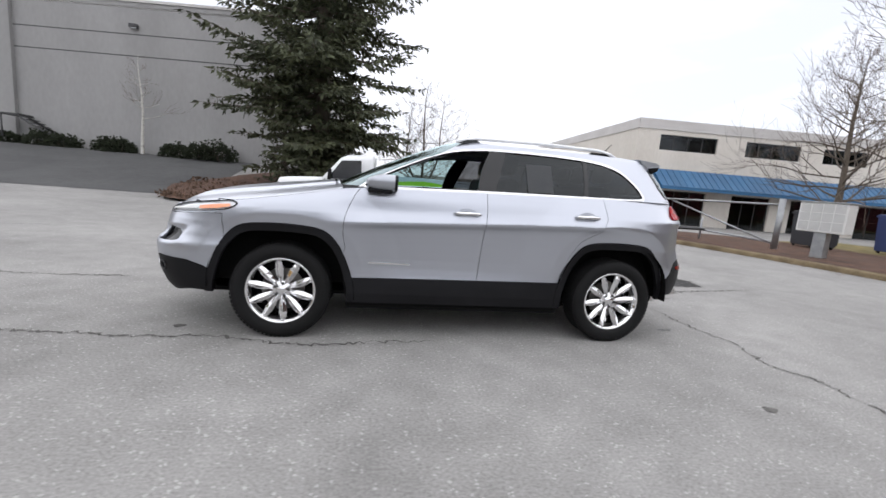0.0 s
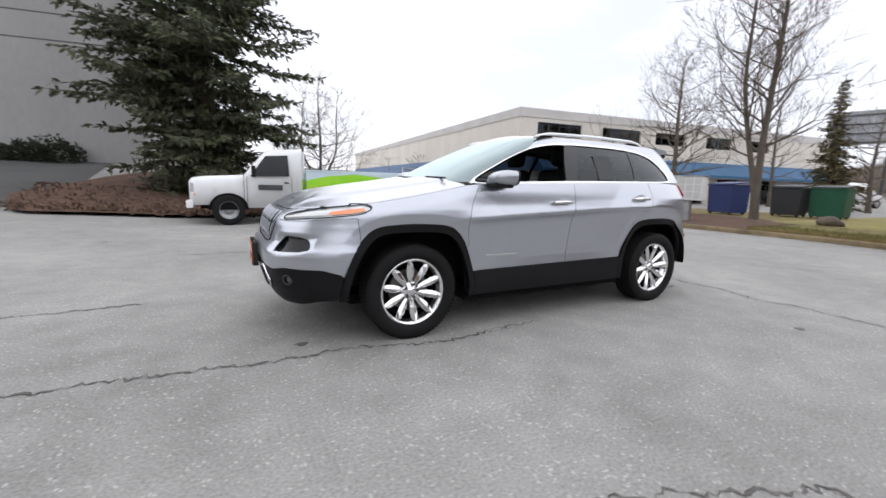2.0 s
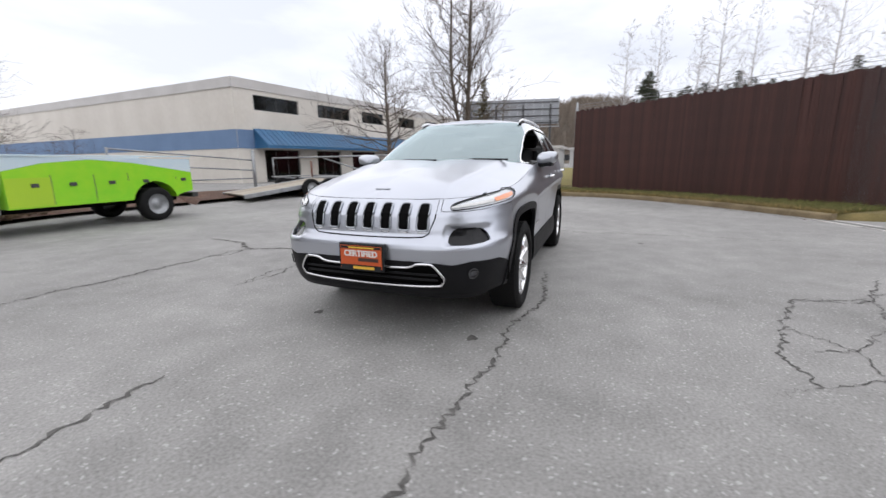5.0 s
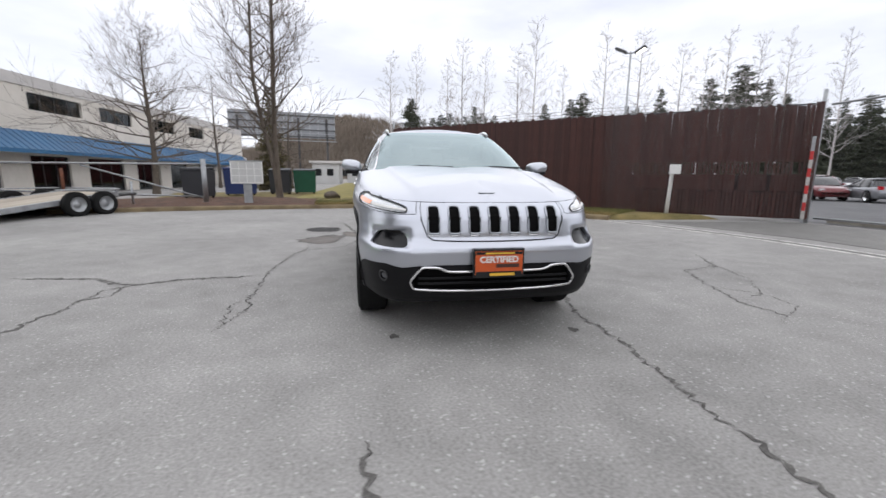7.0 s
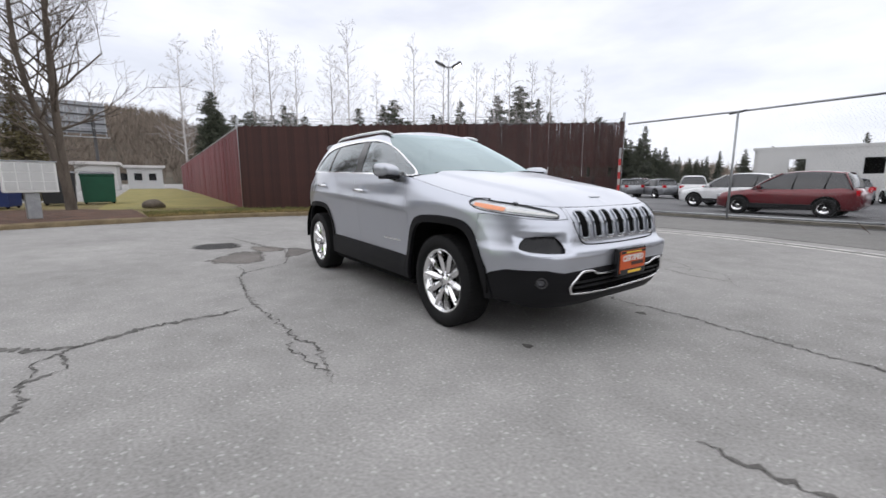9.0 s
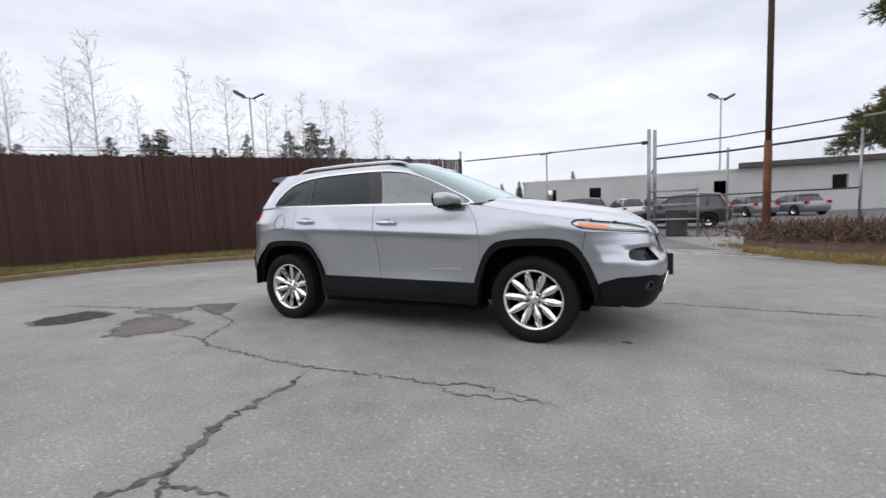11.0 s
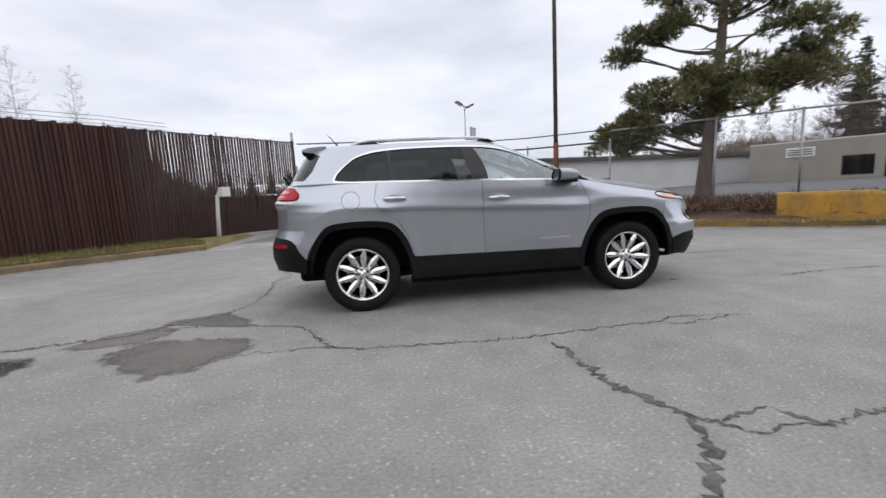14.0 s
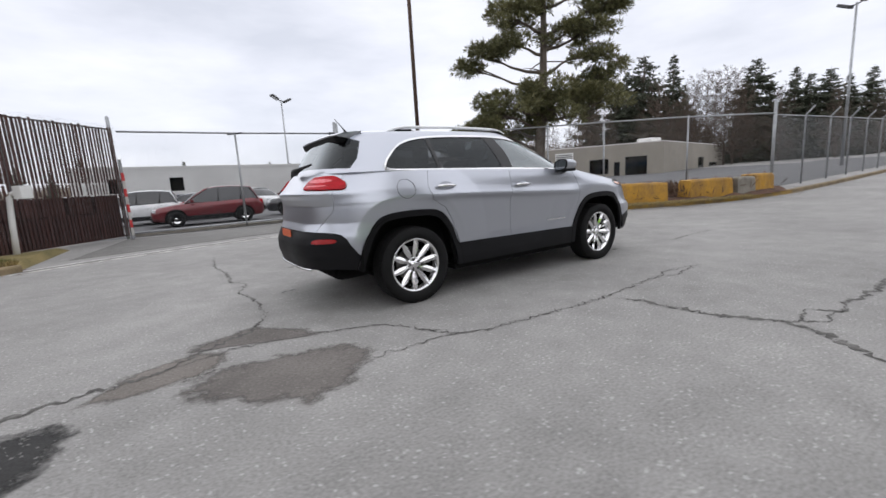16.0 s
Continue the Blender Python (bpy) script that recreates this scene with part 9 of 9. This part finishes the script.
grass("grass", [tuple((FC + f_dir * s - f_out * 0.02).xy) for s in np.linspace(0.3, f_len - 0.5, 8)], 0.35, 5000, GRASS, "longer grass at the foot of the slat fence", 3, h=0.2, out=0.10)
grass("grass", [(p[0], p[1]) for p in KERB_WEST[::-1]][4:], 0.18, 2500, DRY_GRASS, "thin dry grass behind the yellow kerb", 4, h=0.09, out=0.18)
rnd = random.Random(33)
vs, fs = [], []
for _ in range(1500):
    k = rnd.randrange(2)
    ln = smooth_line(KERB_EAST if k == 0 else KERB_WEST, 12)
    i = rnd.randrange(len(ln) - 1)
    p = ln[i]
    q = Vector((p[0] + rnd.gauss(0, 0.30), p[1] + rnd.gauss(0, 0.25), terrain(*p) + 0.006))
    if k == 0 and q.x > p[0] or k == 1 and q.y < p[1]:
        q.z += 0.13
    a = rnd.uniform(0, 6.3)
    s = rnd.uniform(0.02, 0.05)
    j = len(vs)
    vs += [q + Vector((s * math.cos(a + b), s * 0.6 * math.sin(a + b), rnd.uniform(0, 0.012))) for b in (0, 1.6, 3.1, 4.7)]
    fs.append((j, j + 1, j + 2, j + 3))
tagged(raw("leaf_litter", vs, fs, BRUSH), "brown leaf litter in the gutter", "leaves", kind="stuff")
stump = thing("rock", label="dark mossy rock on the lawn edge", category="rock")
bm = bmesh.new()
bmesh.ops.create_icosphere(bm, subdivisions=3, radius=0.35)
for v in bm.verts:
    v.co *= 1 + 0.3 * noise.noise(v.co * 3)
    v.co.z *= 0.6
part("rock_body", bm, BARK, stump, smooth=True)
stump.matrix_world = pose(14.6, 2.4, 0.25)


rnd = random.Random(61)
vs, fs = [], []
for _ in range(3500):
    t, u = rnd.random(), rnd.random() ** 1.5
    a, b = Vector((-8.3 + 13.0 * t, 12.6 - 2.2 * math.sin(math.pi * min(1, t * 1.25)) ** 0.7 + rnd.gauss(0, 0.15), 0)), Vector((-9 + 15 * t, 20, 0))
    p = a.lerp(b, u * 0.6)
    p.z = terrain(p.x, p.y) + 0.12
    blades(vs, fs, p, Vector((rnd.uniform(-1, 1), rnd.uniform(-1, 1), rnd.uniform(0.1, 0.8))), 2, 0.16, 0.03, rnd, 0.8, 0)
tagged(raw("mulch_litter", vs, fs, BRUSH), "loose bark and dead leaves on the mulched island", "litter", kind="stuff")


# ---- cracks, patches and marks on the asphalt ----
def jag(pts, step, amp, rnd):
    out = []
    for a, b in zip(pts, pts[1:]):
        a, b = np.array(a, float), np.array(b, float)
        L = np.linalg.norm(b - a)
        n = max(1, int(L / step))
        nrm = np.array([-(b - a)[1], (b - a)[0]]) / (L + 1e-9)
        for i in range(n):
            out.append(a + (b - a) * i / n + nrm * (rnd.gauss(0, amp) if i else rnd.gauss(0, amp * 0.4)))
    out.append(np.array(pts[-1], float))
    return out


def crack(pts, width, seed, label="dark jagged crack in the asphalt", material=None):
    rnd = random.Random(seed)
    ln = jag(pts, 0.026, 0.014 + 0.14 * width, rnd)
    vs, fs = [], []
    n = len(ln)
    for i, p in enumerate(ln):
        d = ln[min(i + 1, n - 1)] - ln[max(i - 1, 0)]
        d /= np.linalg.norm(d) + 1e-9
        t = i / (n - 1)
        w = 0.56 * width * rnd.uniform(0.1, 2.1) * min(1, 8 * t + 0.15, 8 * (1 - t) + 0.15) / 2
        vs += [(p[0] - d[1] * w, p[1] + d[0] * w, terrain(*p) + 0.004), (p[0] + d[1] * w, p[1] - d[0] * w, terrain(*p) + 0.004)]
    for i in range(n - 1):
        fs.append((2 * i, 2 * i + 1, 2 * i + 3, 2 * i + 2))
    return tagged(raw("crack", vs, fs, material or CRACK), label, "crack", "pavement cracks", "structure")


CRACKS = [
    (0.030, [(-4.6, -0.78), (-3.6, -0.8), (-3.2, -0.8), (-2.9, -0.83), (-2.4, -0.9), (-1.85, -0.88), (-1.4, -0.97), (-1.1, -1.05), (-0.78, -0.98), (-0.2, -0.94)]),
    (0.022, [(2.58, 0.25), (2.55, -0.2), (2.6, -0.73), (2.66, -0.87), (2.5, -1.36), (2.66, -1.6), (2.6, -2.1), (2.7, -3.0), (2.6, -4.4)]),
    (0.030, [(-3.2, 0.84), (-3.45, 0.82), (-3.66, 0.8), (-3.93, 0.78), (-4.6, 0.8)]),
    (0.020, [(0.6, -4.06), (-0.26, -3.63), (-0.47, -3.01), (-1.21, -2.71), (-1.73, -2.53), (-2.1, -2.6), (-2.25, -2.35)]),
    (0.014, [(-0.26, -3.63), (-0.9, -3.45), (-1.5, -3.0), (-1.64, -2.68)]),
    (0.012, [(-0.47, -3.01), (-0.4, -3.5), (0.1, -3.9)]),
]
CRACKS += [
    (0.012, [(-1.21, -2.71), (-1.5, -3.0), (-1.9, -2.95), (-2.1, -2.6)]),
    (0.022, [(2.27, 1.77), (1.77, 1.73), (1.3, 1.86), (0.8, 1.9), (0.4, 1.94), (0.02, 1.95), (-0.2, 1.93), (-0.59, 1.91), (-0.97, 1.9), (-1.2, 1.81), (-1.56, 1.87), (-1.78, 1.92)]),
    (0.014, [(1.31, 1.88), (1.57, 1.74), (1.75, 1.5)]),
    (0.013, [(-0.97, 1.9), (-1.16, 1.98), (-1.7, 1.9)]),
]
CRACKS += [
    (0.055, [(0.02, 1.97), (-0.06, 2.29), (-0.06, 2.69), (-0.18, 2.98), (-0.27, 3.14), (-0.22, 3.3), (-0.05, 3.5), (0.08, 3.7), (0.2, 4.6)]),
    (0.035, [(-0.27, 3.16), (-0.36, 3.24), (-0.49, 3.17), (-0.66, 3.16), (-0.8, 3.34), (-1.0, 3.3), (-1.55, 3.35), (-2.0, 3.33), (-2.5, 3.43), (-3.4, 3.4)]),
    (0.020, [(-0.27, 3.14), (-0.45, 3.34), (-0.68, 3.3), (-0.8, 3.34)]),
    (0.045, [(5.2, 1.35), (4.08, 1.16), (3.74, 1.09), (3.33, 1.02), (3.16, 0.84), (2.79, 0.63), (2.58, 0.25)]),
    (0.018, [(3.33, 1.02), (2.9, 0.92), (2.37, 1.02), (1.9, 1.2), (1.57, 1.74)]),
]
for i, (w, pts) in enumerate(CRACKS):
    crack(pts, w, 100 + i)


def patch(name, outline, material, label, z=0.0025, seed=0):
    """A stain that fades out at its rim."""
    ln = smooth_line(outline, 12, closed=True)
    c = ln.mean(0)
    vs, fs, edge = [], [], []
    steps = (1.25, 1.0, 0.8, 0.6, 0.35, 0.0)
    n = len(ln)
    for k, f in enumerate(steps):
        for p in ln:
            g = f * (1 + 0.22 * noise.noise((p[0] * 5, p[1] * 5, seed)))
            vs.append((c[0] + (p[0] - c[0]) * g, c[1] + (p[1] - c[1]) * g, z))
            edge.append(min(1.0, 1.25 - f))
    for k in range(len(steps) - 1):
        for i in range(n):
            j = (i + 1) % n
            fs.append((k * n + i, k * n + j, (k + 1) * n + j, (k + 1) * n + i))
    ob = raw(name, vs, fs, material)
    at = ob.data.attributes.new("edge", "FLOAT", "POINT")
    at.data.foreach_set("value", edge)
    return tagged(ob, label, "patch", kind="structure")


patch("asphalt_patch", [(3.22, 1.40), (2.89, 1.29), (2.47, 1.34), (2.2, 1.5), (2.28, 1.78), (2.47, 1.98), (2.75, 1.96), (3.02, 1.75)], DAMP, "dark damp patch in the asphalt", seed=1)
patch("asphalt_patch", [(3.2, 0.75), (2.95, 0.60), (2.7, 0.56), (2.40, 0.95), (2.36, 1.04), (2.62, 0.98), (2.95, 0.86)], DAMP, "dark damp stain along a crack", seed=2)
patch("asphalt_patch", [(3.75, 1.25), (3.5, 0.98), (3.2, 0.85), (3.0, 0.95), (3.1, 1.2), (3.45, 1.3)], RUSTY_STAIN, "rusty stain beside the crack", z=0.0015, seed=3)
patch("asphalt_patch", [(3.72, 1.62), (3.84, 1.48), (4.1, 1.42), (4.4, 1.5), (4.5, 1.75), (4.4, 2.02), (4.1, 2.08), (3.86, 1.96)], TAR, "coarse black asphalt repair with loose chips", z=0.003, seed=5)
for i, (x, y, L, a) in enumerate(((-6.6, 4.2, 0.9, 15), (-7.9, 4.0, 0.5, 20), (-4.4, 5.2, 0.35, 70), (2.2, -0.55, 0.16, 20))):
    rnd = random.Random(i)
    bm = bmesh.new()
    for k in range(14):
        u = -L / 2 + L * k / 14
        box(bm, u, rnd.gauss(0, 0.02) - 0.012, 0.0, u + L / 18, rnd.gauss(0, 0.02) + 0.012, 0.002, m=pose(x, y, 0.002, 0, 0, a))
    tagged(part("chalk_mark", bm, CHALK), "faint pale scuff on the asphalt", "mark", kind="structure")
for i, (x, y) in enumerate(((-2.12, -0.68), (-2.05, 0.64), (1.8, -2.0))):
    patch("asphalt_patch", [(x + 0.035 * math.cos(a) * (1 + 0.4 * math.sin(3 * a + i)), y + 0.03 * math.sin(a)) for a in np.linspace(0, 5.6, 9)], CRACK, "small black tar spot", z=0.003, seed=10 + i)

# ---- slats of the fences, piece by piece ----
rng = random.Random(9)
PITCH = 0.088
shapes = []
for k in range(4):
    me = boxed(-0.0475, -0.003, 0.0, 0.0475, 0.003, 1.0)
    for v in me.verts:
        v.co.x += 0.003 * math.sin(k + v.co.z * 3)
    m_ = bpy.data.meshes.new("slat")
    me.to_mesh(m_)
    me.free()
    m_.materials.append(SLAT)
    shapes.append(m_)
turn_f = math.atan2(f_dir.y, f_dir.x)
for k in range(int(f_len / PITCH)):
    s = 0.06 + k * PITCH
    t_end = s - gapped
    pieces = [(0.12, 3.06 + rng.uniform(-0.05, 0.03), 1.0)]
    if t_end > 0:
        thin = 0.74 + rng.uniform(-0.05, 0.05)
        pieces = [(0.10, 0.80 + rng.uniform(-0.03, 0.03), thin), (0.82, 1.27 + rng.uniform(-0.02, 0.02), 1.0), (1.28, 1.57 + rng.uniform(-0.02, 0.02), thin), (1.58, 3.02 + rng.uniform(-0.04, 0.05), 1.0)]
        if t_end < 0.5:
            pieces = [(0.10, 1.57, 1.0), pieces[3]]
        pieces = [q for q in pieces if rng.random() < 0.985]
    for z0, z1, wide in pieces:
        o = new("slat", shapes[rng.randrange(4)])
        o.parent = fence
        p = on_fence(s, z0, rng.uniform(-0.006, 0.006))
        o.matrix_basis = Matrix.Translation(p) @ Matrix.Rotation(turn_f + radians(21) + rng.gauss(0, 0.06), 4, "Z") @ Matrix.Rotation(rng.gauss(0, 0.004), 4, "Y") @ Matrix.Diagonal((wide, 1, z1 - z0, 1))
# Dark sheets added behind the slats to paint the shade in their gaps.
part("backing", wall_grid(bmesh.new(), tuple(on_fence(0.05, 0, -0.04).xy), tuple(on_fence(gapped + 0.3, 0, -0.04).xy), 0.10, 3.0, [], 0.01), SLAT_GAP_SHADE, fence)
part("backing", wall_grid(bmesh.new(), tuple(on_fence(gapped + 0.3, 0, -0.04).xy), tuple(on_fence(f_len - 0.15, 0, -0.04).xy), 0.10, 1.24, [], 0.01), SLAT_GAP_SHADE, fence)
m_panel = bpy.data.meshes.new("panel")
bmp = boxed(-0.095, -0.008, 0.1, 0.095, 0.008, 2.98)
bmp.to_mesh(m_panel)
bmp.free()
m_panel.materials.append(MAROON)
for k in range(240):
    o = new("panel", m_panel)
    o.parent = maroon
    x = 13.05 + k * 0.2
    o.matrix_basis = pose(x, -0.28 - (x - 12.95) * 0.0289, rng.uniform(-0.03, 0.03), 0, 0, -1.7 + rng.gauss(0, 2.5))
